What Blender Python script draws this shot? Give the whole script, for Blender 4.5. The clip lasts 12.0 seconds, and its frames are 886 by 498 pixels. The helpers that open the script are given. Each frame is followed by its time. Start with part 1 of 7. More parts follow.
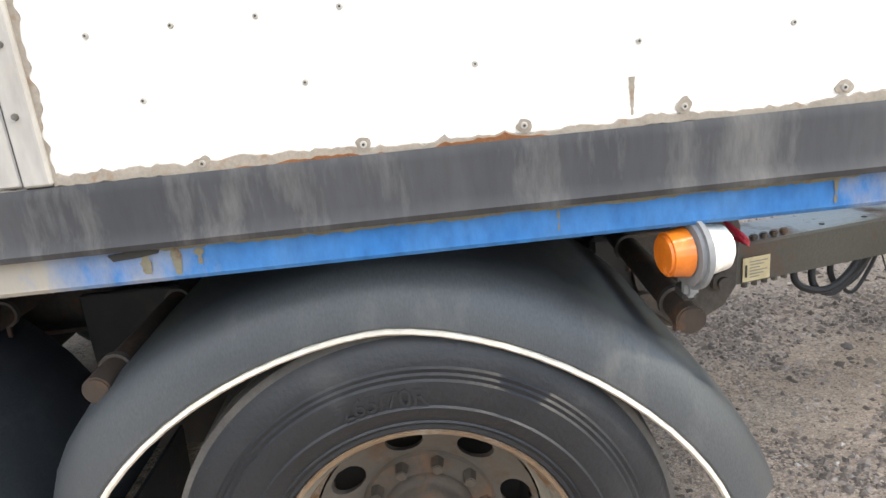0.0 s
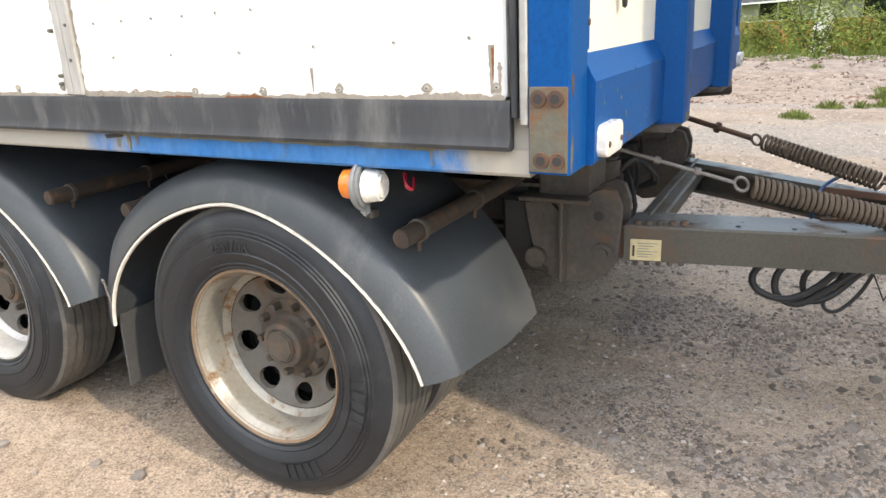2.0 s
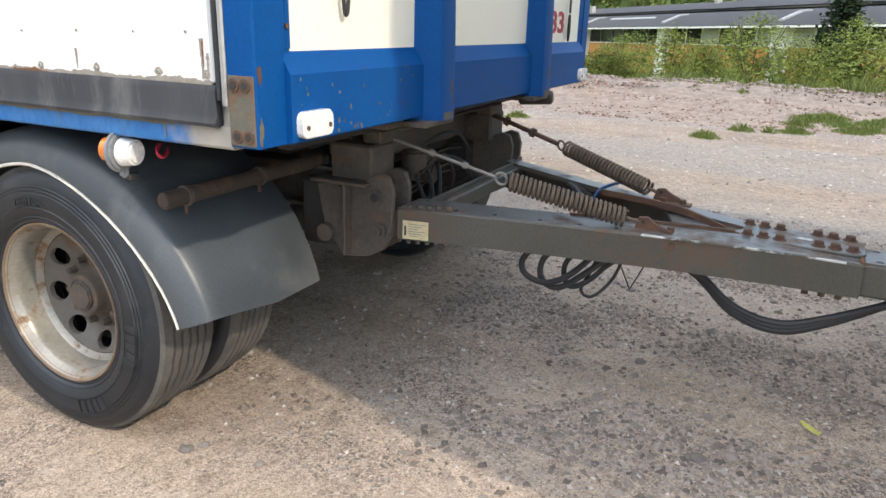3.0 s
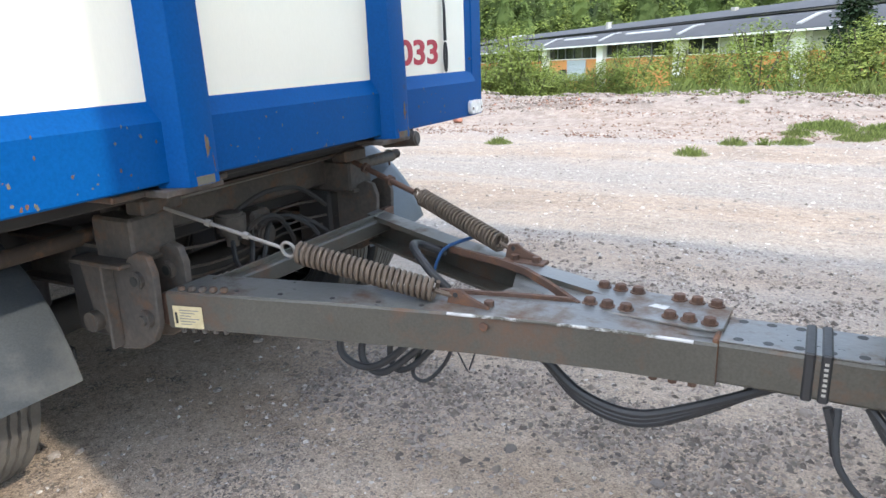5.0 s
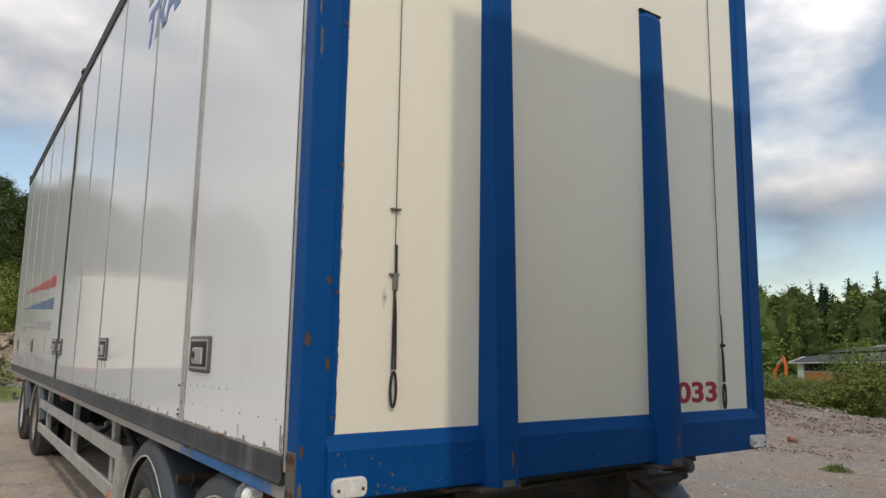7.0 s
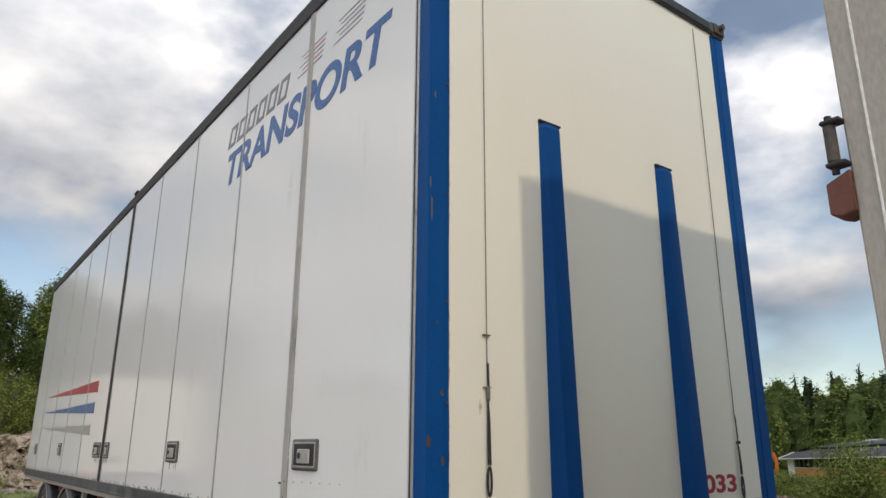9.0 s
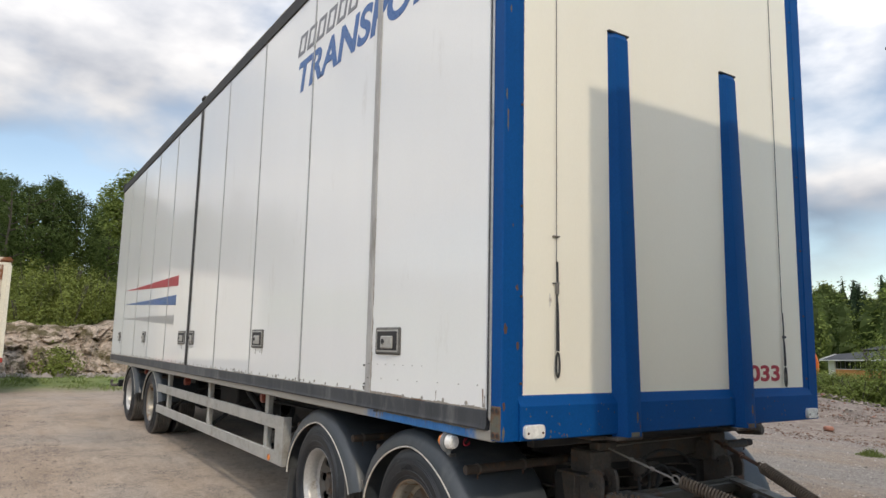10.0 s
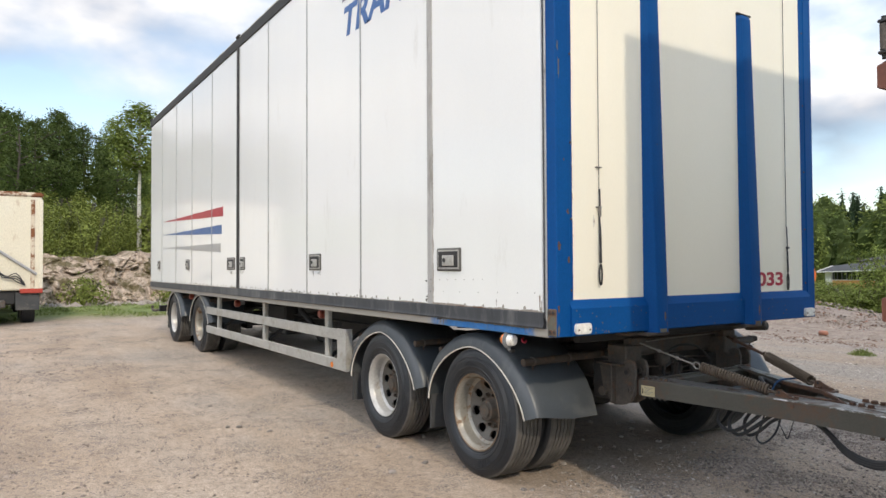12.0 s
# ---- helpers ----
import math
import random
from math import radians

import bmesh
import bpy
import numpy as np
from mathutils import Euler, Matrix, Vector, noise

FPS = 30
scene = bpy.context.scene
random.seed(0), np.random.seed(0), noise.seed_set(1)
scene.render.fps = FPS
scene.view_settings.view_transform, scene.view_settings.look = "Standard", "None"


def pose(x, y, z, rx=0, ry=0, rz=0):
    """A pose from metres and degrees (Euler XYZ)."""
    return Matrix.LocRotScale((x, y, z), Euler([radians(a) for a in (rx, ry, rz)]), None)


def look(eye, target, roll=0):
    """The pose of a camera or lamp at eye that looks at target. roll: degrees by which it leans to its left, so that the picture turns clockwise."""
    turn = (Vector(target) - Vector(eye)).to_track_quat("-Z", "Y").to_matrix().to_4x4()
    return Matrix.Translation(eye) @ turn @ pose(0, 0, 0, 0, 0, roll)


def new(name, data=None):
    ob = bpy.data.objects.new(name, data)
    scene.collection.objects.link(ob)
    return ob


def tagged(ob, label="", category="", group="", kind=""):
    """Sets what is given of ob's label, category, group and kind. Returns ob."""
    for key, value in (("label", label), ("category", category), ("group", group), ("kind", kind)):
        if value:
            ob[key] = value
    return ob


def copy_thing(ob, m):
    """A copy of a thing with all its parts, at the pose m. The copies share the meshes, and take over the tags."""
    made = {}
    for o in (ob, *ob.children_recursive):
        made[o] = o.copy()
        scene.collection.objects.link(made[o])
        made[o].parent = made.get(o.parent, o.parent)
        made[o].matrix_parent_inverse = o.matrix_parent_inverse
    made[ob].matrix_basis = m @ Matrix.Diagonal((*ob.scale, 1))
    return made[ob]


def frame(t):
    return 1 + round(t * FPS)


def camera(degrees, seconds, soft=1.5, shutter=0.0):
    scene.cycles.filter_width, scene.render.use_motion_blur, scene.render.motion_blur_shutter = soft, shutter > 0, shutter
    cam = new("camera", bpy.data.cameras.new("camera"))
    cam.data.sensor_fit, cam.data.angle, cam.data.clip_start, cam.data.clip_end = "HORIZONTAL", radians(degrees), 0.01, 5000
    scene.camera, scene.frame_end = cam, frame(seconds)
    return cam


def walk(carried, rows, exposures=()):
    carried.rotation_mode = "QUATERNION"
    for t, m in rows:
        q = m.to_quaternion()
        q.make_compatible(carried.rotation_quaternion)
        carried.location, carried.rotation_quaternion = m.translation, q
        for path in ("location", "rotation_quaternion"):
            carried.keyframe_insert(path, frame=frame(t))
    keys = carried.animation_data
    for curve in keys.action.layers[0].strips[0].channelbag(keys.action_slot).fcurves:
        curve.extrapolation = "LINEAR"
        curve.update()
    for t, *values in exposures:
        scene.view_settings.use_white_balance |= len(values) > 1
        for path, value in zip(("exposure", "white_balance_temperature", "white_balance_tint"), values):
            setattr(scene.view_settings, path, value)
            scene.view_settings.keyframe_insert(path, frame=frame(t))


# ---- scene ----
cam = camera(65.1, 12.0)
PATH = [
    (0, (0.083, 0.269, 1.228), (0.102, 2.179, 0.637), -5.9),
    (0.5, (0.446, 0.251, 1.199), (0.096, 2.098, 0.519), -4.7),
    (1, (0.727, 0.13, 1.202), (0.113, 1.912, 0.534), -4.4),
    (1.5, (0.985, -0.014, 1.221), (0.197, 1.702, 0.561), -1.4),
    (2, (1.259, -0.027, 1.23), (0.35, 1.643, 0.611), -2.7),
    (2.5, (1.587, -0.009, 1.236), (0.699, 1.661, 0.586), -1.4),
    (3, (1.887, -0.031, 1.234), (1.067, 1.686, 0.617), 1.7),
    (3.2, (1.972, -0.012, 1.244), (1.213, 1.712, 0.572), 0.9),
    (4.8, (2.276, 0.639, 1.242), (1.491, 2.35, 0.565), -2.4),
    (5, (2.32, 0.668, 1.262), (1.403, 2.357, 0.711), -2.1),
    (5.5, (2.483, 0.682, 1.314), (1.022, 2.009, 0.991), 1.1),
    (6, (2.629, 0.58, 1.374), (1.008, 1.748, 1.285), 0.9),
    (6.5, (2.795, 0.385, 1.416), (1.201, 1.587, 1.543), 0.2),
    (7, (2.933, 0.218, 1.444), (1.317, 1.363, 1.728), 0.9),
    (7.5, (3.093, 0.058, 1.467), (1.462, 1.147, 1.861), -0.6),
    (7.7, (3.128, 0.001, 1.47), (1.51, 1.083, 1.926), 0.5),
    (9.3, (3.317, -0.645, 1.437), (1.782, 0.511, 1.992), 0.1),
    (9.5, (3.375, -0.703, 1.446), (1.778, 0.419, 1.88), -0.0),
    (10, (3.384, -0.841, 1.393), (1.728, 0.248, 1.664), 1.2),
    (10.5, (3.441, -1.044, 1.38), (1.793, 0.082, 1.51), -0.2),
    (11, (3.51, -1.199, 1.363), (1.854, -0.078, 1.413), -0.9),
    (11.5, (3.654, -1.326, 1.363), (1.981, -0.23, 1.413), -0.5),
    (12, (3.727, -1.49, 1.36), (2.058, -0.389, 1.409), -0.3),
]
EXPOSURES = [(0, 1.34, 7420, 10), (1.0, 1.49, 8020, 10), (2.0, 1.37, 7570, 10), (2.5, 1.27, 7270, 10), (3.2, 1.09, 7020, 10), (4.8, 1.67, 6560, 9), (5.2, 1.63, 6560, 9), (5.5, 1.6, 7010, 9), (6.0, 0.82, 7210, 10), (7.5, -0.18, 7360, 10), (9.5, -0.18, 7210, 10), (10.0, 0.13, 7190, 10), (10.5, 0.32, 7210, 10), (12.0, 0.52, 7210, 10)]
walk(cam, [(t, look(eye, target, roll)) for t, eye, target, roll in PATH], EXPOSURES)
SUN_AT = Vector((1.2, -0.35, 1.0))
elev = math.atan2(SUN_AT.z, math.hypot(SUN_AT.x, SUN_AT.y))

# ---- light ----
world = bpy.data.worlds.new("world")
scene.world = world
world.use_nodes = True
wn, wl = world.node_tree.nodes, world.node_tree.links
wn.clear()
sky = wn.new("ShaderNodeTexSky")
sky.sky_type, sky.sun_disc = "NISHITA", False
sky.sun_elevation, sky.sun_rotation = elev, math.atan2(SUN_AT.x, SUN_AT.y)
sky.air_density, sky.dust_density = 1.0, 0.25
tc = wn.new("ShaderNodeTexCoord")
sunward = SUN_AT.normalized()


def cloud_noise(offset, scale, detail, rough=0.56):
    mp = wn.new("ShaderNodeMapping")
    mp.inputs["Scale"].default_value = (1.0, 1.0, 1.9)
    mp.inputs["Location"].default_value = Vector(CLOUDS_AT) + offset
    n = wn.new("ShaderNodeTexNoise")
    n.inputs["Scale"].default_value, n.inputs["Detail"].default_value, n.inputs["Roughness"].default_value = scale, detail, rough
    wl.new(tc.outputs["Generated"], mp.inputs["Vector"])
    wl.new(mp.outputs["Vector"], n.inputs["Vector"])
    return n.outputs["Fac"]


def world_math(op, a, b):
    n = wn.new("ShaderNodeMath")
    n.operation = op
    for k, v in ((0, a), (1, b)):
        if isinstance(v, float):
            n.inputs[k].default_value = v
        else:
            wl.new(v, n.inputs[k])
    return n.outputs["Value"]


CLOUDS_AT = (0.35, 0.9, 0.2)
puffs = cloud_noise(Vector(), 2.2, 9, 0.48)
behind = cloud_noise(sunward * 0.09, 2.2, 6, 0.45)
# more cloud over the wood than over the open valley
drift = wn.new("ShaderNodeVectorMath")
drift.operation = "DOT_PRODUCT"
drift.inputs[1].default_value = (-0.10, -0.055, 0.03)
wl.new(tc.outputs["Generated"], drift.inputs[0])
amount = world_math("ADD", puffs, drift.outputs["Value"])
# a towering cumulus over the valley, under clear blue
tower = wn.new("ShaderNodeVectorMath")
tower.operation = "DISTANCE"
tower.inputs[1].default_value = (-0.425, 0.83, 0.385)
wl.new(tc.outputs["Generated"], tower.inputs[0])
bank = wn.new("ShaderNodeMapRange")
bank.interpolation_type = "SMOOTHSTEP"
bank.inputs["From Min"].default_value, bank.inputs["From Max"].default_value = 0.165, 0.03
bank.inputs["To Max"].default_value = 0.20
wl.new(tower.outputs["Value"], bank.inputs["Value"])
amount = world_math("ADD", amount, bank.outputs["Result"])
cover = wn.new("ShaderNodeValToRGB")
cover.color_ramp.elements[0].position, cover.color_ramp.elements[1].position = 0.50, 0.64
cover.color_ramp.elements[0].color = (0.07, 0.07, 0.07, 1)
wl.new(amount, cover.inputs["Fac"])
# sides turned to the sun are white, bellies grey
lit_side = world_math("MULTIPLY_ADD", world_math("SUBTRACT", puffs, behind), 2.6)
lit_side.node.inputs[2].default_value = 0.52
lit_side = world_math("ADD", lit_side, bank.outputs["Result"])
grey = wn.new("ShaderNodeValToRGB")
grey.color_ramp.elements[0].position, grey.color_ramp.elements[1].position = 0.25, 0.85
grey.color_ramp.elements[0].color, grey.color_ramp.elements[1].color = (2.2, 2.75, 3.9, 1), (9.7, 9.9, 10.45, 1)
wl.new(lit_side, grey.inputs["Fac"])
blend = wn.new("ShaderNodeMix")
blend.data_type = "RGBA"
back = wn.new("ShaderNodeBackground")
back.inputs["Strength"].default_value = 0.150
outw = wn.new("ShaderNodeOutputWorld")
wl.new(cover.outputs["Color"], blend.inputs[0])
wl.new(sky.outputs["Color"], blend.inputs[6])
# clouds brighten towards the zenith, as an overcast sky does
upz = wn.new("ShaderNodeSeparateXYZ")
lift = wn.new("ShaderNodeMapRange")
lift.inputs["From Max"].default_value, lift.inputs["To Min"].default_value, lift.inputs["To Max"].default_value = 1.0, 0.48, 3.2
toned = wn.new("ShaderNodeVectorMath")
toned.operation = "SCALE"
wl.new(tc.outputs["Generated"], upz.inputs["Vector"])
wl.new(upz.outputs["Z"], lift.inputs["Value"])
wl.new(grey.outputs["Color"], toned.inputs[0])
# and towards the sun, whose light they scatter forwards
aim = wn.new("ShaderNodeVectorMath")
aim.operation = "DOT_PRODUCT"
aim.inputs[1].default_value = Vector((SUN_AT.x, SUN_AT.y, 0)).normalized() * 0.5
glow = wn.new("ShaderNodeMath")
glow.operation = "MULTIPLY_ADD"
wl.new(tc.outputs["Generated"], aim.inputs[0])
wl.new(aim.outputs["Value"], glow.inputs[0])
wl.new(lift.outputs["Result"], glow.inputs[1])
wl.new(lift.outputs["Result"], glow.inputs[2])
wl.new(glow.outputs["Value"], toned.inputs["Scale"])
wl.new(toned.outputs["Vector"], blend.inputs[7])
wl.new(blend.outputs[2], back.inputs["Color"])
wl.new(back.outputs["Background"], outw.inputs["Surface"])
sun = new("sun", bpy.data.lights.new("sun", "SUN"))
sun.data.energy, sun.data.angle, sun.data.color = 1.35, radians(1.2), (1.0, 0.92, 0.80)
sun.matrix_world = look(SUN_AT * 30, (0, 0, 0))


# ---- materials ----
def mat(name, col, col2=None, rough=0.6, metal=0.0, scale=6.0, fine=60.0, mixed=0.5, bump=0.15, dist=0.004,
        stain=None, stain_at=(0.55, 0.7), stain_scale=4.0, stretch=(1, 1, 1), coat=0.0, island=0.0, piece=0.0, translucent=0.0, bare_x=None, grainy=1.0, spec=0.5):
    """Procedural surface: two tones by coarse noise, fine grain in colour and relief, and an optional stain with its own shape."""
    m = bpy.data.materials.new(name)
    m.use_nodes = True
    nd, lk = m.node_tree.nodes, m.node_tree.links
    bsdf = nd["Principled BSDF"]
    geo = nd.new("ShaderNodeNewGeometry")
    mp = nd.new("ShaderNodeMapping")
    mp.inputs["Scale"].default_value = stretch
    lk.new(geo.outputs["Position"], mp.inputs["Vector"])

    def noise_tex(s, detail=4.0, r=0.55):
        n = nd.new("ShaderNodeTexNoise")
        n.inputs["Scale"].default_value, n.inputs["Detail"].default_value, n.inputs["Roughness"].default_value = s, detail, r
        lk.new(mp.outputs["Vector"], n.inputs["Vector"])
        return n

    def ramp(src, a, b):
        r = nd.new("ShaderNodeMapRange")
        r.inputs["From Min"].default_value, r.inputs["From Max"].default_value = a, b
        lk.new(src, r.inputs["Value"])
        return r.outputs["Result"]

    def mix(fac, a, b, mode="MIX"):
        x = nd.new("ShaderNodeMix")
        x.data_type, x.blend_type = "RGBA", mode
        for s, v in ((0, fac), (6, a), (7, b)):
            if isinstance(v, (int, float)):
                x.inputs[s].default_value = v
            elif isinstance(v, tuple):
                x.inputs[s].default_value = (*v, 1)
            else:
                lk.new(v, x.inputs[s])
        return x.outputs[2]

    col2 = col2 or tuple(c * 0.8 for c in col)
    coarse, grain = noise_tex(scale, 5), noise_tex(fine, 3)
    out = mix(ramp(coarse.outputs["Fac"], 0.5 - 0.25 * mixed, 0.5 + 0.25 / max(mixed, 0.05)), col, col2)
    dark = mix(ramp(grain.outputs["Fac"], 0.3, 0.7), (1 - 0.14 * grainy,) * 3, (1 + 0.08 * grainy,) * 3)
    out = mix(1.0, out, dark, "MULTIPLY")
    if island or piece:
        src = geo.outputs["Random Per Island"]
        if piece:
            info = nd.new("ShaderNodeObjectInfo")
            src = info.outputs["Random"]
        k = max(island, piece)
        r = nd.new("ShaderNodeMapRange")
        r.inputs["To Min"].default_value, r.inputs["To Max"].default_value = 1 - k, 1 + k
        lk.new(src, r.inputs["Value"])
        hsv = nd.new("ShaderNodeHueSaturation")
        lk.new(r.outputs["Result"], hsv.inputs["Value"])
        lk.new(out, hsv.inputs["Color"])
        out = hsv.outputs["Color"]
    rgh = ramp(grain.outputs["Fac"], 0.2, 0.8)
    rr = nd.new("ShaderNodeMapRange")
    rr.inputs["To Min"].default_value, rr.inputs["To Max"].default_value = max(rough - 0.07, 0.02), min(rough + 0.08, 1)
    lk.new(rgh, rr.inputs["Value"])
    rough_out = rr.outputs["Result"]
    if stain:
        sn = noise_tex(stain_scale, 8, 0.68)
        f = ramp(sn.outputs["Fac"], *stain_at)
        if bare_x:  # paint survives along one stretch only, with ragged ends
            mid, half, soft, rag = (bare_x[0] + bare_x[2]) / 2, (bare_x[2] - bare_x[0]) / 2, bare_x[1], bare_x[3]
            sx = nd.new("ShaderNodeSeparateXYZ")
            lk.new(geo.outputs["Position"], sx.inputs["Vector"])
            away = nd.new("ShaderNodeMath")
            away.operation = "SUBTRACT"
            lk.new(sx.outputs["X"], away.inputs[0])
            away.inputs[1].default_value = mid
            dist_x = nd.new("ShaderNodeMath")
            dist_x.operation = "ABSOLUTE"
            lk.new(away.outputs["Value"], dist_x.inputs[0])
            ragged = nd.new("ShaderNodeMath")
            ragged.operation = "MULTIPLY_ADD"
            lk.new(sn.outputs["Fac"], ragged.inputs[0])
            ragged.inputs[1].default_value = rag
            lk.new(dist_x.outputs["Value"], ragged.inputs[2])
            f = ramp(ragged.outputs["Value"], half + rag * 0.5 - soft * 0.2, half + rag * 0.5 + soft * 0.8)
        out = mix(f, out, stain)
        rx = nd.new("ShaderNodeMix")
        lk.new(f, rx.inputs[0])
        lk.new(rough_out, rx.inputs[2])
        rx.inputs[3].default_value = 0.85
        rough_out = rx.outputs[0]
    lk.new(out, bsdf.inputs["Base Color"])
    lk.new(rough_out, bsdf.inputs["Roughness"])
    bsdf.inputs["Metallic"].default_value = metal
    bsdf.inputs["Specular IOR Level"].default_value = spec
    bsdf.inputs["Coat Weight"].default_value = coat
    bsdf.inputs["Coat Roughness"].default_value = 0.08
    if bump:
        b = nd.new("ShaderNodeBump")
        b.inputs["Strength"].default_value, b.inputs["Distance"].default_value = bump, dist
        lk.new(grain.outputs["Fac"], b.inputs["Height"])
        lk.new(b.outputs["Normal"], bsdf.inputs["Normal"])
    if translucent:
        t = nd.new("ShaderNodeBsdfTranslucent")
        ms = nd.new("ShaderNodeMixShader")
        ms.inputs[0].default_value = translucent
        lk.new(out, t.inputs["Color"])
        lk.new(bsdf.outputs["BSDF"], ms.inputs[1])
        lk.new(t.outputs["BSDF"], ms.inputs[2])
        lk.new(ms.outputs["Shader"], nd["Material Output"].inputs["Surface"])
    return m


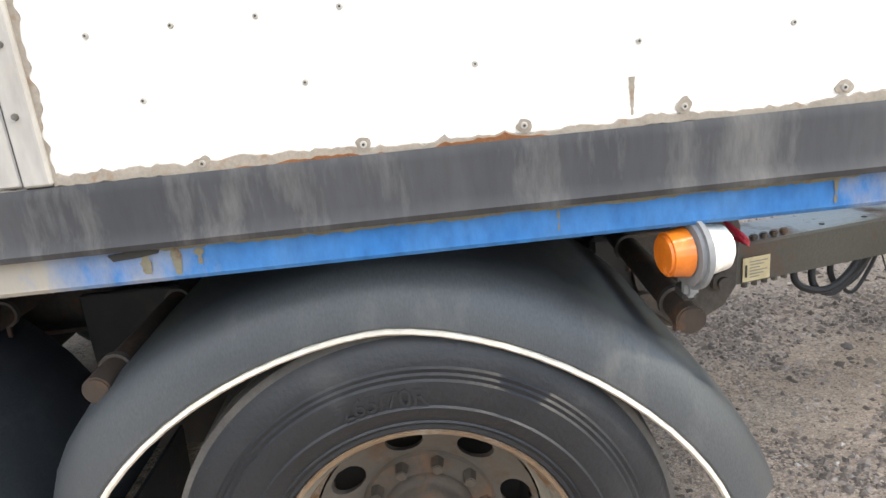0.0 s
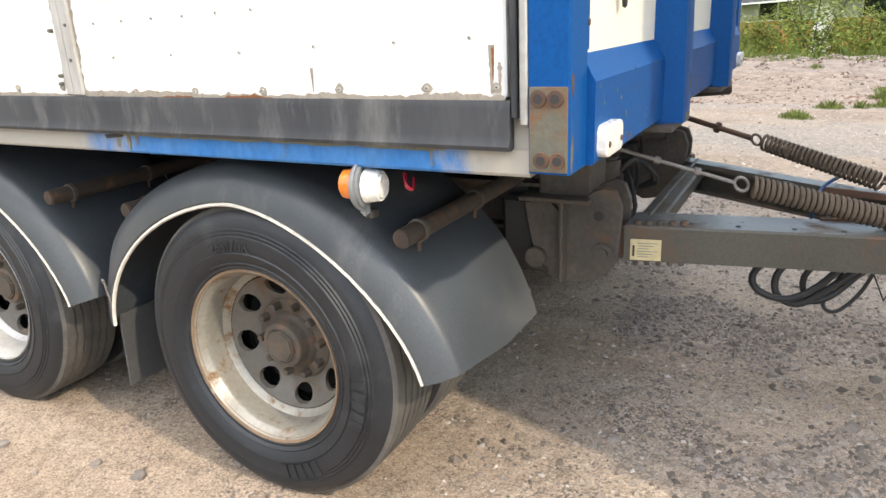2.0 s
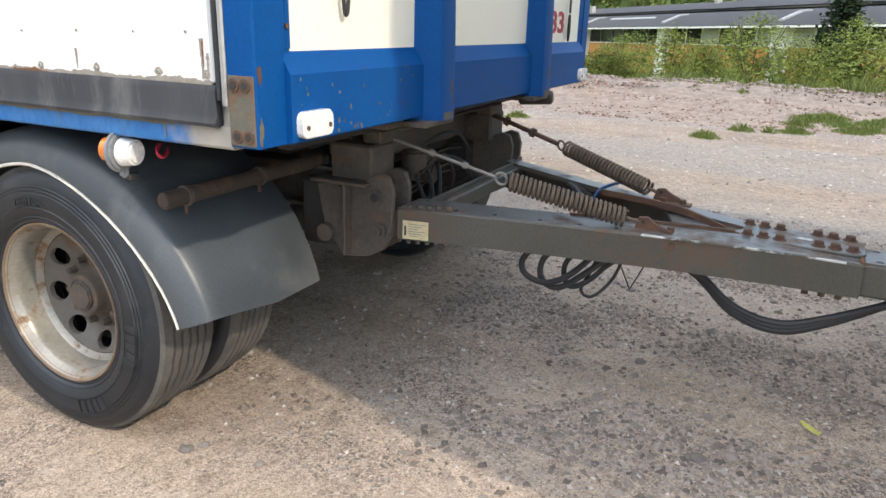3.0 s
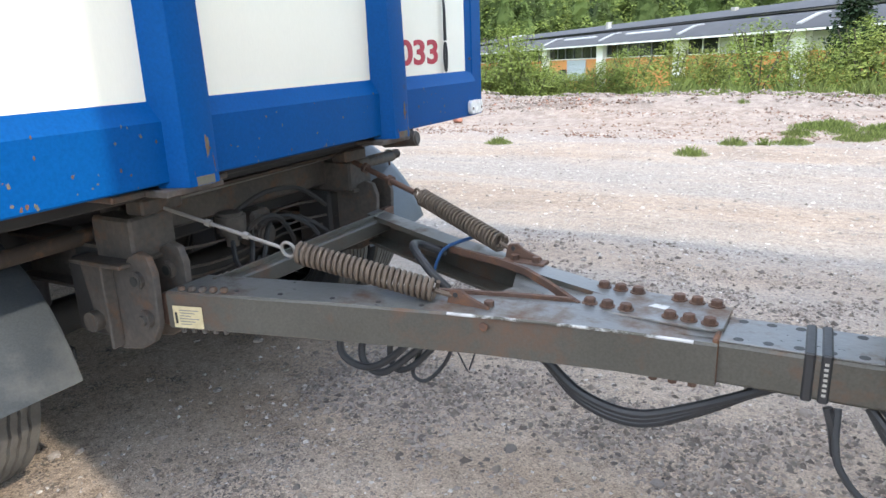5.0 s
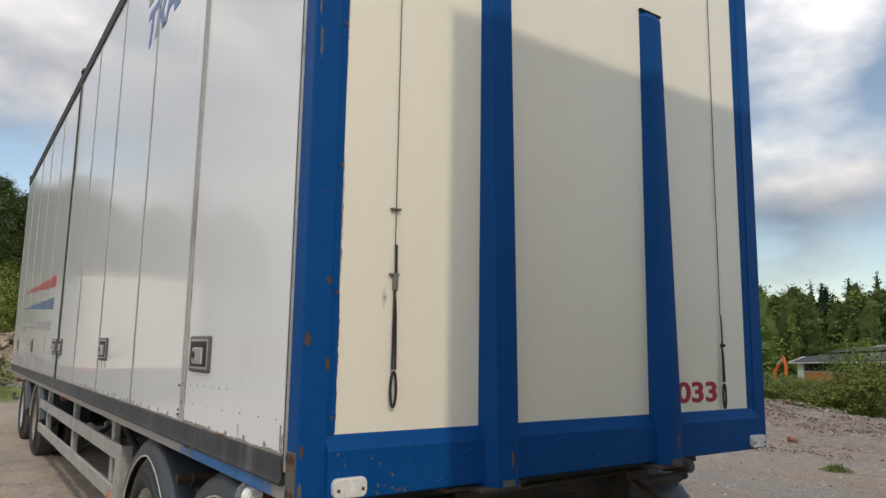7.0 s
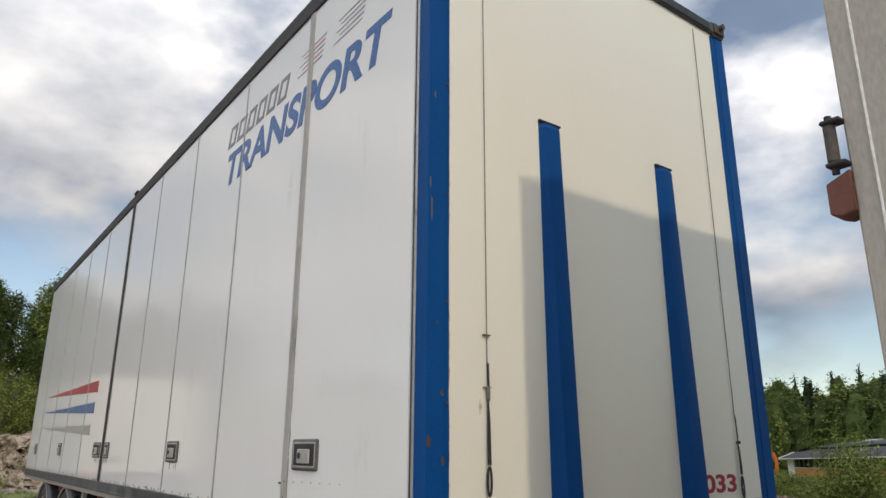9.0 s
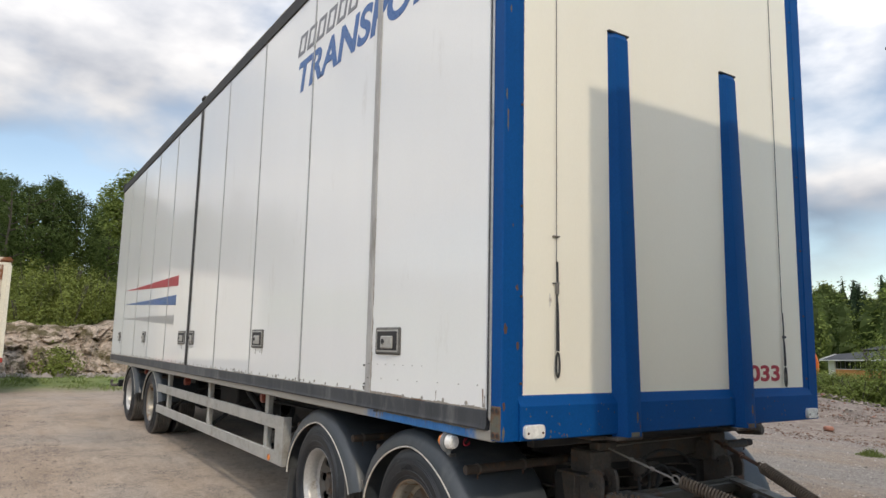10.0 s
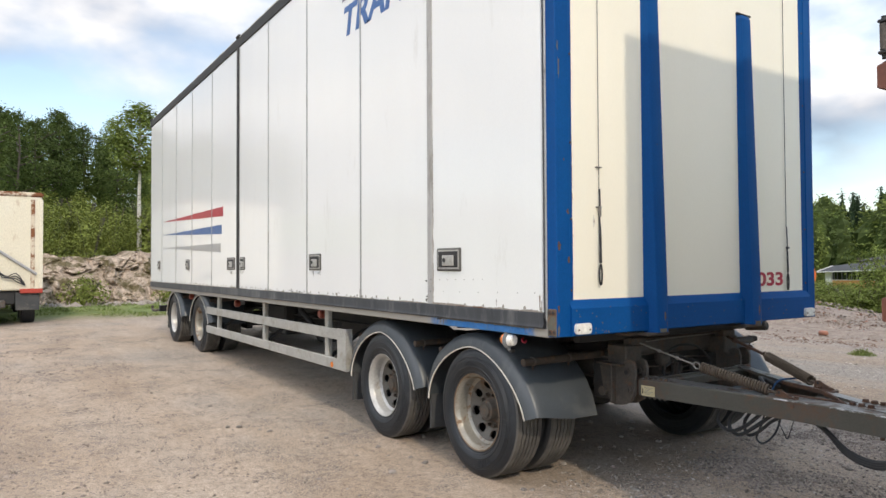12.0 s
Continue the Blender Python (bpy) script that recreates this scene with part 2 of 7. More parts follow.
RUST = (0.16, 0.065, 0.03)
M = dict(
    white=mat("white_panel_paint", (0.80, 0.80, 0.78), (0.76, 0.76, 0.74), rough=0.045, scale=1.2, fine=220, bump=0.0, stain=(0.5, 0.46, 0.4), stain_at=(0.6, 0.95), stain_scale=2.2, stretch=(1.6, 1.6, 0.35), grainy=0.15),
    rawpanel=mat("chalked_panel_edge", (0.72, 0.70, 0.64), (0.6, 0.56, 0.48), rough=0.55, scale=9, stain=(0.24, 0.14, 0.08), stain_at=(0.5, 0.66), stain_scale=14),
    cream=mat("cream_panel_paint", (0.845, 0.805, 0.685), (0.815, 0.77, 0.635), rough=0.34, scale=1.1, fine=160, bump=0.02, stain=(0.6, 0.46, 0.27), stain_at=(0.7, 1.0), stain_scale=3, stretch=(2, 2, 0.3), coat=0.1, grainy=0.15),
    blue=mat("blue_frame_paint", (0.0005, 0.062, 0.228), (0.0005, 0.076, 0.262), rough=0.45, scale=2, fine=120, bump=0.05, stain=(0.085, 0.06, 0.04), stain_at=(0.68, 0.76), stain_scale=9, grainy=0.8, spec=0.10),
    bluefade=mat("faded_blue_sill_paint", (0.018, 0.15, 0.41), (0.10, 0.245, 0.45), rough=0.45, scale=7, bump=0.3, grainy=1.5, stain=(0.33, 0.305, 0.265), stain_at=(0.52, 0.60), stain_scale=5, stretch=(1, 1, 0.5), bare_x=(-0.27, 0.14, 0.64, 0.70), spec=0.3),
    rustplate=mat("rusty_blue_plate", (0.12, 0.112, 0.082), (0.075, 0.088, 0.082), rough=0.75, scale=16, stain=(0.14, 0.075, 0.04), stain_at=(0.49, 0.64), stain_scale=10, bump=0.5),
    rubber=mat("weathered_rubber_strip", (0.020, 0.022, 0.027), (0.060, 0.062, 0.066), rough=0.55, scale=4, fine=45, bump=0.1, stretch=(1.8, 1, 0.35), stain=(0.17, 0.168, 0.162), stain_at=(0.50, 0.80), stain_scale=5, grainy=1.5),
    alu=mat("dull_aluminium", (0.42, 0.42, 0.41), (0.3, 0.3, 0.29), rough=0.45, metal=0.6, scale=8, stain=(0.22, 0.2, 0.17), stain_at=(0.55, 0.8)),
    galv=mat("dirty_galvanised_steel", (0.44, 0.43, 0.40), (0.34, 0.33, 0.30), rough=0.55, metal=0.35, scale=6, stain=(0.27, 0.24, 0.19), stain_at=(0.5, 0.75), stain_scale=5),
    guard=mat("grey_mudguard_plastic", (0.050, 0.058, 0.066), (0.080, 0.089, 0.096), rough=0.38, scale=3, fine=260, bump=0.12, stain=(0.17, 0.17, 0.165), stain_at=(0.54, 0.85), stain_scale=3.5, stretch=(1.5, 0.6, 0.6), grainy=1.4),
    flap=mat("dusty_rubber_flap", (0.05, 0.052, 0.055), (0.085, 0.084, 0.08), rough=0.75, scale=4, stain=(0.17, 0.155, 0.13), stain_at=(0.56, 0.8), stain_scale=6),
    trim=mat("white_trim_strip", (0.7, 0.66, 0.58), (0.6, 0.54, 0.46), rough=0.5, scale=14),
    tyre=mat("tyre_rubber", (0.0090, 0.0118, 0.0160), (0.0175, 0.0215, 0.027), rough=0.5, scale=5, fine=140, bump=0.3, stain=(0.052, 0.054, 0.056), stain_at=(0.56, 0.85), stain_scale=8, grainy=1.6),
    tread=mat("dusty_tyre_tread", (0.075, 0.07, 0.065), (0.17, 0.155, 0.135), rough=0.9, scale=9, fine=120, bump=0.3),
    rim=mat("rusty_silver_rim_paint", (0.30, 0.285, 0.25), (0.20, 0.178, 0.142), rough=0.33, metal=0.35, scale=3.5, fine=80, stain=(0.19, 0.105, 0.05), stain_at=(0.53, 0.63), stain_scale=11, bump=0.15),
    rimclean=mat("dull_silver_rim_paint", (0.46, 0.45, 0.43), (0.38, 0.37, 0.35), rough=0.36, metal=0.3, scale=5, stain=(0.16, 0.11, 0.07), stain_at=(0.6, 0.75), stain_scale=8),
    disc=mat("dirty_wheel_disc", (0.115, 0.103, 0.088), (0.062, 0.053, 0.043), rough=0.6, scale=9, stain=(0.10, 0.058, 0.033), stain_at=(0.54, 0.7), stain_scale=10, bump=0.3),
    rimrust=mat("rust_browned_rim_edge", (0.20, 0.135, 0.085), (0.14, 0.085, 0.05), rough=0.6, scale=9, stain=(0.32, 0.29, 0.25), stain_at=(0.58, 0.7), stain_scale=12),
    hub=mat("greasy_hub", (0.082, 0.068, 0.054), (0.05, 0.038, 0.03), rough=0.7, scale=14, bump=0.4, stain=(0.15, 0.085, 0.05), stain_at=(0.5, 0.7), stain_scale=18),
    black=mat("dark_chassis_paint", (0.022, 0.022, 0.023), (0.045, 0.041, 0.037), rough=0.7, scale=7, stain=(0.075, 0.055, 0.04), stain_at=(0.58, 0.8), stain_scale=7),
    grime=mat("brown_grimy_steel", (0.066, 0.058, 0.051), (0.115, 0.092, 0.072), rough=0.7, scale=9, stain=(0.13, 0.07, 0.04), stain_at=(0.53, 0.72), stain_scale=11, bump=0.7, grainy=2.0),
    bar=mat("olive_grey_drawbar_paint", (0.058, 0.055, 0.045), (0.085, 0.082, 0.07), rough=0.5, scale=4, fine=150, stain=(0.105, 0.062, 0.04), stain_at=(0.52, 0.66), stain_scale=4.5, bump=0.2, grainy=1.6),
    # Worn paint, toned paler than the sides partly for the sky's reflection.
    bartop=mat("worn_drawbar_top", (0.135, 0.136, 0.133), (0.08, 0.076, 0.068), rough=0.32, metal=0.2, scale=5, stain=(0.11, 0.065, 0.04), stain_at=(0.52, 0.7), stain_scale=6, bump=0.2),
    worn=mat("bare_worn_edge", (0.52, 0.52, 0.52), (0.3, 0.3, 0.3), rough=0.5, scale=30, stain=(0.09, 0.085, 0.07), stain_at=(0.47, 0.56), stain_scale=9),
    rust=mat("rusty_steel", (0.095, 0.052, 0.036), (0.065, 0.038, 0.027), rough=0.8, scale=14, fine=130, bump=0.5, stain=(0.17, 0.075, 0.033), stain_at=(0.52, 0.72), stain_scale=16),
    coil=mat("rusted_spring_steel", (0.105, 0.078, 0.056), (0.075, 0.05, 0.035), rough=0.75, scale=22, fine=160, bump=0.4),
    rod=mat("bare_tie_rod", (0.22, 0.21, 0.195), (0.14, 0.115, 0.095), rough=0.55, metal=0.3, scale=18),
    hose=mat("black_hose_rubber", (0.018, 0.019, 0.022), (0.035, 0.035, 0.036), rough=0.55, scale=12),
    lens=mat("white_lamp_lens", (0.8, 0.79, 0.75), (0.7, 0.68, 0.62), rough=0.25, scale=20, coat=0.5),
    amber=mat("amber_lamp_lens", (0.75, 0.20, 0.02), (0.6, 0.14, 0.015), rough=0.22, scale=20, coat=0.6),
    redlens=mat("faded_red_lamp_lens", (0.30, 0.07, 0.045), (0.2, 0.05, 0.04), rough=0.4, scale=20),
    greyp=mat("grey_lamp_rubber", (0.19, 0.2, 0.21), (0.24, 0.25, 0.26), rough=0.65, scale=12),
    paper=mat("yellowed_plate_label", (0.55, 0.47, 0.28), (0.48, 0.4, 0.24), rough=0.5, scale=25),
    ink=mat("black_print", (0.02, 0.02, 0.02), rough=0.6),
    redprint=mat("red_vinyl_print", (0.42, 0.02, 0.045), (0.36, 0.02, 0.04), rough=0.35, scale=10),
    blueprint=mat("blue_vinyl_print", (0.008, 0.09, 0.30), (0.014, 0.10, 0.29), rough=0.3, scale=10),
    greyprint=mat("grey_vinyl_print", (0.17, 0.17, 0.18), (0.21, 0.21, 0.22), rough=0.35, scale=10),
    fadegrey=mat("faded_grey_vinyl", (0.33, 0.33, 0.33), (0.38, 0.38, 0.38), rough=0.35, scale=10),
    bluetie=mat("blue_plastic_tie", (0.008, 0.05, 0.14), rough=0.5),
    pipe=mat("rusty_brown_pipe", (0.052, 0.037, 0.028), (0.035, 0.027, 0.021), rough=0.8, scale=12, stain=(0.13, 0.065, 0.033), stain_at=(0.52, 0.7), stain_scale=14, bump=0.4),
    seam=mat("chalky_seam_strip", (0.40, 0.39, 0.37), (0.33, 0.32, 0.30), rough=0.7, scale=12, stretch=(1, 1, 0.3), stain=(0.24, 0.225, 0.20), stain_at=(0.55, 0.75), stain_scale=9),
    lockgrey=mat("dark_weathered_lock", (0.11, 0.105, 0.095), (0.07, 0.066, 0.06), rough=0.6, metal=0.2, scale=20, stain=(0.2, 0.19, 0.17), stain_at=(0.55, 0.7), stain_scale=22),
    mould=mat("grey_mould_specks", (0.20, 0.19, 0.17), (0.34, 0.32, 0.29), rough=0.9, scale=40, fine=200),
    orangerust=mat("flaking_orange_rust", (0.20, 0.082, 0.03), (0.075, 0.035, 0.02), rough=0.9, scale=55, fine=180, bump=0.4),
    ochre=mat("ochre_rust_stain", (0.19, 0.175, 0.125), (0.14, 0.125, 0.085), rough=0.85, scale=30, fine=200, stain=(0.12, 0.06, 0.03), stain_at=(0.55, 0.7), stain_scale=50),
    dirtedge=mat("chalky_dirt", (0.30, 0.27, 0.23), (0.18, 0.155, 0.125), rough=0.85, scale=30, fine=180, stain=(0.22, 0.14, 0.085), stain_at=(0.56, 0.7), stain_scale=40),
    scrap=mat("torn_white_plastic", (0.75, 0.74, 0.72), rough=0.6, scale=20),
)


# ---- mesh helpers ----
PLACE = {}
rng = np.random.default_rng(7)


def thing(name, at, label, category, group=""):
    ob = new(name)
    ob.empty_display_size = 0.2
    ob.location = at
    PLACE[ob.name] = Vector(at)
    return tagged(ob, label, category, group)


def finish(bm, name, material, soft=35):
    """A mesh about its own middle, smooth but for its sharp edges, and the place of that middle."""
    bm.normal_update()
    for f in bm.faces:
        f.smooth = True
    for e in bm.edges:
        e.smooth = len(e.link_faces) == 2 and e.calc_face_angle(0) < radians(soft)
    lo = Vector([min(v.co[i] for v in bm.verts) for i in range(3)])
    hi = Vector([max(v.co[i] for v in bm.verts) for i in range(3)])
    mid = (lo + hi) / 2
    bmesh.ops.translate(bm, verts=bm.verts, vec=-mid)
    me = bpy.data.meshes.new(name)
    bm.to_mesh(me)
    bm.free()
    me.materials.append(material)
    return me, mid


def part(name, bm, material, parent=None, label="", soft=35):
    me, mid = finish(bm, name, material, soft)
    return put(name, me, mid, parent, label)


def put(name, me, at, parent=None, label="", turn=None):
    ob = new(name, me)
    base = PLACE[parent.name] if parent else Vector()
    ob.parent = parent
    ob.location = Vector(at) - base
    if turn:
        ob.rotation_euler = turn
    PLACE[ob.name] = Vector(at)
    return tagged(ob, label) if label else ob


def box(lo, hi, bevel=0.0, bm=None, seg=1):
    bm2 = bmesh.new()
    bmesh.ops.create_cube(bm2, size=1)
    for v in bm2.verts:
        v.co = [lo[i] + (v.co[i] + 0.5) * (hi[i] - lo[i]) for i in range(3)]
    if bevel:
        bmesh.ops.bevel(bm2, geom=bm2.edges[:], offset=bevel, segments=seg, affect="EDGES", clamp_overlap=True)
    return joined(bm, bm2)


def joined(bm, extra):
    if bm is None:
        return extra
    me = bpy.data.meshes.new("tmp")
    extra.to_mesh(me)
    extra.free()
    bm.from_mesh(me)
    bpy.data.meshes.remove(me)
    return bm


def cyl(p0, p1, r0, r1=None, n=16, bm=None, bevel=0.0):
    bm2 = bmesh.new()
    p0, p1 = Vector(p0), Vector(p1)
    r1 = r0 if r1 is None else r1
    bmesh.ops.create_cone(bm2, cap_ends=True, segments=n, radius1=r0, radius2=r1, depth=(p1 - p0).length)
    if bevel:
        caps = [e for e in bm2.edges if abs(e.verts[0].co.z - e.verts[1].co.z) < 1e-6]
        bmesh.ops.bevel(bm2, geom=caps, offset=bevel, segments=2, affect="EDGES", clamp_overlap=True)
    turn = (p1 - p0).to_track_quat("Z", "Y").to_matrix().to_4x4()
    bmesh.ops.transform(bm2, matrix=Matrix.Translation((p0 + p1) / 2) @ turn, verts=bm2.verts)
    return joined(bm, bm2)


def prism(outline, y0, y1, axis="y", bevel=0.0, bm=None):
    """A flat outline (two coordinates) pushed from y0 to y1 along an axis."""
    bm2 = bmesh.new()
    order = {"x": lambda a, b, c: (c, a, b), "y": lambda a, b, c: (a, c, b), "z": lambda a, b, c: (a, b, c)}[axis]
    low = [bm2.verts.new(order(a, b, y0)) for a, b in outline]
    top = [bm2.verts.new(order(a, b, y1)) for a, b in outline]
    n = len(outline)
    bm2.faces.new(low)
    bm2.faces.new(top[::-1])
    for i in range(n):
        bm2.faces.new((low[i], top[i], top[(i + 1) % n], low[(i + 1) % n]))
    bmesh.ops.recalc_face_normals(bm2, faces=bm2.faces)
    if bevel:
        bmesh.ops.bevel(bm2, geom=bm2.edges[:], offset=bevel, segments=1, affect="EDGES", clamp_overlap=True)
    return joined(bm, bm2)


def tube(points, r, n=8, bm=None, closed=False, smooth=3):
    """A round cable through the points, rounded by a spline."""
    pts = [Vector(p) for p in points]
    if smooth > 1:
        out = []
        m = len(pts)
        for i in range(m if closed else m - 1):
            a, b, c, d = (pts[(i + k) % m] if closed else pts[min(max(i + k, 0), m - 1)] for k in (-1, 0, 1, 2))
            for s in range(smooth):
                t = s / smooth
                out.append(0.5 * (2 * b + (c - a) * t + (2 * a - 5 * b + 4 * c - d) * t * t + (3 * b - a - 3 * c + d) * t ** 3))
        if not closed:
            out.append(pts[-1])
        pts = out
    bm2 = bmesh.new()
    rings, up, m = [], None, len(pts)
    for i, p in enumerate(pts):
        a = pts[i - 1] if (i or closed) else p
        b = pts[(i + 1) % m] if (i < m - 1 or closed) else p
        d = (b - a).normalized()
        if up is None:
            up = d.orthogonal().normalized()
        up = (up - d * up.dot(d)).normalized()
        side = d.cross(up)
        rr = r[min(i * len(r) // m, len(r) - 1)] if isinstance(r, (list, tuple)) else r
        rings.append([bm2.verts.new(p + rr * (math.cos(q) * up + math.sin(q) * side)) for q in (2 * math.pi * k / n for k in range(n))])
    for i in range(m if closed else m - 1):
        a, b = rings[i], rings[(i + 1) % m]
        for k in range(n):
            bm2.faces.new((a[k], a[(k + 1) % n], b[(k + 1) % n], b[k]))
    if not closed:
        bm2.faces.new(rings[0][::-1])
        bm2.faces.new(rings[-1])
    return joined(bm, bm2)


def lathe(profile, n=48, bm=None, closed=False):
    """Turns (radius, y) points about the y axis."""
    bm2 = bmesh.new()
    rings = []
    for r, y in profile:
        rings.append([bm2.verts.new((r * math.cos(2 * math.pi * k / n), y, r * math.sin(2 * math.pi * k / n))) for k in range(n)])
    rows = list(zip(rings, rings[1:])) + ([(rings[-1], rings[0])] if closed else [])
    for a, b in rows:
        for k in range(n):
            bm2.faces.new((a[k], b[k], b[(k + 1) % n], a[(k + 1) % n]))
    bmesh.ops.recalc_face_normals(bm2, faces=bm2.faces)
    return joined(bm, bm2)


def strip(rows, bm=None, thick=0.0):
    """A sheet through rows of points, with thickness along its normals."""
    bm2 = bmesh.new()
    grid = [[bm2.verts.new(p) for p in row] for row in rows]
    for a, b in zip(grid, grid[1:]):
        for k in range(len(a) - 1):
            bm2.faces.new((a[k], a[k + 1], b[k + 1], b[k]))
    if thick:
        bm2.normal_update()
        bmesh.ops.solidify(bm2, geom=bm2.faces[:], thickness=thick)
    return joined(bm, bm2)


def text_bm(body, height, depth, shear=0.0, width=None, bold=0.012):
    """Letters lying in the plane x right, y up, from the origin."""
    cu = bpy.data.curves.new("letters", "FONT")
    cu.body, cu.size, cu.extrude, cu.offset = body, 1.0, 0.5, bold
    ob = bpy.data.objects.new("letters", cu)
    scene.collection.objects.link(ob)
    dg = bpy.context.evaluated_depsgraph_get()
    me = bpy.data.meshes.new_from_object(ob.evaluated_get(dg), depsgraph=dg)
    bm = bmesh.new()
    bm.from_mesh(me)
    bpy.data.objects.remove(ob)
    bpy.data.meshes.remove(me)
    xs, ys = [v.co.x for v in bm.verts], [v.co.y for v in bm.verts]
    x0, x1, y0, y1 = min(xs), max(xs), min(ys), max(ys)
    s = height / (y1 - y0)
    w = width / (x1 - x0) if width else s
    for v in bm.verts:
        y = (v.co.y - y0) * s
        v.co = ((v.co.x - x0) * w + y * shear, y, v.co.z * depth)
    return bm


def smooth01(t):
    t = min(max(t, 0.0), 1.0)
    return t * t * (3 - 2 * t)


# ---- ground ----
def height(x, y):
    z = 0.10 * smooth01((-2.5 - x) / 4.5)
    level = math.exp(-((x + 0.6) / 1.7) ** 4 - ((y - 2.4) / 1.9) ** 4)
    z += (0.018 * noise.noise((x * 0.6, y * 0.6, 0)) + 0.007 * noise.noise((x * 2.3, y * 2.3, 4))) * (1 - 0.85 * level) - 0.014 * level
    ridge = math.exp(-((y - 14.3 - 0.5 * noise.noise((x * 0.25, 3, 1))) / 1.5) ** 2) * smooth01((x + 14) / 6)
    z += ridge * (0.32 + 0.22 * noise.noise((x * 0.5, y * 0.5, 9)) + 0.07 * noise.noise((x * 2.4, y * 2.4, 2)))
    z -= 2.5 * smooth01((y - 18) / 22) * max(smooth01((x + 32) / 16), smooth01((y - 26) / 16))
    hill = smooth01((-25.5 - x) / 2.5) * (1 - smooth01((y - 15) / 13))
    z += hill * (1.5 + 0.12 * min(max(-27 - x, 0), 60) + 0.3 * noise.noise((x * 0.2, y * 0.2, 5)))
    z += 0.05 * noise.noise((x * 0.15, y * 0.15, 7)) * smooth01((abs(x) + abs(y) - 6) / 8)
    far = smooth01((y - 110) / 90)
    return z + 3.0 * far


def axis_steps(lo, hi, fine_lo, fine_hi, step):
    out = list(np.arange(fine_lo, fine_hi, step))
    v, s = fine_hi, step
    while v < hi:
        out.append(v)
        s = min(s * 1.16, 30)
        v += s
    v, s = fine_lo, step
    while v > lo:
        s = min(s * 1.16, 30)
        v -= s
        out.insert(0, v)
    return out


def build_ground():
    xs = axis_steps(-700, 700, -4.0, 3.6, 0.06)
    ys = axis_steps(-700, 900, -0.6, 6.0, 0.06)
    verts = [(x, y, height(x, y)) for y in ys for x in xs]
    n = len(xs)
    faces = [(j * n + i, j * n + i + 1, (j + 1) * n + i + 1, (j + 1) * n + i) for j in range(len(ys) - 1) for i in range(n - 1)]
    me = bpy.data.meshes.new("ground")
    me.from_pydata(verts, [], faces)
    me.polygons.foreach_set("use_smooth", [True] * len(faces))
    m = bpy.data.materials.new("gravel_yard")
    m.use_nodes = True
    nd, lk = m.node_tree.nodes, m.node_tree.links
    bsdf = nd["Principled BSDF"]
    geo = nd.new("ShaderNodeNewGeometry")

    def tex(kind, s, **kw):
        n = nd.new(kind)
        n.inputs["Scale"].default_value = s
        for k, v in kw.items():
            n.inputs[k].default_value = v
        lk.new(geo.outputs["Position"], n.inputs["Vector"])
        return n

    def ramp(src, stops):
        r = nd.new("ShaderNodeValToRGB")
        e = r.color_ramp.elements
        while len(e) < len(stops):
            e.new(0.5)
        for k, (p, c) in enumerate(stops):
            e[k].position, e[k].color = p, (*c, 1)
        lk.new(src, r.inputs["Fac"])
        return r.outputs["Color"]

    def mix(f, a, b, mode="MIX"):
        x = nd.new("ShaderNodeMix")
        x.data_type, x.blend_type = "RGBA", mode
        for s, v in ((0, f), (6, a), (7, b)):
            if isinstance(v, float):
                x.inputs[s].default_value = v
            elif isinstance(v, tuple):
                x.inputs[s].default_value = (*v, 1)
            else:
                lk.new(v, x.inputs[s])
        return x.outputs[2]

    broad = tex("ShaderNodeTexNoise", 0.35, Detail=6.0, Roughness=0.6)
    # tracks: long soft streaks along the yard
    lane = nd.new("ShaderNodeMapping")
    lane.inputs["Scale"].default_value = (0.16, 1.0, 1.0)
    lane.inputs["Rotation"].default_value = (0, 0, 0.06)
    lk.new(geo.outputs["Position"], lane.inputs["Vector"])
    streak = tex("ShaderNodeTexNoise", 0.9, Detail=8.0, Roughness=0.62)
    lk.new(lane.outputs["Vector"], streak.inputs["Vector"])
    sand = ramp(broad.outputs["Fac"], [(0.36, (0.36, 0.287, 0.225)), (0.52, (0.415, 0.338, 0.272)), (0.66, (0.345, 0.302, 0.262))])
    sand = mix(1.0, sand, ramp(streak.outputs["Fac"], [(0.30, (0.70, 0.66, 0.62)), (0.44, (0.95, 0.92, 0.88)), (0.56, (1.04, 1.04, 1.04)), (0.70, (0.80, 0.82, 0.84))]), "MULTIPLY")
    pebble = tex("ShaderNodeTexVoronoi", 120.0, Randomness=1.0)
    tiny = tex("ShaderNodeTexVoronoi", 210.0, Randomness=1.0)

    def tones(v, stops):
        sepc = nd.new("ShaderNodeSeparateColor")
        lk.new(v.outputs["Color"], sepc.inputs["Color"])
        return ramp(sepc.outputs["Red"], stops), sepc

    stone, pick = tones(pebble, [(0.0, (0.06, 0.057, 0.056)), (0.4, (0.14, 0.122, 0.11)), (0.8, (0.22, 0.185, 0.165)), (1.0, (0.40, 0.36, 0.33))])
    speck, pick2 = tones(tiny, [(0.0, (0.38, 0.37, 0.36)), (0.25, (0.85, 0.84, 0.82)), (0.7, (1.0, 0.99, 0.97)), (1.0, (1.5, 1.47, 1.42))])
    grit = tex("ShaderNodeTexNoise", 190.0, Detail=3.0)
    spread = tex("ShaderNodeTexNoise", 1.6, Detail=9.0, Roughness=0.78)
    f = ramp(spread.outputs["Fac"], [(0.48, (0.0, 0.0, 0.0)), (0.60, (0.9, 0.9, 0.9))])
    some = nd.new("ShaderNodeMath")
    some.operation = "GREATER_THAN"
    lk.new(pick.outputs["Green"], some.inputs[0])
    some.inputs[1].default_value = 0.5
    both = nd.new("ShaderNodeMath")
    both.operation = "MULTIPLY"
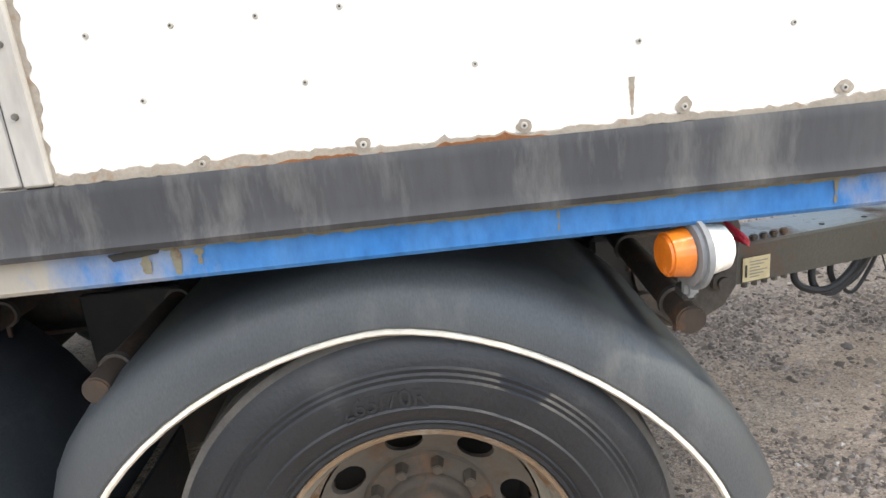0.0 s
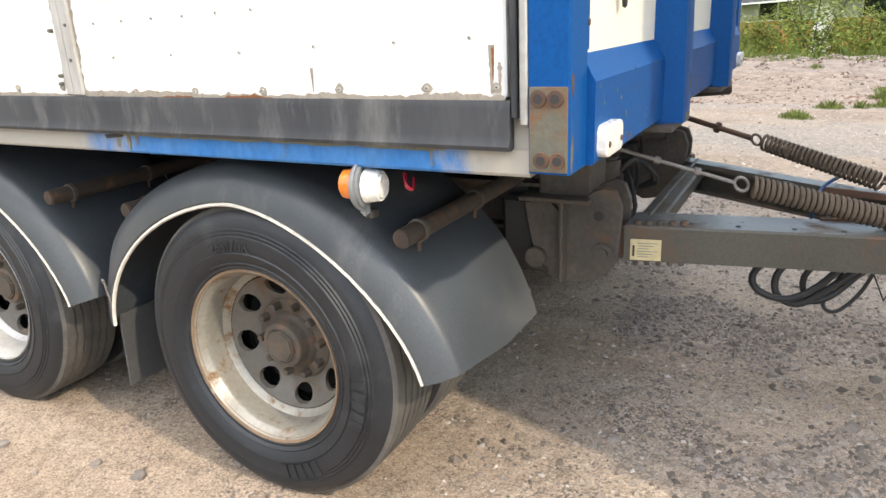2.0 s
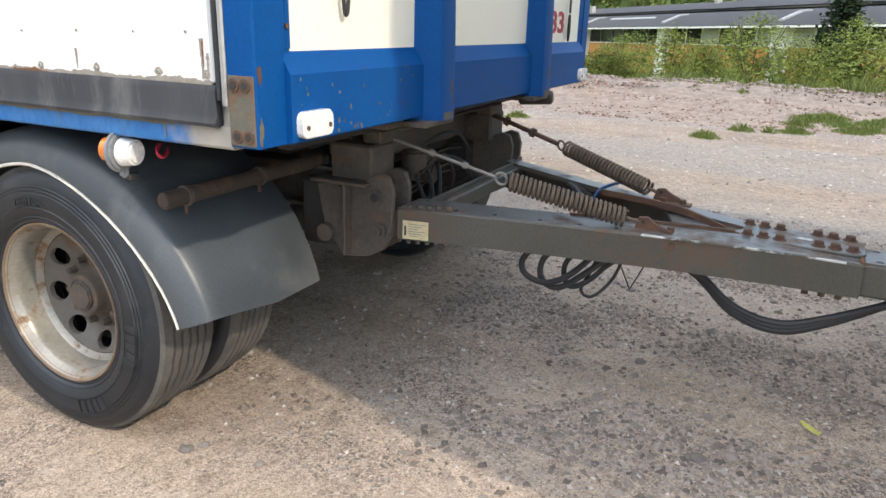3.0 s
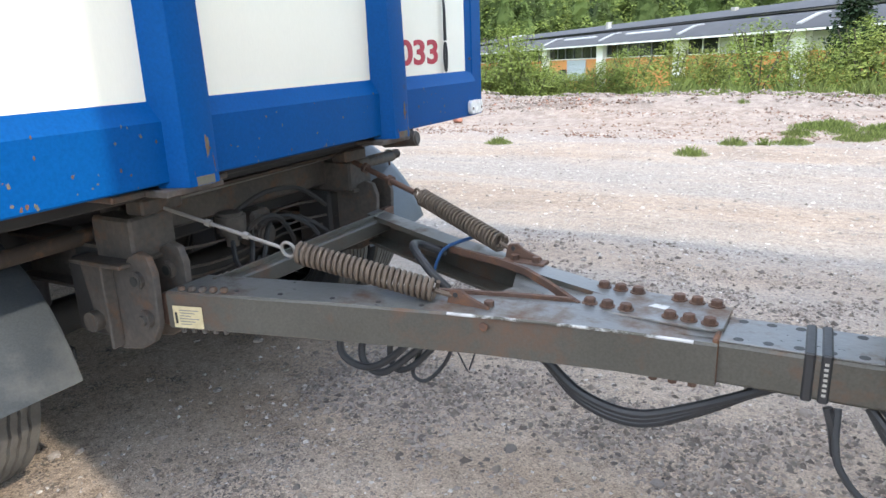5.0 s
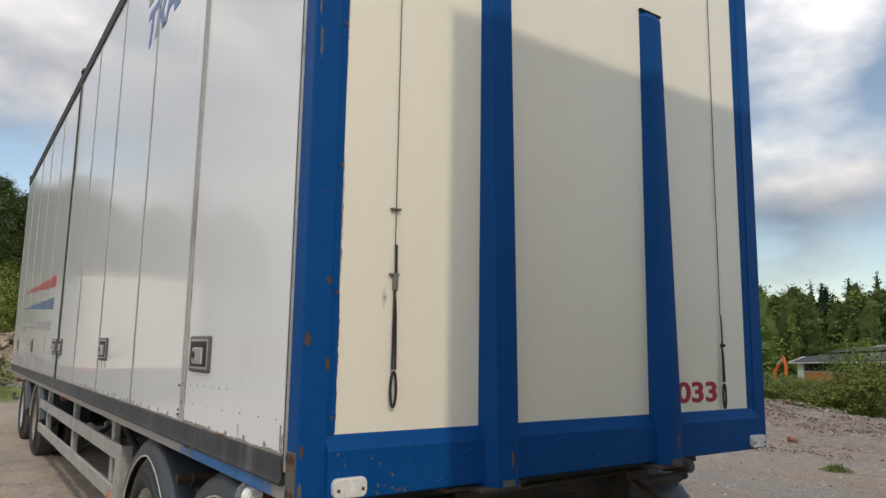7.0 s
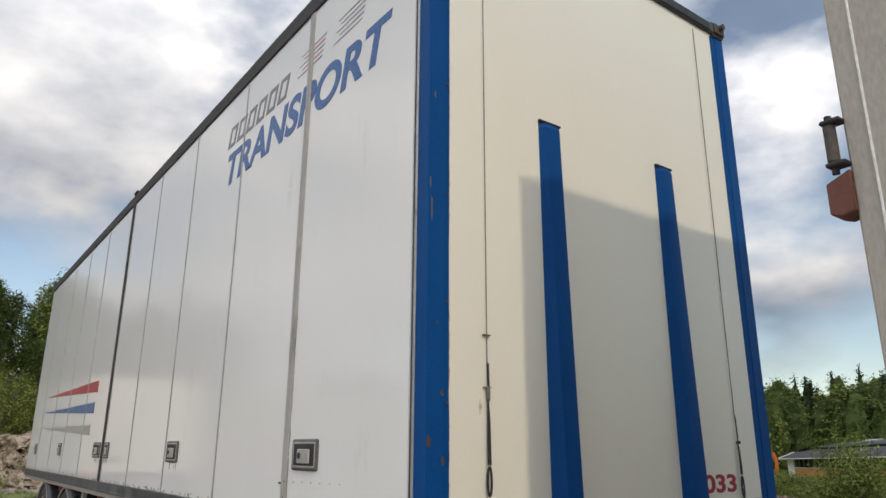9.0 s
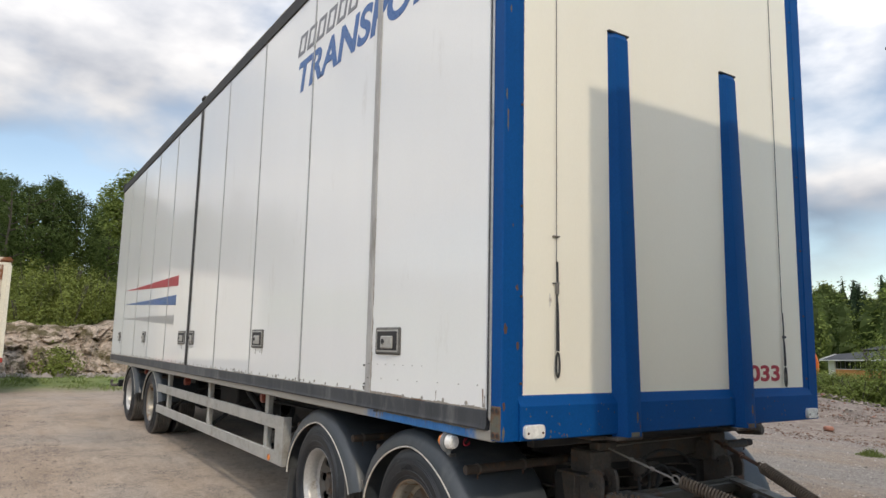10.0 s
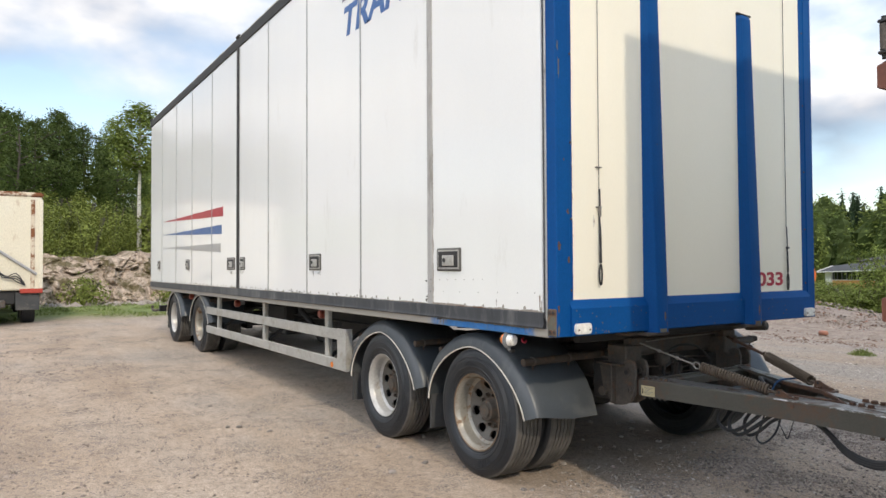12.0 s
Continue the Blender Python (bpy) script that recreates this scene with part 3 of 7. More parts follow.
    lk.new(f, both.inputs[0])
    lk.new(some.outputs["Value"], both.inputs[1])
    col = mix(both.outputs["Value"], sand, stone)
    col = mix(0.7, col, speck, "MULTIPLY")
    col = mix(1.0, col, ramp(grit.outputs["Fac"], [(0.3, (0.78, 0.78, 0.78)), (0.7, (1.12, 1.12, 1.12))]), "MULTIPLY")
    mott = tex("ShaderNodeTexNoise", 14.0, Detail=7.0, Roughness=0.75)
    col = mix(1.0, col, ramp(mott.outputs["Fac"], [(0.32, (0.62, 0.60, 0.58)), (0.46, (0.95, 0.94, 0.93)), (0.62, (1.08, 1.07, 1.06))]), "MULTIPLY")
    pits = tex("ShaderNodeTexNoise", 55.0, Detail=4.0, Roughness=0.7)
    col = mix(1.0, col, ramp(pits.outputs["Fac"], [(0.33, (0.50, 0.48, 0.47)), (0.42, (0.93, 0.92, 0.91)), (0.60, (1.04, 1.04, 1.04)), (0.72, (1.25, 1.24, 1.22))]), "MULTIPLY")
    # greyer crushed stone on the open side of the yard
    grey_stone = ramp(tex("ShaderNodeTexNoise", 60.0, Detail=4.0, Roughness=0.7).outputs["Fac"], [(0.33, (0.10, 0.092, 0.084)), (0.47, (0.235, 0.212, 0.188)), (0.60, (0.30, 0.275, 0.248)), (0.70, (0.46, 0.43, 0.40))])
    worn_in = ramp(streak.outputs["Fac"], [(0.40, (0.25, 0.25, 0.25)), (0.58, (0.95, 0.95, 0.95))])
    # grass and soil past the yard
    sep = nd.new("ShaderNodeSeparateXYZ")
    lk.new(geo.outputs["Position"], sep.inputs["Vector"])
    turf = ramp(tex("ShaderNodeTexNoise", 1.1, Detail=7.0, Roughness=0.7).outputs["Fac"], [(0.35, (0.10, 0.145, 0.035)), (0.6, (0.17, 0.20, 0.055)), (0.75, (0.23, 0.19, 0.10))])
    wob = tex("ShaderNodeTexNoise", 0.5, Detail=4.0)

    def beyond(sock, a, b):
        add = nd.new("ShaderNodeMath")
        add.operation = "MULTIPLY_ADD"
        lk.new(wob.outputs["Fac"], add.inputs[0])
        add.inputs[1].default_value = (a - b) * 1.2
        lk.new(sock, add.inputs[2])
        r = nd.new("ShaderNodeMapRange")
        r.inputs["From Min"].default_value, r.inputs["From Max"].default_value = a + (a - b) * 0.6, b + (a - b) * 0.6
        lk.new(add.outputs["Value"], r.inputs["Value"])
        return r.outputs["Result"]

    chips = ramp(tex("ShaderNodeTexNoise", 5.0, Detail=8.0, Roughness=0.75).outputs["Fac"], [(0.40, (0.13, 0.09, 0.07)), (0.55, (0.24, 0.19, 0.155)), (0.68, (0.33, 0.285, 0.245))])
    side_in = nd.new("ShaderNodeMath")
    side_in.operation = "MULTIPLY"
    lk.new(beyond(sep.outputs["Y"], 2.6, 5.4), side_in.inputs[0])
    lk.new(worn_in, side_in.inputs[1])
    col = mix(side_in.outputs["Value"], col, grey_stone)
    # coarse stones and dark debris on the open yard
    coarse = ramp(tex("ShaderNodeTexNoise", 17.0, Detail=7.0, Roughness=0.8).outputs["Fac"], [(0.34, (0.42, 0.38, 0.35)), (0.44, (0.84, 0.81, 0.78)), (0.57, (0.98, 0.97, 0.96)), (0.68, (1.3, 1.28, 1.25))])
    col = mix(beyond(sep.outputs["Y"], 3.8, 6.0), col, mix(1.0, col, coarse, "MULTIPLY"))
    col = mix(beyond(sep.outputs["Y"], 9.6, 11.8), col, mix(0.35, chips, col))
    col = mix(beyond(sep.outputs["Y"], 15.6, 17.2), col, turf)
    col = mix(beyond(sep.outputs["X"], -14.6, -17.4), col, turf)
    lk.new(col, bsdf.inputs["Base Color"])
    bsdf.inputs["Roughness"].default_value = 0.92
    b1, b2 = nd.new("ShaderNodeBump"), nd.new("ShaderNodeBump")
    lk.new(both.outputs["Value"], b1.inputs["Strength"])
    b1.inputs["Strength"].default_value, b1.inputs["Distance"].default_value, b1.invert = 0.6, 0.008, True
    b2.inputs["Strength"].default_value, b2.inputs["Distance"].default_value = 0.6, 0.006
    lk.new(pebble.outputs["Distance"], b1.inputs["Height"])
    lk.new(grit.outputs["Fac"], b2.inputs["Height"])
    lk.new(b1.outputs["Normal"], b2.inputs["Normal"])
    lk.new(b2.outputs["Normal"], bsdf.inputs["Normal"])
    me.materials.append(m)
    g = tagged(new("ground", me), "pinkish sandy gravel yard with worn tracks", "ground", kind="structure")
    PLACE[g.name] = Vector()
    return g


ground = build_ground()

# ---- the box trailer ----
SIDE, FAR, MID = 1.135, 3.745, 2.44          # near and far side faces, middle line
FRONT, REAR, ROOF = 0.888, -10.36, 4.265
FLOOR = 0.965
SEAMS = [0.775, -0.405, -1.512, -2.675, -3.79, -4.83, -4.93, -6.09, -7.20, -8.25, -9.34, -10.30]
trailer = thing("box_trailer", (-4.8, MID, 0), "white side-opening box trailer with rusty blue front frame and drawbar dolly", "trailer")


def mirror_y(bm):
    for v in bm.verts:
        v.co.y = 2 * MID - v.co.y
    bmesh.ops.reverse_faces(bm, faces=bm.faces)
    return bm


def sloped(name, bm, material, parent, label=""):
    """The roof line sinks a little towards the rear."""
    for v in bm.verts:
        if v.co.z > 3.6:
            v.co.z += 0.0135 * min(0.0, v.co.x + 0.5)
    return part(name, bm, material, parent, label)


def body():
    # floor, roof, rear wall
    sloped("floor_deck", box((REAR, SIDE + 0.03, FLOOR + 0.02), (FRONT - 0.06, FAR - 0.03, FLOOR + 0.13)), M["black"], trailer)
    rows = []
    for x in (REAR, FRONT - 0.02):
        rows.append([(x, SIDE + 0.02 + (FAR - SIDE - 0.04) * k / 8, ROOF + 0.02 + 0.09 * math.sin(math.pi * k / 8)) for k in range(9)])
    sloped("roof", strip(rows, thick=-0.03), M["white"], trailer, "white bowed roof sheet")
    sloped("rear_wall", box((REAR, SIDE + 0.02, FLOOR), (REAR + 0.05, FAR - 0.02, ROOF), 0.006), M["white"], trailer)
    sloped("far_wall", box((REAR + 0.05, FAR - 0.05, FLOOR + 0.13), (FRONT - 0.07, FAR - 0.01, ROOF - 0.02)), M["white"], trailer)
    # roof rails
    for y0, y1 in ((SIDE - 0.012, SIDE + 0.055), (FAR - 0.055, FAR + 0.012)):
        sloped("roof_rail", box((REAR - 0.02, y0, ROOF - 0.10), (FRONT - 0.02, y1, ROOF + 0.025), 0.008), M["black"], trailer, "dark weathered roof rail")
    bm = bmesh.new()
    last = None
    for q in range(420):
        x = REAR + (FRONT - 0.05 - REAR) * q / 419
        e = 0.022 + 0.012 * noise.noise((x * 0.7, 1, 0)) + 0.012 * noise.noise((x * 4.1, 5, 0)) + 0.006 * noise.noise((x * 17, 2, 0))
        pair = [bm.verts.new((x, SIDE - 0.004, ROOF + 0.020)), bm.verts.new((x, SIDE + 0.010, ROOF + 0.025 + e)), bm.verts.new((x, SIDE + 0.05, ROOF + 0.030 + e))]
        if last:
            bm.faces.new((last[0], pair[0], pair[1], last[1]))
            bm.faces.new((last[1], pair[1], pair[2], last[2]))
        last = pair
    tagged(sloped("roof_edge", bm, M["galv"], trailer, "uneven pale sheet edge over the roof rail"), kind="stuff")
    for x in (-4.88, REAR + 0.05):
        sloped("roof_bracket", box((x - 0.06, SIDE - 0.02, ROOF + 0.02), (x + 0.06, SIDE + 0.05, ROOF + 0.055), 0.008), M["black"], trailer)
    # doors on the near side
    for k, (a, b) in enumerate(zip(SEAMS, SEAMS[1:])):
        if a - b < 0.3:
            sloped("door_post", box((b + 0.012, SIDE - 0.014, FLOOR + 0.13), (a - 0.012, SIDE + 0.03, ROOF - 0.10), 0.008), M["black"], trailer, "dark rubber-edged door post")
            continue
        panel = sloped("door_panel", box((b + 0.006, SIDE, 1.095), (a - 0.006, SIDE + 0.035, ROOF - 0.105), 0.005), M["white"], trailer, "glossy white folding door panel with grimy lower edge")
        if k == 0:
            sloped("edge_strip", box((b - 0.040, SIDE - 0.006, 1.098), (b - 0.012, SIDE + 0.002, ROOF - 0.11), 0.002), M["seam"], panel, "chalky cream seam strip")
            sloped("edge_strip", box((b - 0.010, SIDE - 0.008, 1.096), (b + 0.026, SIDE + 0.002, ROOF - 0.11), 0.003), M["seam"], panel, "chalky cream seam strip")
            sloped("seam_gap", box((b - 0.0125, SIDE - 0.004, 1.098), (b - 0.0095, SIDE - 0.002, ROOF - 0.11)), M["ink"], panel)
            for side_, w in ((-1, 0.009), (1, 0.016)):
                bm = bmesh.new()
                last = None
                x0 = b - 0.040 if side_ < 0 else b + 0.026
                for q in range(260):
                    z = 1.098 + 0.0045 * q
                    e = w * max(0.0, 0.45 - 0.0012 * q + noise.noise((z * 11, side_, 4)) + 0.6 * noise.noise((z * 60, side_, 9)))
                    pair = [bm.verts.new((x0, SIDE - 0.0011, z)), bm.verts.new((x0 + side_ * (e + 0.0004), SIDE - 0.0011, z))]
                    if last:
                        bm.faces.new((last[0], last[1], pair[1], pair[0]))
                    last = pair
                tagged(sloped("dirt_edge", bm, M["dirtedge"], panel, "brown dirt beside the seam"), kind="stuff")
            for z, dx in ((1.183, 0.005), (1.145, -0.052), (1.125, -0.056), (1.266, 0.010), (1.255, -0.058)):
                sloped("rivet", cyl((b + dx, SIDE + 0.002, z), (b + dx, SIDE - 0.011, z), 0.0055, 0.004, 10), M["lockgrey"], panel)
        else:
            sloped("edge_strip", box((b + 0.004, SIDE - 0.006, 1.10), (b + 0.022, SIDE, ROOF - 0.11), 0.002), M["alu"], panel)
        for j in range(6):
            x = b + 0.10 + (a - b - 0.16) * j / 5 if k else min(-0.194 + 0.2008 * j, 0.752)
            r = 0.0058
            zr = 1.113 + 0.004 * (j % 2) if k else 1.105 + 0.014 * (x + 0.1)
            halo = [(x + (0.0098 + 0.005 * noise.noise((x * 9, q, 1))) * math.cos(q), zr + (0.0095 + 0.006 * noise.noise((q, x * 7, 3))) * math.sin(q)) for q in np.linspace(0, 6.283, 15)[:-1]]
            sloped("rivet_stain", prism(halo, SIDE - 0.0026, SIDE - 0.0005, "y"), M["dirtedge"], panel)
            sloped("rivet", cyl((x, SIDE + 0.002, zr), (x, SIDE - 0.0046, zr), r, r * 0.7, 10), M["galv"], panel)
            sloped("rivet_core", cyl((x, SIDE - 0.004, zr), (x, SIDE - 0.0049, zr), r * 0.32, n=8), M["ink"], panel)
        # ragged rust and dirt along the lower edge
        for deep, thick, m, cut, lab in ((0.025 if k == 0 else 0.018, 0.0022, "dirtedge", -0.9, "chalky dirt along the lower edge"), (0.034, 0.0017, "mould", 0.12, "black mould runs along the edge"), (0.016 if k == 0 else 0.011, 0.0034, "orangerust", -0.3 if k == 0 else 0.3, "flaking orange rust along the edge"), (0.0085, 0.0042, "ink", -0.25, "dark gap under the panel edge")):
            xs = np.linspace(b + 0.026, a - 0.009, 170)
            bm = bmesh.new()
            last = None
            for x in xs:
                n1 = noise.noise((x * 5.0, k * 3.1, deep * 90)) + 0.5 * noise.noise((x * 31.0, k, 2)) + 0.4 * noise.noise((x * 90.0, k, 7))
                h = deep * max(n1 - cut, 0.0) / (1.2 - cut)
                if m == "orangerust" and k == 0:
                    h *= 1 - smooth01((abs(x + 0.02) - 0.2) / 0.12)
                if h < 0.0008:
                    last = None
                    continue
                pair = [bm.verts.new((x, SIDE - thick, 1.0905)), bm.verts.new((x, SIDE - thick, 1.0905 + h)), bm.verts.new((x, SIDE - 0.0005, 1.0915 + h))]
                if last:
                    bm.faces.new((last[0], pair[0], pair[1], last[1]))
                    bm.faces.new((last[1], pair[1], pair[2], last[2]))
                last = pair
            if bm.faces:
                tagged(sloped({"orangerust": "rust_edge", "mould": "mould_edge", "ink": "dark_gap"}.get(m, "dirt_edge"), bm, M[m], panel, lab), kind="stuff")
            else:
                bm.free()
    # dark runs at the feet of the seams, and specks along the lower edge
    rr = random.Random(4)
    marks = [(b + rr.uniform(-0.01, 0.012), 1.10 + 0.03 * rr.random(), rr.uniform(0.004, 0.010), rr.uniform(0.02, 0.07)) for b in SEAMS[1:] for _ in range(3)]
    marks += [(rr.uniform(REAR + 0.1, 0.7), 1.098 + 0.03 * rr.random() ** 3, rr.uniform(0.003, 0.02), rr.uniform(0.003, 0.012)) for _ in range(110)]
    marks += [(x + rr.uniform(-0.12, 0.12), 1.318 - 0.03 * rr.random(), rr.uniform(0.003, 0.007), rr.uniform(0.012, 0.04)) for x in (-0.17, -2.46, -4.7, -5.17, -7.44, -9.56) for _ in range(3)]
    for k, (x, z, rx, rz) in enumerate(marks):
        pts = []
        for j in range(14):
            q = 2 * math.pi * j / 14
            r = 1 + 0.5 * noise.noise((math.cos(q) * 1.6, math.sin(q) * 1.6, k * 2.3)) + 0.3 * noise.noise((math.cos(q) * 5, math.sin(q) * 5, k))
            pts.append((x + rx * r * math.cos(q), max(z + rz * r * math.sin(q), 1.0965)))
        if x < -1.2:
            sloped("grime_mark", prism(pts, SIDE - 0.0012 - 0.0001 * (k % 5), SIDE - 0.0003, "y"), M["mould"] if k % 4 else M["dirtedge"], trailer)
    # first panel's upper rivets
    for x, z in ((-0.299, 1.266), (-0.199, 1.268), (-0.099, 1.269), (0.0, 1.27), (0.1, 1.272), (0.2, 1.274), (-0.249, 1.186), (-0.053, 1.188), (0.153, 1.189), (0.353, 1.196), (0.542, 1.199), (0.70, 1.203)):
        sloped("rivet", cyl((x, SIDE + 0.002, z), (x, SIDE - 0.0030, z), 0.0046, 0.0032, 12), M["galv"], trailer)
        sloped("rivet_core", cyl((x, SIDE - 0.0025, z), (x, SIDE - 0.0034, z), 0.0015, n=8), M["ink"], trailer)
    for k, (x, z0, z1, w, m) in enumerate(((0.742, 1.105, 1.19, 0.006, "dirtedge"), (0.745, 1.13, 1.185, 0.003, "orangerust"), (0.343, 1.108, 1.155, 0.004, "dirtedge"), (0.758, 1.10, 1.16, 0.004, "dirtedge"))):
        bm = bmesh.new()
        last = None
        for q in range(31):
            t = q / 30
            e = w * (0.35 + 0.65 * t) * (1 + 0.6 * noise.noise((t * 9, k, 3)))
            pair = [bm.verts.new((x - e, SIDE - 0.0014 - 0.0003 * k, z0 + (z1 - z0) * t)), bm.verts.new((x + e, SIDE - 0.0014 - 0.0003 * k, z0 + (z1 - z0) * t))]
            if last:
                bm.faces.new((last[0], last[1], pair[1], pair[0]))
            last = pair
        tagged(sloped("rust_run", bm, M[m], trailer, "faint brown run below a rivet"), kind="stuff")
    # recessed door locks
    for x0, x1 in ((-0.32, -0.03), (-2.60, -2.32), (-4.79, -4.60), (-5.33, -5.00), (-7.55, -7.33), (-9.66, -9.46)):
        z0, z1 = 1.325, 1.482
        lock = sloped("door_lock", box((x0, SIDE - 0.012, z0), (x1, SIDE + 0.004, z1), 0.01), M["lockgrey"], trailer, "dark weathered recessed door lock")
        sloped("lock_rim", box((x0 + 0.016, SIDE - 0.0128, z0 + 0.014), (x1 - 0.016, SIDE - 0.008, z1 - 0.012), 0.002), M["galv"], lock)
        sloped("lock_pan", box((x0 + 0.025, SIDE - 0.0135, z0 + 0.022), (x1 - 0.025, SIDE - 0.004, z1 - 0.02), 0.004), M["black"], lock)
        xm = (x0 + x1) / 2
        sloped("lever", box((xm - 0.06 * (x1 - x0) / 0.29, SIDE - 0.024, z0 + 0.035), (xm + 0.075 * (x1 - x0) / 0.29, SIDE - 0.012, z1 - 0.05), 0.005), M["galv"], lock)
        sloped("keyhole", cyl((xm - 0.03, SIDE - 0.027, z0 + 0.075), (xm - 0.03, SIDE - 0.02, z0 + 0.075), 0.016, n=14), M["black"], lock)
    # rubber strip, sill beam
    rub = prism([(SIDE + 0.01, 1.092), (SIDE - 0.004, 1.094), (SIDE - 0.009, 1.08), (SIDE - 0.006, 1.03), (SIDE - 0.014, 1.012), (SIDE - 0.012, 1.004), (SIDE + 0.012, 1.002)], REAR + 0.02, 0.778, "x")
    sloped("rubber_strip", rub, M["rubber"], trailer, "grey weathered rubber sill strip")
    sill = prism([(SIDE + 0.012, 1.006), (SIDE + 0.004, 1.005), (SIDE + 0.002, FLOOR - 0.004), (SIDE + 0.006, FLOOR - 0.01), (SIDE + 0.07, FLOOR - 0.01), (SIDE + 0.07, 1.05), (SIDE + 0.03, 1.10)], REAR + 0.01, 0.812, "x")
    sloped("sill_beam", sill, M["bluefade"], trailer, "scuffed blue sill beam with bare patches")
    sloped("sill_slot", prism([(-0.338, 0.998), (-0.30, 1.0015), (-0.271, 0.9995), (-0.274, 0.995), (-0.30, 0.9915), (-0.332, 0.9895)], SIDE - 0.0005, SIDE + 0.02, "y"), M["ink"], trailer, "dark torn slot in the sill")
    # ochre dirt along the sill's upper edge and runs where the paint gives out
    bm = bmesh.new()
    last = None
    for q in range(520):
        x = -0.30 + 0.94 * q / 519
        e = 0.0045 * max(0.06, 0.45 + noise.noise((x * 13, 2, 0)) + 0.6 * noise.noise((x * 57, 3, 0)) + 0.4 * noise.noise((x * 150, 4, 0)))
        pair = [bm.verts.new((x, SIDE + 0.0015, 1.0035)), bm.verts.new((x, SIDE + 0.0012, 0.9992 - e))]
        if last:
            bm.faces.new((last[0], last[1], pair[1], pair[0]))
        last = pair
    tagged(sloped("dirt_edge", bm, M["ochre"], trailer, "ochre dirt line along the sill's upper edge"), kind="stuff")
    for k, (x, z0, w) in enumerate(((-0.292, 0.968, 0.012), (-0.252, 0.963, 0.010), (-0.222, 0.974, 0.007), (0.245, 0.968, 0.002), (0.61, 0.966, 0.004))):
        bm = bmesh.new()
        last = None
        for q in range(25):
            t = q / 24
            e = w * (0.4 + 0.6 * t) * max(0.05, 0.8 + 0.9 * noise.noise((t * 4, k, 5)) + 0.5 * noise.noise((t * 17, k, 8)))
            z = z0 + (1.002 - z0) * t
            pair = [bm.verts.new((x - e, SIDE + 0.0008, z)), bm.verts.new((x + e, SIDE + 0.0008, z))]
            if last:
                bm.faces.new((last[0], last[1], pair[1], pair[0]))
            last = pair
        tagged(sloped("rust_run", bm, M["ochre"], trailer, "ochre run down the sill"), kind="stuff")
    far_sill = mirror_y(prism([(SIDE + 0.004, 1.10), (SIDE + 0.002, FLOOR - 0.01), (SIDE + 0.07, FLOOR - 0.01), (SIDE + 0.07, 1.10)], REAR + 0.01, 0.812, "x"))
    sloped("sill_beam", far_sill, M["bluefade"], trailer)
    # strips by the corner post
    sloped("edge_strip", box((0.779, SIDE - 0.006, 1.062), (0.792, SIDE + 0.02, ROOF - 0.1), 0.002), M["rubber"], trailer)
    sloped("edge_strip", box((0.797, SIDE - 0.010, 1.05), (0.812, SIDE + 0.02, ROOF - 0.1), 0.003), M["alu"], trailer)


def ragged(x, y, z0, z1, w, seed):
    """A thin upright patch on the front wall whose free edge is torn."""
    bm = bmesh.new()
    last = None
    n = int((z1 - z0) / 0.004)
    for k in range(n + 1):
        z = z0 + (z1 - z0) * k / n
        t = k / n
        e = w * max(0.0, 0.35 + noise.noise((z * 26, seed, 0)) + 0.7 * noise.noise((z * 90, seed, 3))) * smooth01(4 * t) * smooth01(4 * (1 - t))
        pair = [bm.verts.new((x, y, z)), bm.verts.new((x, y + e + 0.0006, z))]
        if last:
            bm.faces.new((last[0], last[1], pair[1], pair[0]))
        last = pair
    return bm


def blot(x, y, z, ry, rz, seed, thick=0.0008):
    """A torn flat patch facing +x."""
    pts = []
    for k in range(26):
        q = 2 * math.pi * k / 26
        r = 1 + 0.55 * noise.noise((math.cos(q) * 1.7, math.sin(q) * 1.7, seed)) + 0.35 * noise.noise((math.cos(q) * 5, math.sin(q) * 5, seed + 9))
        pts.append((y + ry * r * math.cos(q), z + rz * r * math.sin(q)))
    return prism(pts, x, x + thick, "x")


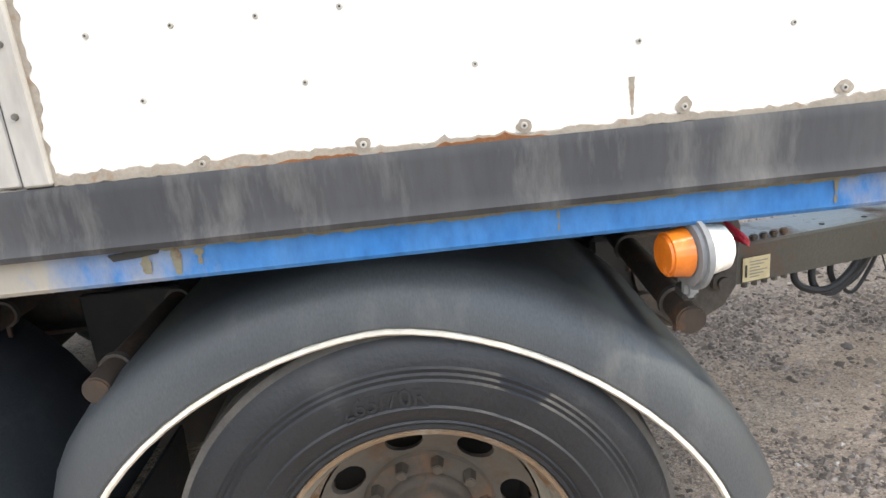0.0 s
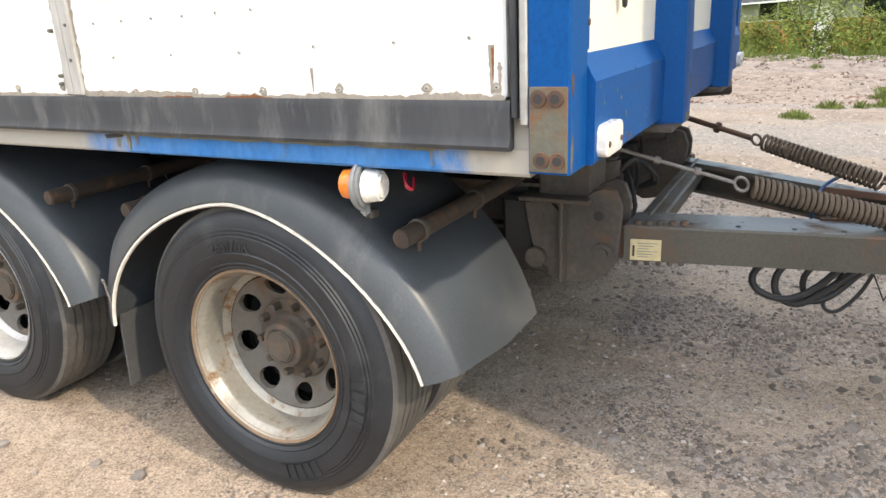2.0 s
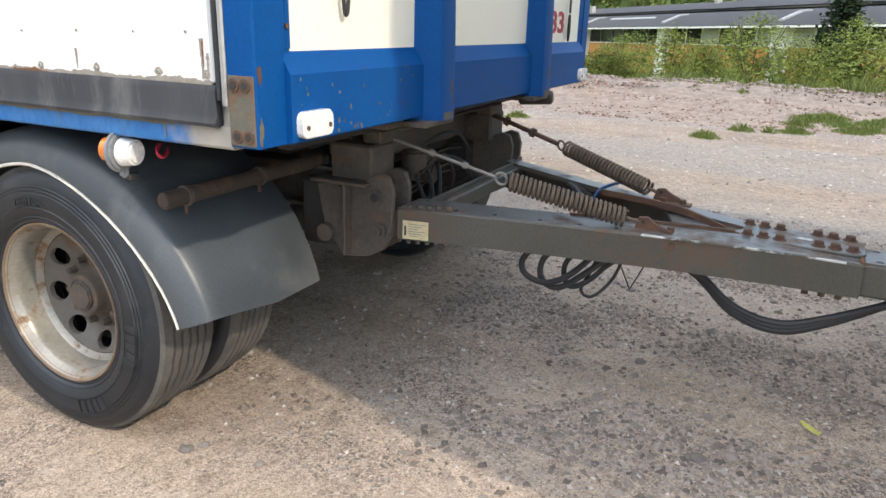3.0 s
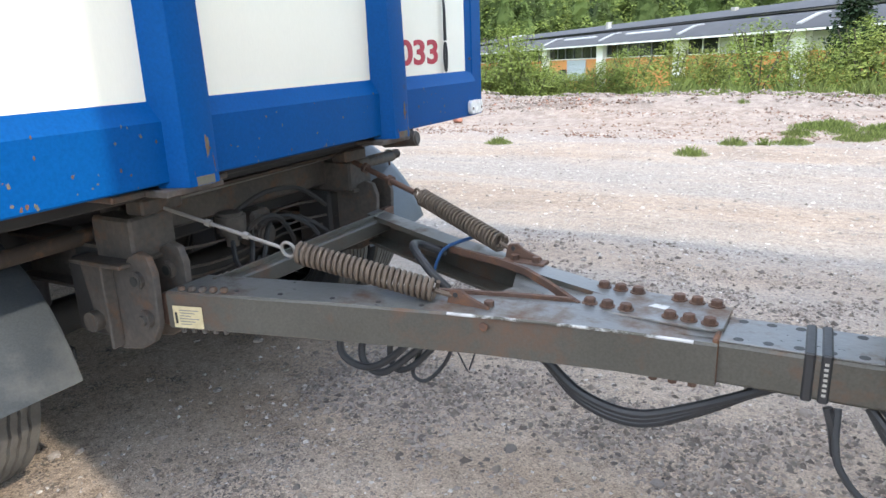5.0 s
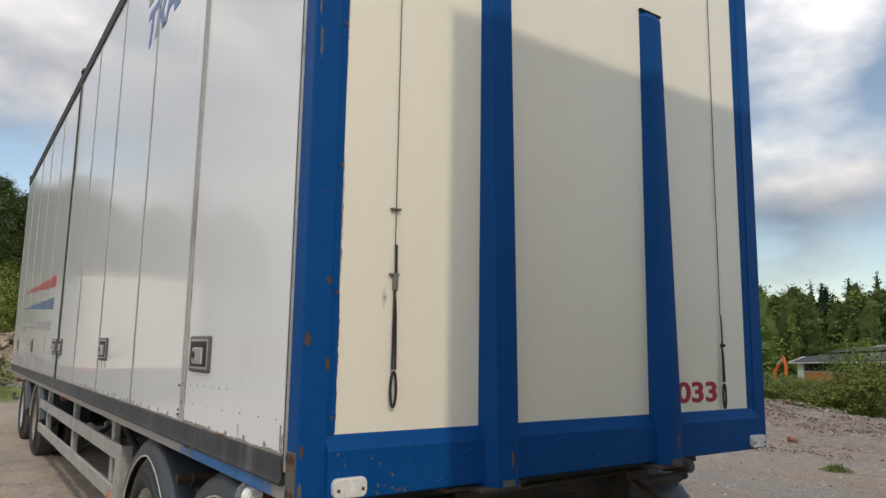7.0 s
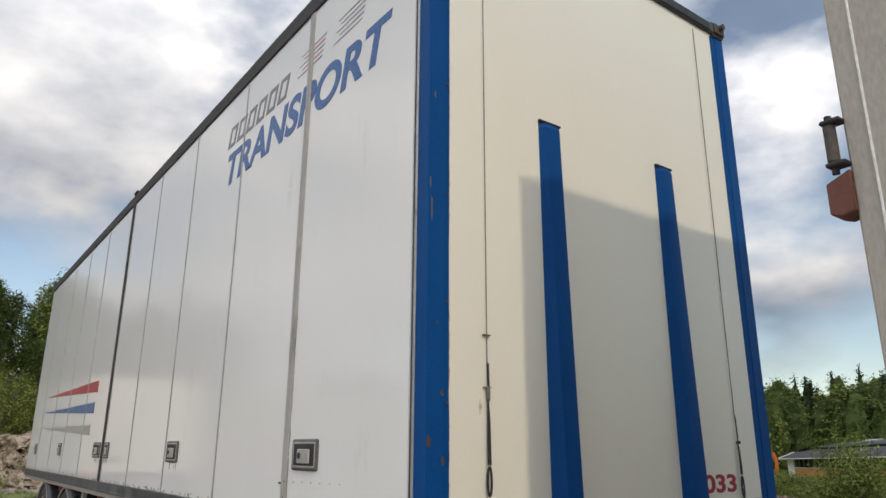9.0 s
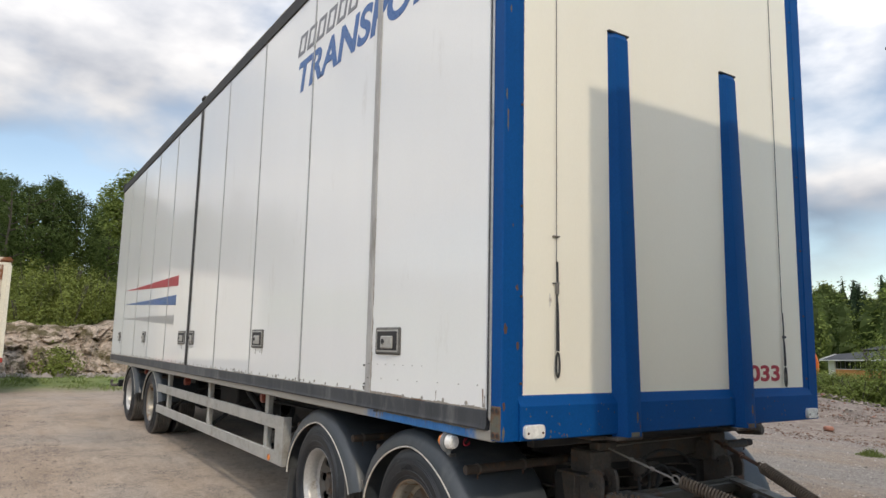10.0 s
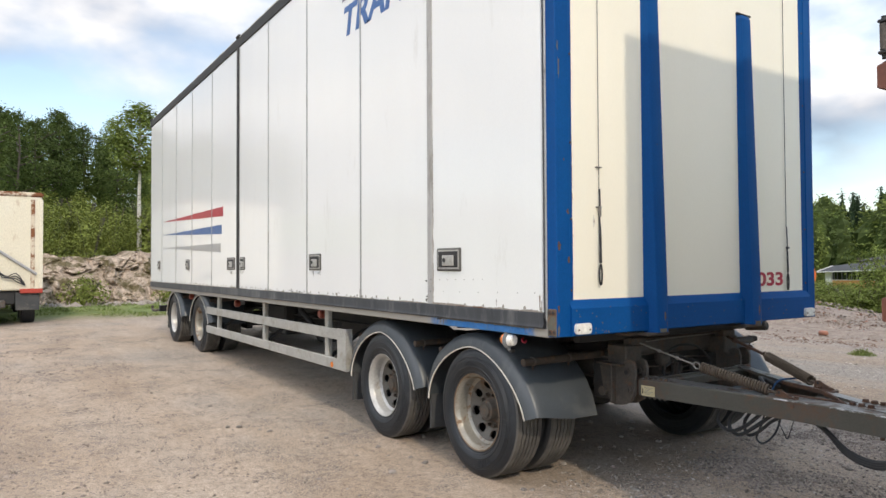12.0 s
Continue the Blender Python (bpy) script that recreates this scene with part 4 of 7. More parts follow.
def front():
    X = FRONT
    # cream wall
    part("front_panel", box((X - 0.06, SIDE + 0.09, 1.10), (X - 0.012, FAR - 0.09, ROOF + 0.05), 0.0), M["cream"], trailer, "cream painted front wall with faint stains")
    # corner posts
    for s in (0, 1):
        y0, y1 = SIDE - 0.005, SIDE + 0.096
        lip = 0.05 if s else 0.03
        prof = [(X - 0.075, y0), (X - 0.004, y0), (X, y0 + 0.005), (X, y1 - 0.004), (X - 0.006, y1), (X - 0.010, y1 + lip - 0.002), (X - 0.03, y1 + lip), (X - 0.075, y1 + lip)]
        bm = prism(prof, FLOOR, ROOF + 0.03, "z")
        if s:
            mirror_y(bm)
        post = part("corner_post", bm, M["blue"], trailer, "blue painted corner post with rust spots")
        yy = lambda y: 2 * MID - y if s else y
        if not s:
            strip_ = part("seam_plate", box((X - 0.0105, y1 + 0.012, 1.172), (X - 0.0065, y1 + 0.029, 1.62), 0.001), M["blue"], post, "rust-stained seam plate")
            for k, (z0, z1, w) in enumerate(((1.175, 1.62, 0.003), (2.35, 2.75, 0.002), (1.20, 1.33, 0.005))):
                bm = ragged((X - 0.0118 + 0.0003 * k), y1 + 0.030, z0, z1, w, 11 + k)
                tagged(part("rust_run", bm, M["orangerust"], post, "orange rust run beside the seam"), kind="stuff")
        for z in (1.22, 1.62, 2.05, 2.55, 3.1, 3.65):
            part("screw", cyl((X - 0.012, yy(y1 + 0.015), z), (X - 0.002, yy(y1 + 0.015), z), 0.006, n=8), M["rust"], post)
        if not s:
            for j, (y, z, ry, rz, m) in enumerate(((1.150, 1.466, 0.010, 0.022, "rust"), (1.156, 2.463, 0.004, 0.06, "rustplate"), (1.148, 2.58, 0.004, 0.03, "rustplate"), (1.144, 1.12, 0.007, 0.02, "rust"), (1.142, 1.00, 0.007, 0.025, "rustplate"), (1.216, 1.66, 0.008, 0.014, "rust"), (1.222, 1.39, 0.007, 0.02, "rust"), (1.19, 1.95, 0.003, 0.008, "rust"), (1.17, 3.02, 0.005, 0.02, "rustplate"))):
                part("rust_patch", blot(X - 0.0002 + 0.0002 * (j % 3), y, z, ry, rz, 5.3 * j + 2), M[m], post, "brown rust patch on the blue post")
            for j, (z0, z1, w) in enumerate(((1.62, 2.10, 0.0045), (1.34, 1.60, 0.006), (2.75, 3.3, 0.002))):
                tagged(part("rust_run", ragged(X - 0.0112 - 0.0002 * j, y1 + 0.0301, z0, z1, w, 31 + j), M["orangerust"], post, "orange rust run beside the seam"), kind="stuff")
    # rust plate with bolts on the near post
    plate = part("bolt_plate", box((0.815, SIDE - 0.009, FLOOR + 0.004), (0.885, SIDE - 0.005, 1.118), 0.001), M["rustplate"], trailer, "rusty bolt plate at the foot of the post")
    for x, z in ((0.832, 1.098), (0.863, 1.098), (0.837, 0.99), (0.867, 0.99)):
        part("bolt", cyl((x, SIDE - 0.012, z), (x, SIDE - 0.008, z), 0.0145, 0.0155, 18), M["rust"], plate)
        part("bolt_socket", cyl((x, SIDE - 0.013, z), (x, SIDE - 0.010, z), 0.0085, n=12), M["black"], plate)
    # bottom rail between posts and ribs
    cuts = [(SIDE + 0.092, 1.860), (1.984, 2.836), (2.960, FAR - 0.092)]
    for a, b in cuts:
        prof = [(X - 0.07, FLOOR), (X + 0.012, FLOOR), (X + 0.016, FLOOR + 0.005), (X + 0.016, 1.118), (X + 0.008, 1.131), (X - 0.010, 1.166), (X - 0.03, 1.17), (X - 0.07, 1.17)]
        bm = bmesh.new()
        lo = [bm.verts.new((x, a, z)) for x, z in prof]
        hi = [bm.verts.new((x, b, z)) for x, z in prof]
        bm.faces.new(lo), bm.faces.new(hi[::-1])
        for i in range(len(prof)):
            bm.faces.new((lo[i], hi[i], hi[(i + 1) % len(prof)], lo[(i + 1) % len(prof)]))
        bmesh.ops.recalc_face_normals(bm, faces=bm.faces)
        part("bottom_rail", bm, M["blue"], trailer, "blue bottom rail with chipped paint", soft=25)
    # chipped paint along the rail's lower edge
    rr = random.Random(12)
    for k in range(80):
        y = rr.choice((rr.uniform(1.25, 1.84), rr.uniform(1.25, 1.84), rr.uniform(2.04, 2.8), rr.uniform(3.05, 3.6)))
        z = FLOOR + 0.006 + 0.15 * rr.random() ** 2.2
        q = rr.uniform(0.001, 0.0036) * (1.3 if y < 1.5 else 1.0)
        part("paint_chip", blot(X + 0.0158, y, z, q, q * rr.uniform(0.7, 2.2), k * 1.7, 0.0007), M["rustplate" if k % 3 else "rust"], trailer)
    # two upright ribs, hat section with a closed sloping head
    for a in (1.846, 2.822):
        b = a + 0.150
        sec = lambda d: [(a, X - 0.012), (a + 0.032, X + d), (a + 0.052, X + d + 0.004), (b - 0.035, X + d + 0.004), (b - 0.018, X + d), (b, X - 0.012)]
        rows = [[(x, y, z) for y, x in sec(d)] for z, d in ((FLOOR - 0.012, 0.064), (1.19, 0.061), (2.0, 0.040), (3.06, 0.013), (3.095, -0.004))]
        bm = strip(rows)
        cap = [v for v in bm.verts if abs(v.co.z - FLOOR + 0.012) < 1e-5]
        bm.faces.new(cap)
        bmesh.ops.recalc_face_normals(bm, faces=bm.faces)
        rib = part("upright_rib", bm, M["blue"], trailer, "folded blue steel upright with rusty foot", soft=20)
        part("rib_head", box((X - 0.012, a - 0.004, 3.088), (X + 0.006, b + 0.004, 3.10), 0.003), M["black"], rib)
        part("rust_foot", box((X + 0.02, a + 0.05, FLOOR - 0.014), (X + 0.068, b - 0.034, FLOOR + 0.014), 0.003), M["rustplate"], rib)
        for j, (dy, dz, ry, rz, m) in enumerate(((0.085, 0.012, 0.034, 0.024, "rustplate"), (0.108, 0.035, 0.012, 0.042, "rust"), (0.06, 0.01, 0.012, 0.018, "rust"), (0.10, 0.085, 0.006, 0.03, "rustplate"))):
            part("rust_patch", blot(X + 0.0658 + 0.0003 * j, a + dy, FLOOR + dz, ry, rz, 3.1 * j + a), M[m], rib, "brown rust patch on the foot")
        part("foot_plate", box((X - 0.08, a - 0.03, FLOOR - 0.03), (X + 0.05, b + 0.01, FLOOR - 0.012), 0.003), M["grime"], rib)
    # head rail over the front wall
    part("head_rail", box((X - 0.05, SIDE + 0.02, ROOF + 0.045), (X + 0.02, FAR - 0.02, ROOF + 0.125), 0.012), M["rubber"], trailer, "dark head rail along the roof edge")
    for s in (0, 1):
        y = FAR - 0.06 if s else SIDE + 0.06
        br = part("roof_corner", box((X - 0.08, y - 0.09, ROOF + 0.03), (X + 0.03, y + 0.07, ROOF + 0.14), 0.02, seg=2), M["grime"], trailer, "dark roof corner casting")
        part("corner_pin", cyl((X + 0.01, y, ROOF + 0.10), (X + 0.06, y, ROOF + 0.10), 0.022, n=14), M["grime"], br)
    # white marker lamps
    for a in (1.243, 3.565):
        b = a + 0.118
        rim_ = [(ym + 0.018 * math.cos(q), zm + 0.018 * math.sin(q)) for ym, zm, q0 in ((b - 0.018, 1.018, 0), (a + 0.018, 1.018, 1), (a + 0.018, 0.993, 2), (b - 0.018, 0.993, 3)) for q in np.linspace(q0 * math.pi / 2, (q0 + 1) * math.pi / 2, 6)]
        lamp = part("marker_lamp", prism(rim_, X + 0.010, X + 0.036, "x", 0.004), M["lens"], trailer, "white rectangular marker lamp")
        for y in (a + 0.016, b - 0.016):
            part("lamp_screw", cyl((X + 0.034, y, 1.0), (X + 0.038, y, 1.0), 0.006, n=10), M["rust"], lamp)
    # cords with hook loops
    for y, zb, zk, zt in ((1.467, 1.258, 1.30, 1.80), (3.385, 1.183, 1.23, 1.63)):
        cord = part("cord", tube([(X - 0.004, y + 0.004, ROOF), (X - 0.005, y + 0.002, 2.8), (X - 0.004, y, zt)], 0.0022, 6), M["rod"] if y < 2 else M["ink"], trailer, "thin pull cord hanging down the front wall")
        for d in (-0.006, 0.006):
            part("strap", tube([(X - 0.002, y, zt - 0.16), (X + 0.003, y + d * 0.6, (zt + zk) / 2), (X + 0.004, y + d, zk + 0.07)], 0.0042, 6), M["hose"], cord)
        part("strap", tube([(X - 0.002, y + 0.002, zt), (X + 0.001, y + 0.002, zt - 0.10), (X + 0.001, y, zt - 0.165)], 0.0055 if y < 2 else 0.0042, 6), M["hose"], cord)
        loop = [(X + 0.004, y + 0.011 * math.sin(q), (zb + zk) / 2 + 0.026 + 0.058 * math.cos(q)) for q in np.linspace(0, 2 * math.pi, 13)[:-1]]
        part("hook_loop", tube(loop, 0.005, 6, closed=True), M["ink"], cord, "black steel snap hook")
        if y < 2:
            for z in (zt - 0.105, 1.925):
                part("clip", box((X - 0.012, y - 0.022, z - 0.003), (X + 0.004, y + 0.018, z + 0.004), 0.002), M["rod"], cord)
            part("clip", box((X - 0.008, y - 0.008, zt - 0.16), (X + 0.008, y + 0.010, zt - 0.10), 0.004), M["rod"], cord)
        else:
            part("knot", cyl((X, y - 0.01, zt - 0.15), (X + 0.008, y + 0.01, zt - 0.15), 0.008, n=8), M["hose"], cord)
    # fleet number, partly behind the rib
    bm = text_bm("033", 0.098, 0.002, 0.0, 0.318, 0.028)
    bmesh.ops.transform(bm, matrix=Matrix.Translation((X - 0.0105, 3.024, 1.207)) @ Matrix(((0, 0, 1, 0), (1, 0, 0, 0), (0, 1, 0, 0), (0, 0, 0, 1))), verts=bm.verts)
    part("fleet_number", bm, M["redprint"], trailer, "red fleet number 033")
    part("stain", prism([(1.432 + 0.008 * math.cos(q), 1.612 + 0.03 * math.sin(q) * (1 + 0.4 * math.cos(3 * q))) for q in np.linspace(0, 6.0, 11)], X - 0.0125, X - 0.0105, "x"), M["rawpanel"], trailer)


def side_print():
    turn = Matrix(((1, 0, 0, 0), (0, 0, 1, 0), (0, 1, 0, 0), (0, 0, 0, 1)))
    flip = Matrix.Diagonal((1, 1, -1, 1))
    # the word in blue
    bm = text_bm("TRANSPORT", 0.268, 0.002, 0.25, 2.355, 0.030)
    bmesh.ops.transform(bm, matrix=Matrix.Translation((-1.868, SIDE - 0.0015, 3.372)) @ Matrix.Rotation(-0.010, 4, "Y") @ turn @ flip, verts=bm.verts)
    bmesh.ops.recalc_face_normals(bm, faces=bm.faces)
    part("side_word", bm, M["blueprint"], trailer, "blue slanted lettering TRANSPORT")
    # firm's mark: plain slanted grey bars and thin line fans
    for k in range(6):
        x, w, s, t = -1.855 + 0.187 * k, 0.145, 0.052, 0.034
        z0, z1 = 3.70, 3.872
        lean = lambda z: s * (z - z0) / (z1 - z0)
        bm = None
        for xa, xb, za, zb in ((x, x + t, z0, z1), (x + w - t, x + w, z0, z1), (x + t, x + w - t, z1 - 0.03, z1), (x + t, x + w - t, z0, z0 + 0.03)):
            bm = prism([(xa + lean(za), za), (xb + lean(za), za), (xb + lean(zb), zb), (xa + lean(zb), zb)], SIDE - 0.0025, SIDE - 0.0005, "y", bm=bm)
        part("firm_mark", bm, M["greyprint"], trailer, "plain grey slanted frame of the firm's mark")
    for x0, x1 in ((-0.60, -0.20), (-0.10, 0.29)):
        for k in range(5):
            z = 3.765 + 0.034 * k
            a = x0 + 0.05 * (k % 2) + 0.012 * k
            m = M["redprint"] if k in (1, 3) and x0 < -0.5 else M["greyprint"]
            part("mark_line", prism([(a, z), (x1 - 0.06 + 0.012 * k, z + 0.004), (x1 - 0.06 + 0.012 * k, z + 0.012), (a, z + 0.003)], SIDE - 0.0025, SIDE - 0.0005, "y"), m, trailer)
    # three long pennants on the rear doors
    for z0, z1, tip, xr, m in ((2.165, 2.035, 2.158, -5.53, "redprint"), (1.927, 1.80, 1.93, -5.60, "blueprint"), (1.68, 1.56, 1.70, -5.65, "fadegrey")):
        part("pennant", prism([(xr, z1), (xr, z0), (-9.25, tip)], SIDE - 0.0025, SIDE - 0.0005, "y"), M[m], trailer, "long tapering painted pennant")


body()
front()
side_print()


# ---- wheels, mudguards, chassis ----
R_TYRE, W_TYRE = 0.4185, 0.262


def tyre_mesh():
    w, R = W_TYRE, R_TYRE
    half = [(0.240, 0.045), (0.245, 0.026), (0.256, 0.017), (0.262, 0.018), (0.270, 0.010), (0.273, 0.012), (0.286, 0.004), (0.300, 0.0), (0.303, 0.003), (0.325, 0.0), (0.343, 0.001), (0.346, 0.005), (0.352, 0.004), (0.355, 0.008), (0.361, 0.007), (0.364, 0.011), (0.380, 0.013), (0.394, 0.021), (0.406, 0.030), (R - 0.002, 0.038)]
    tread = []
    y = 0.037
    for g in range(5):
        a = 0.072 + g * 0.0295
        tread += [(R, a - 0.005), (R - 0.012, a - 0.003), (R - 0.012, a + 0.003), (R, a + 0.005)]
    other = [(r, w - yy) for r, yy in half[::-1]]
    prof = half + tread + other
    side = lathe(prof, 128)
    # the ribs' edges run in small waves
    for v in side.verts:
        if math.hypot(v.co.x, v.co.z) > R - 0.0125 and 0.05 < v.co.y < w - 0.05:
            v.co.y += 0.0022 * math.sin(math.atan2(v.co.z, v.co.x) * 64 / 2 + (1.57 if round((v.co.y - 0.072) / 0.0295) % 2 else 0))
    me, mid = finish(side, "tyre", M["tyre"], 40)
    me.materials.append(M["tread"])
    for p in me.polygons:
        c = p.center
        if math.hypot(c.x, c.z) > R - 0.008:
            p.material_index = 1
    return me


def rim_parts():
    """Barrel, holed disc and hub of a deep-dished truck wheel, outer face at y = 0, inward along +y."""
    barrel = lathe([(r * 1.02, y) for r, y in [(0.236, 0.06), (0.246, 0.040), (0.2475, 0.026), (0.244, 0.018), (0.238, 0.021), (0.234, 0.030), (0.226, 0.042), (0.222, 0.05), (0.221, 0.066), (0.217, 0.090), (0.215, 0.106), (0.209, 0.112), (0.2055, 0.117), (0.198, 0.122)]], 72)
    bm = bmesh.new()
    holes, n = 8, 20
    R0, R1, RH = 0.199, 0.122, 0.163
    face = lambda r, a: bm.verts.new((r * math.cos(a), 0.121 + 0.040 * (0.199 - r) / 0.077, r * math.sin(a)))
    for h in range(holes):
        a0, a1 = 2 * math.pi * h / holes, 2 * math.pi * (h + 1) / holes
        am, edge = (a0 + a1) / 2, []
        for k in range(5):
            edge.append((R0, a0 + (a1 - a0) * k / 5))
        for k in range(5):
            edge.append((R0 - (R0 - R1) * k / 5, a1))
        for k in range(5):
            edge.append((R1, a1 + (a0 - a1) * k / 5))
        for k in range(5):
            edge.append((R1 + (R0 - R1) * k / 5, a0))
        outer = [face(r, a) for r, a in edge]
        inner, back = [], []
        for r, a in edge:
            u, v = (r - RH), (a - am) * RH
            l = math.hypot(u, v)
            rr, aa = RH + u / l * 0.029, am + v / l * 0.033 / RH
            inner.append(face(rr, aa))
            q = inner[-1].co
            back.append(bm.verts.new((q.x * 0.985, q.y + 0.014, q.z * 0.985)))
        for k in range(n):
            j = (k + 1) % n
            bm.faces.new((outer[k], outer[j], inner[j], inner[k]))
            bm.faces.new((inner[k], inner[j], back[j], back[k]))
    bmesh.ops.remove_doubles(bm, verts=bm.verts, dist=0.0005)
    bmesh.ops.recalc_face_normals(bm, faces=bm.faces)
    hub = lathe([(0.124, 0.168), (0.123, 0.160), (0.118, 0.156), (0.090, 0.155), (0.084, 0.151), (0.081, 0.143), (0.074, 0.137), (0.070, 0.131), (0.068, 0.112), (0.064, 0.105), (0.058, 0.102), (0.052, 0.102), (0.050, 0.104), (0.001, 0.104)], 40)
    lip = lathe([(0.2515, 0.031), (0.2535, 0.024), (0.2505, 0.0165), (0.244, 0.019), (0.2395, 0.028)], 72)
    cap = cyl((0, 0.093, 0), (0, 0.105, 0), 0.046, 0.050, n=8, bevel=0.004)
    drum = lathe([(0.001, 0.235), (0.18, 0.235), (0.19, 0.19)], 24)
    nut = cyl((0, 0.128, 0.104), (0, 0.159, 0.104), 0.0105, 0.0135, n=6, bevel=0.002)
    return [finish(b, nm, m, 32) for b, nm, m in ((barrel, "rim", M["rim"]), (bm, "wheel_disc", M["disc"]), (hub, "hub", M["hub"]), (drum, "brake_drum", M["black"]), (lip, "rim_lip", M["rimrust"]), (cap, "hub_cap", M["hub"]), (nut, "wheel_nut", M["hub"]))]


TYRE = tyre_mesh()
RIM = rim_parts()
clean = RIM[0][0].copy()
clean.materials[0] = M["rimclean"]


def wheel(x, y, z, out, silver=False, roll=0.0):
    """A wheel whose outer sidewall stands at y; out = -1 faces the camera's side."""
    w = put("wheel", TYRE, (x, y - out * W_TYRE / 2, z), trailer, "silver wheel with worn black tyre" if silver else "rust-spotted grey wheel with worn black tyre", (0, roll, 0))
    for me, mid in RIM:
        if me.name.startswith("wheel_nut") or (silver and me.name.startswith("rim_lip")):
            continue
        data = clean if silver and me.name.split(".")[0] == "rim" else me
        c = Vector(mid)
        ob = new(me.name.split(".")[0], data)
        ob.parent = w
        ob.location = (c.x, (c.y - W_TYRE / 2) * (-out), c.z)
        if out > 0:
            ob.rotation_euler = (0, 0, math.pi)
            ob.location.x = -c.x
    nut, mid = [r for r in RIM if r[0].name.startswith("wheel_nut")][0]
    for k in range(10):
        a = 2 * math.pi * k / 10 + 0.3
        ob = new("wheel_nut", nut)
        ob.parent = w
        ob.location = (0.104 * math.cos(a), (mid.y - W_TYRE / 2) * (-out), 0.104 * math.sin(a))
    return w


def inner_tyre(x, y, z):
    put("inner_tyre", TYRE, (x, y, z), trailer)


AX, AZ = 0.02, 0.406
GUARD_X = 0.003
WHEEL_Y, GUARD_Y = 1.187, 1.198
WHEELS = [(AX, AZ - 0.005, False), (AX - 1.272, AZ - 0.005, True), (-7.02, 0.509, False), (-8.66, 0.509, True)]
for x, z, silver in WHEELS:
    wheel(x, WHEEL_Y, z, -1, silver, 0.2 + x)
    inner_tyre(x, 1.17 + W_TYRE / 2 + 0.30, z)
    wheel(x, 2 * MID - WHEEL_Y, z, 1, silver, 0.9 + x)
    inner_tyre(x, 2 * MID - 1.17 - W_TYRE / 2 - 0.30, z)
    part("axle", cyl((x, 1.4, z), (x, 2 * MID - 1.4, z), 0.065, n=18), M["black"], trailer)
    for y in (1.9, 2 * MID - 1.9):
        part("air_spring", cyl((x - 0.0, y, z + 0.06), (x, y, 0.80), 0.11, 0.12, 20, bevel=0.02), M["hose"], trailer)
        part("trailing_arm", box((x - 0.1, y - 0.05, z - 0.09), (x + 0.22, y + 0.05, z - 0.03), 0.01), M["black"], trailer)

# size mark on the outer front tyre, bent round the sidewall
def ring_text(body, r, size, mid_angle, x, z, y):
    bm = text_bm(body, size, 0.003)
    w = max(v.co.x for v in bm.verts)
    for v in bm.verts:
        a = mid_angle - (v.co.x - w / 2) / r
        rr = r + v.co.y
        v.co = (x + rr * math.cos(a), y - v.co.z, z + rr * math.sin(a))
    return bm


part("tyre_size_mark", ring_text("265/70R", 0.306, 0.028, radians(97), AX, AZ - 0.005, WHEEL_Y), M["tyre"], trailer, "raised size mark 265/70R")
for a0 in (2, -58):
    bm = None
    for k in range(5):
        a = radians(a0 - 5.2 * k)
        q = [(0.306, a), (0.306, a - radians(3.4)), (0.346, a - radians(3.4)), (0.346, a)]
        bm = prism([(AX + r * math.cos(t), AZ - 0.005 + r * math.sin(t)) for r, t in q], WHEEL_Y - 0.0025, WHEEL_Y + 0.0015, "y", bm=bm)
    part("sidewall_mark", bm, M["tyre"], trailer, "plain raised bars on the sidewall")


def guard_mesh():
    """Mudguard about the wheel's middle line: outer lip at y = 0, inward along +y."""
    a, b = 0.535, 0.418
    pts = []
    for k in range(33):
        t = math.pi - (math.pi - 0.12) * k / 32
        c, s = math.cos(t), math.sin(t)
        n = 1.70 - 0.10 * c
        pts.append((a * math.copysign(abs(c) ** (2 / n), c) - 0.035, 0.404 + b * abs(s) ** (2 / n)))
    rows, lip = [], []
    sec = [(0.0, 0.006), (0.012, -0.002), (0.05, 0.004), (0.088, 0.030), (0.098, 0.045), (0.104, 0.09), (0.106, 0.30), (0.105, 0.515), (0.095, 0.53)]
    for k, (x, z) in enumerate(pts):
        p, q = pts[max(k - 1, 0)], pts[min(k + 1, 32)]
        t = Vector((q[0] - p[0], q[1] - p[1])).normalized()
        nx, nz = -t.y, t.x
        f = 1.0 - 0.08 * smooth01((k - 22) / 10)
        f *= 1.0 - 0.55 * smooth01((7 - k) / 7)
        drop = 0.04 * smooth01((k - 27) / 5)
        rows.append([(x + nx * o * f, y, z + nz * o * f - drop * smooth01((y - 0.02) / 0.3)) for o, y in sec])
        lip.append((x + nx * 0.002, 0.002, z + nz * 0.002))
    sheet = strip(rows, thick=-0.006)
    trim = tube(lip, 0.0055, 6, smooth=1)
    return finish(sheet, "mudguard", M["guard"], 40), finish(trim, "edge_trim", M["trim"], 60)


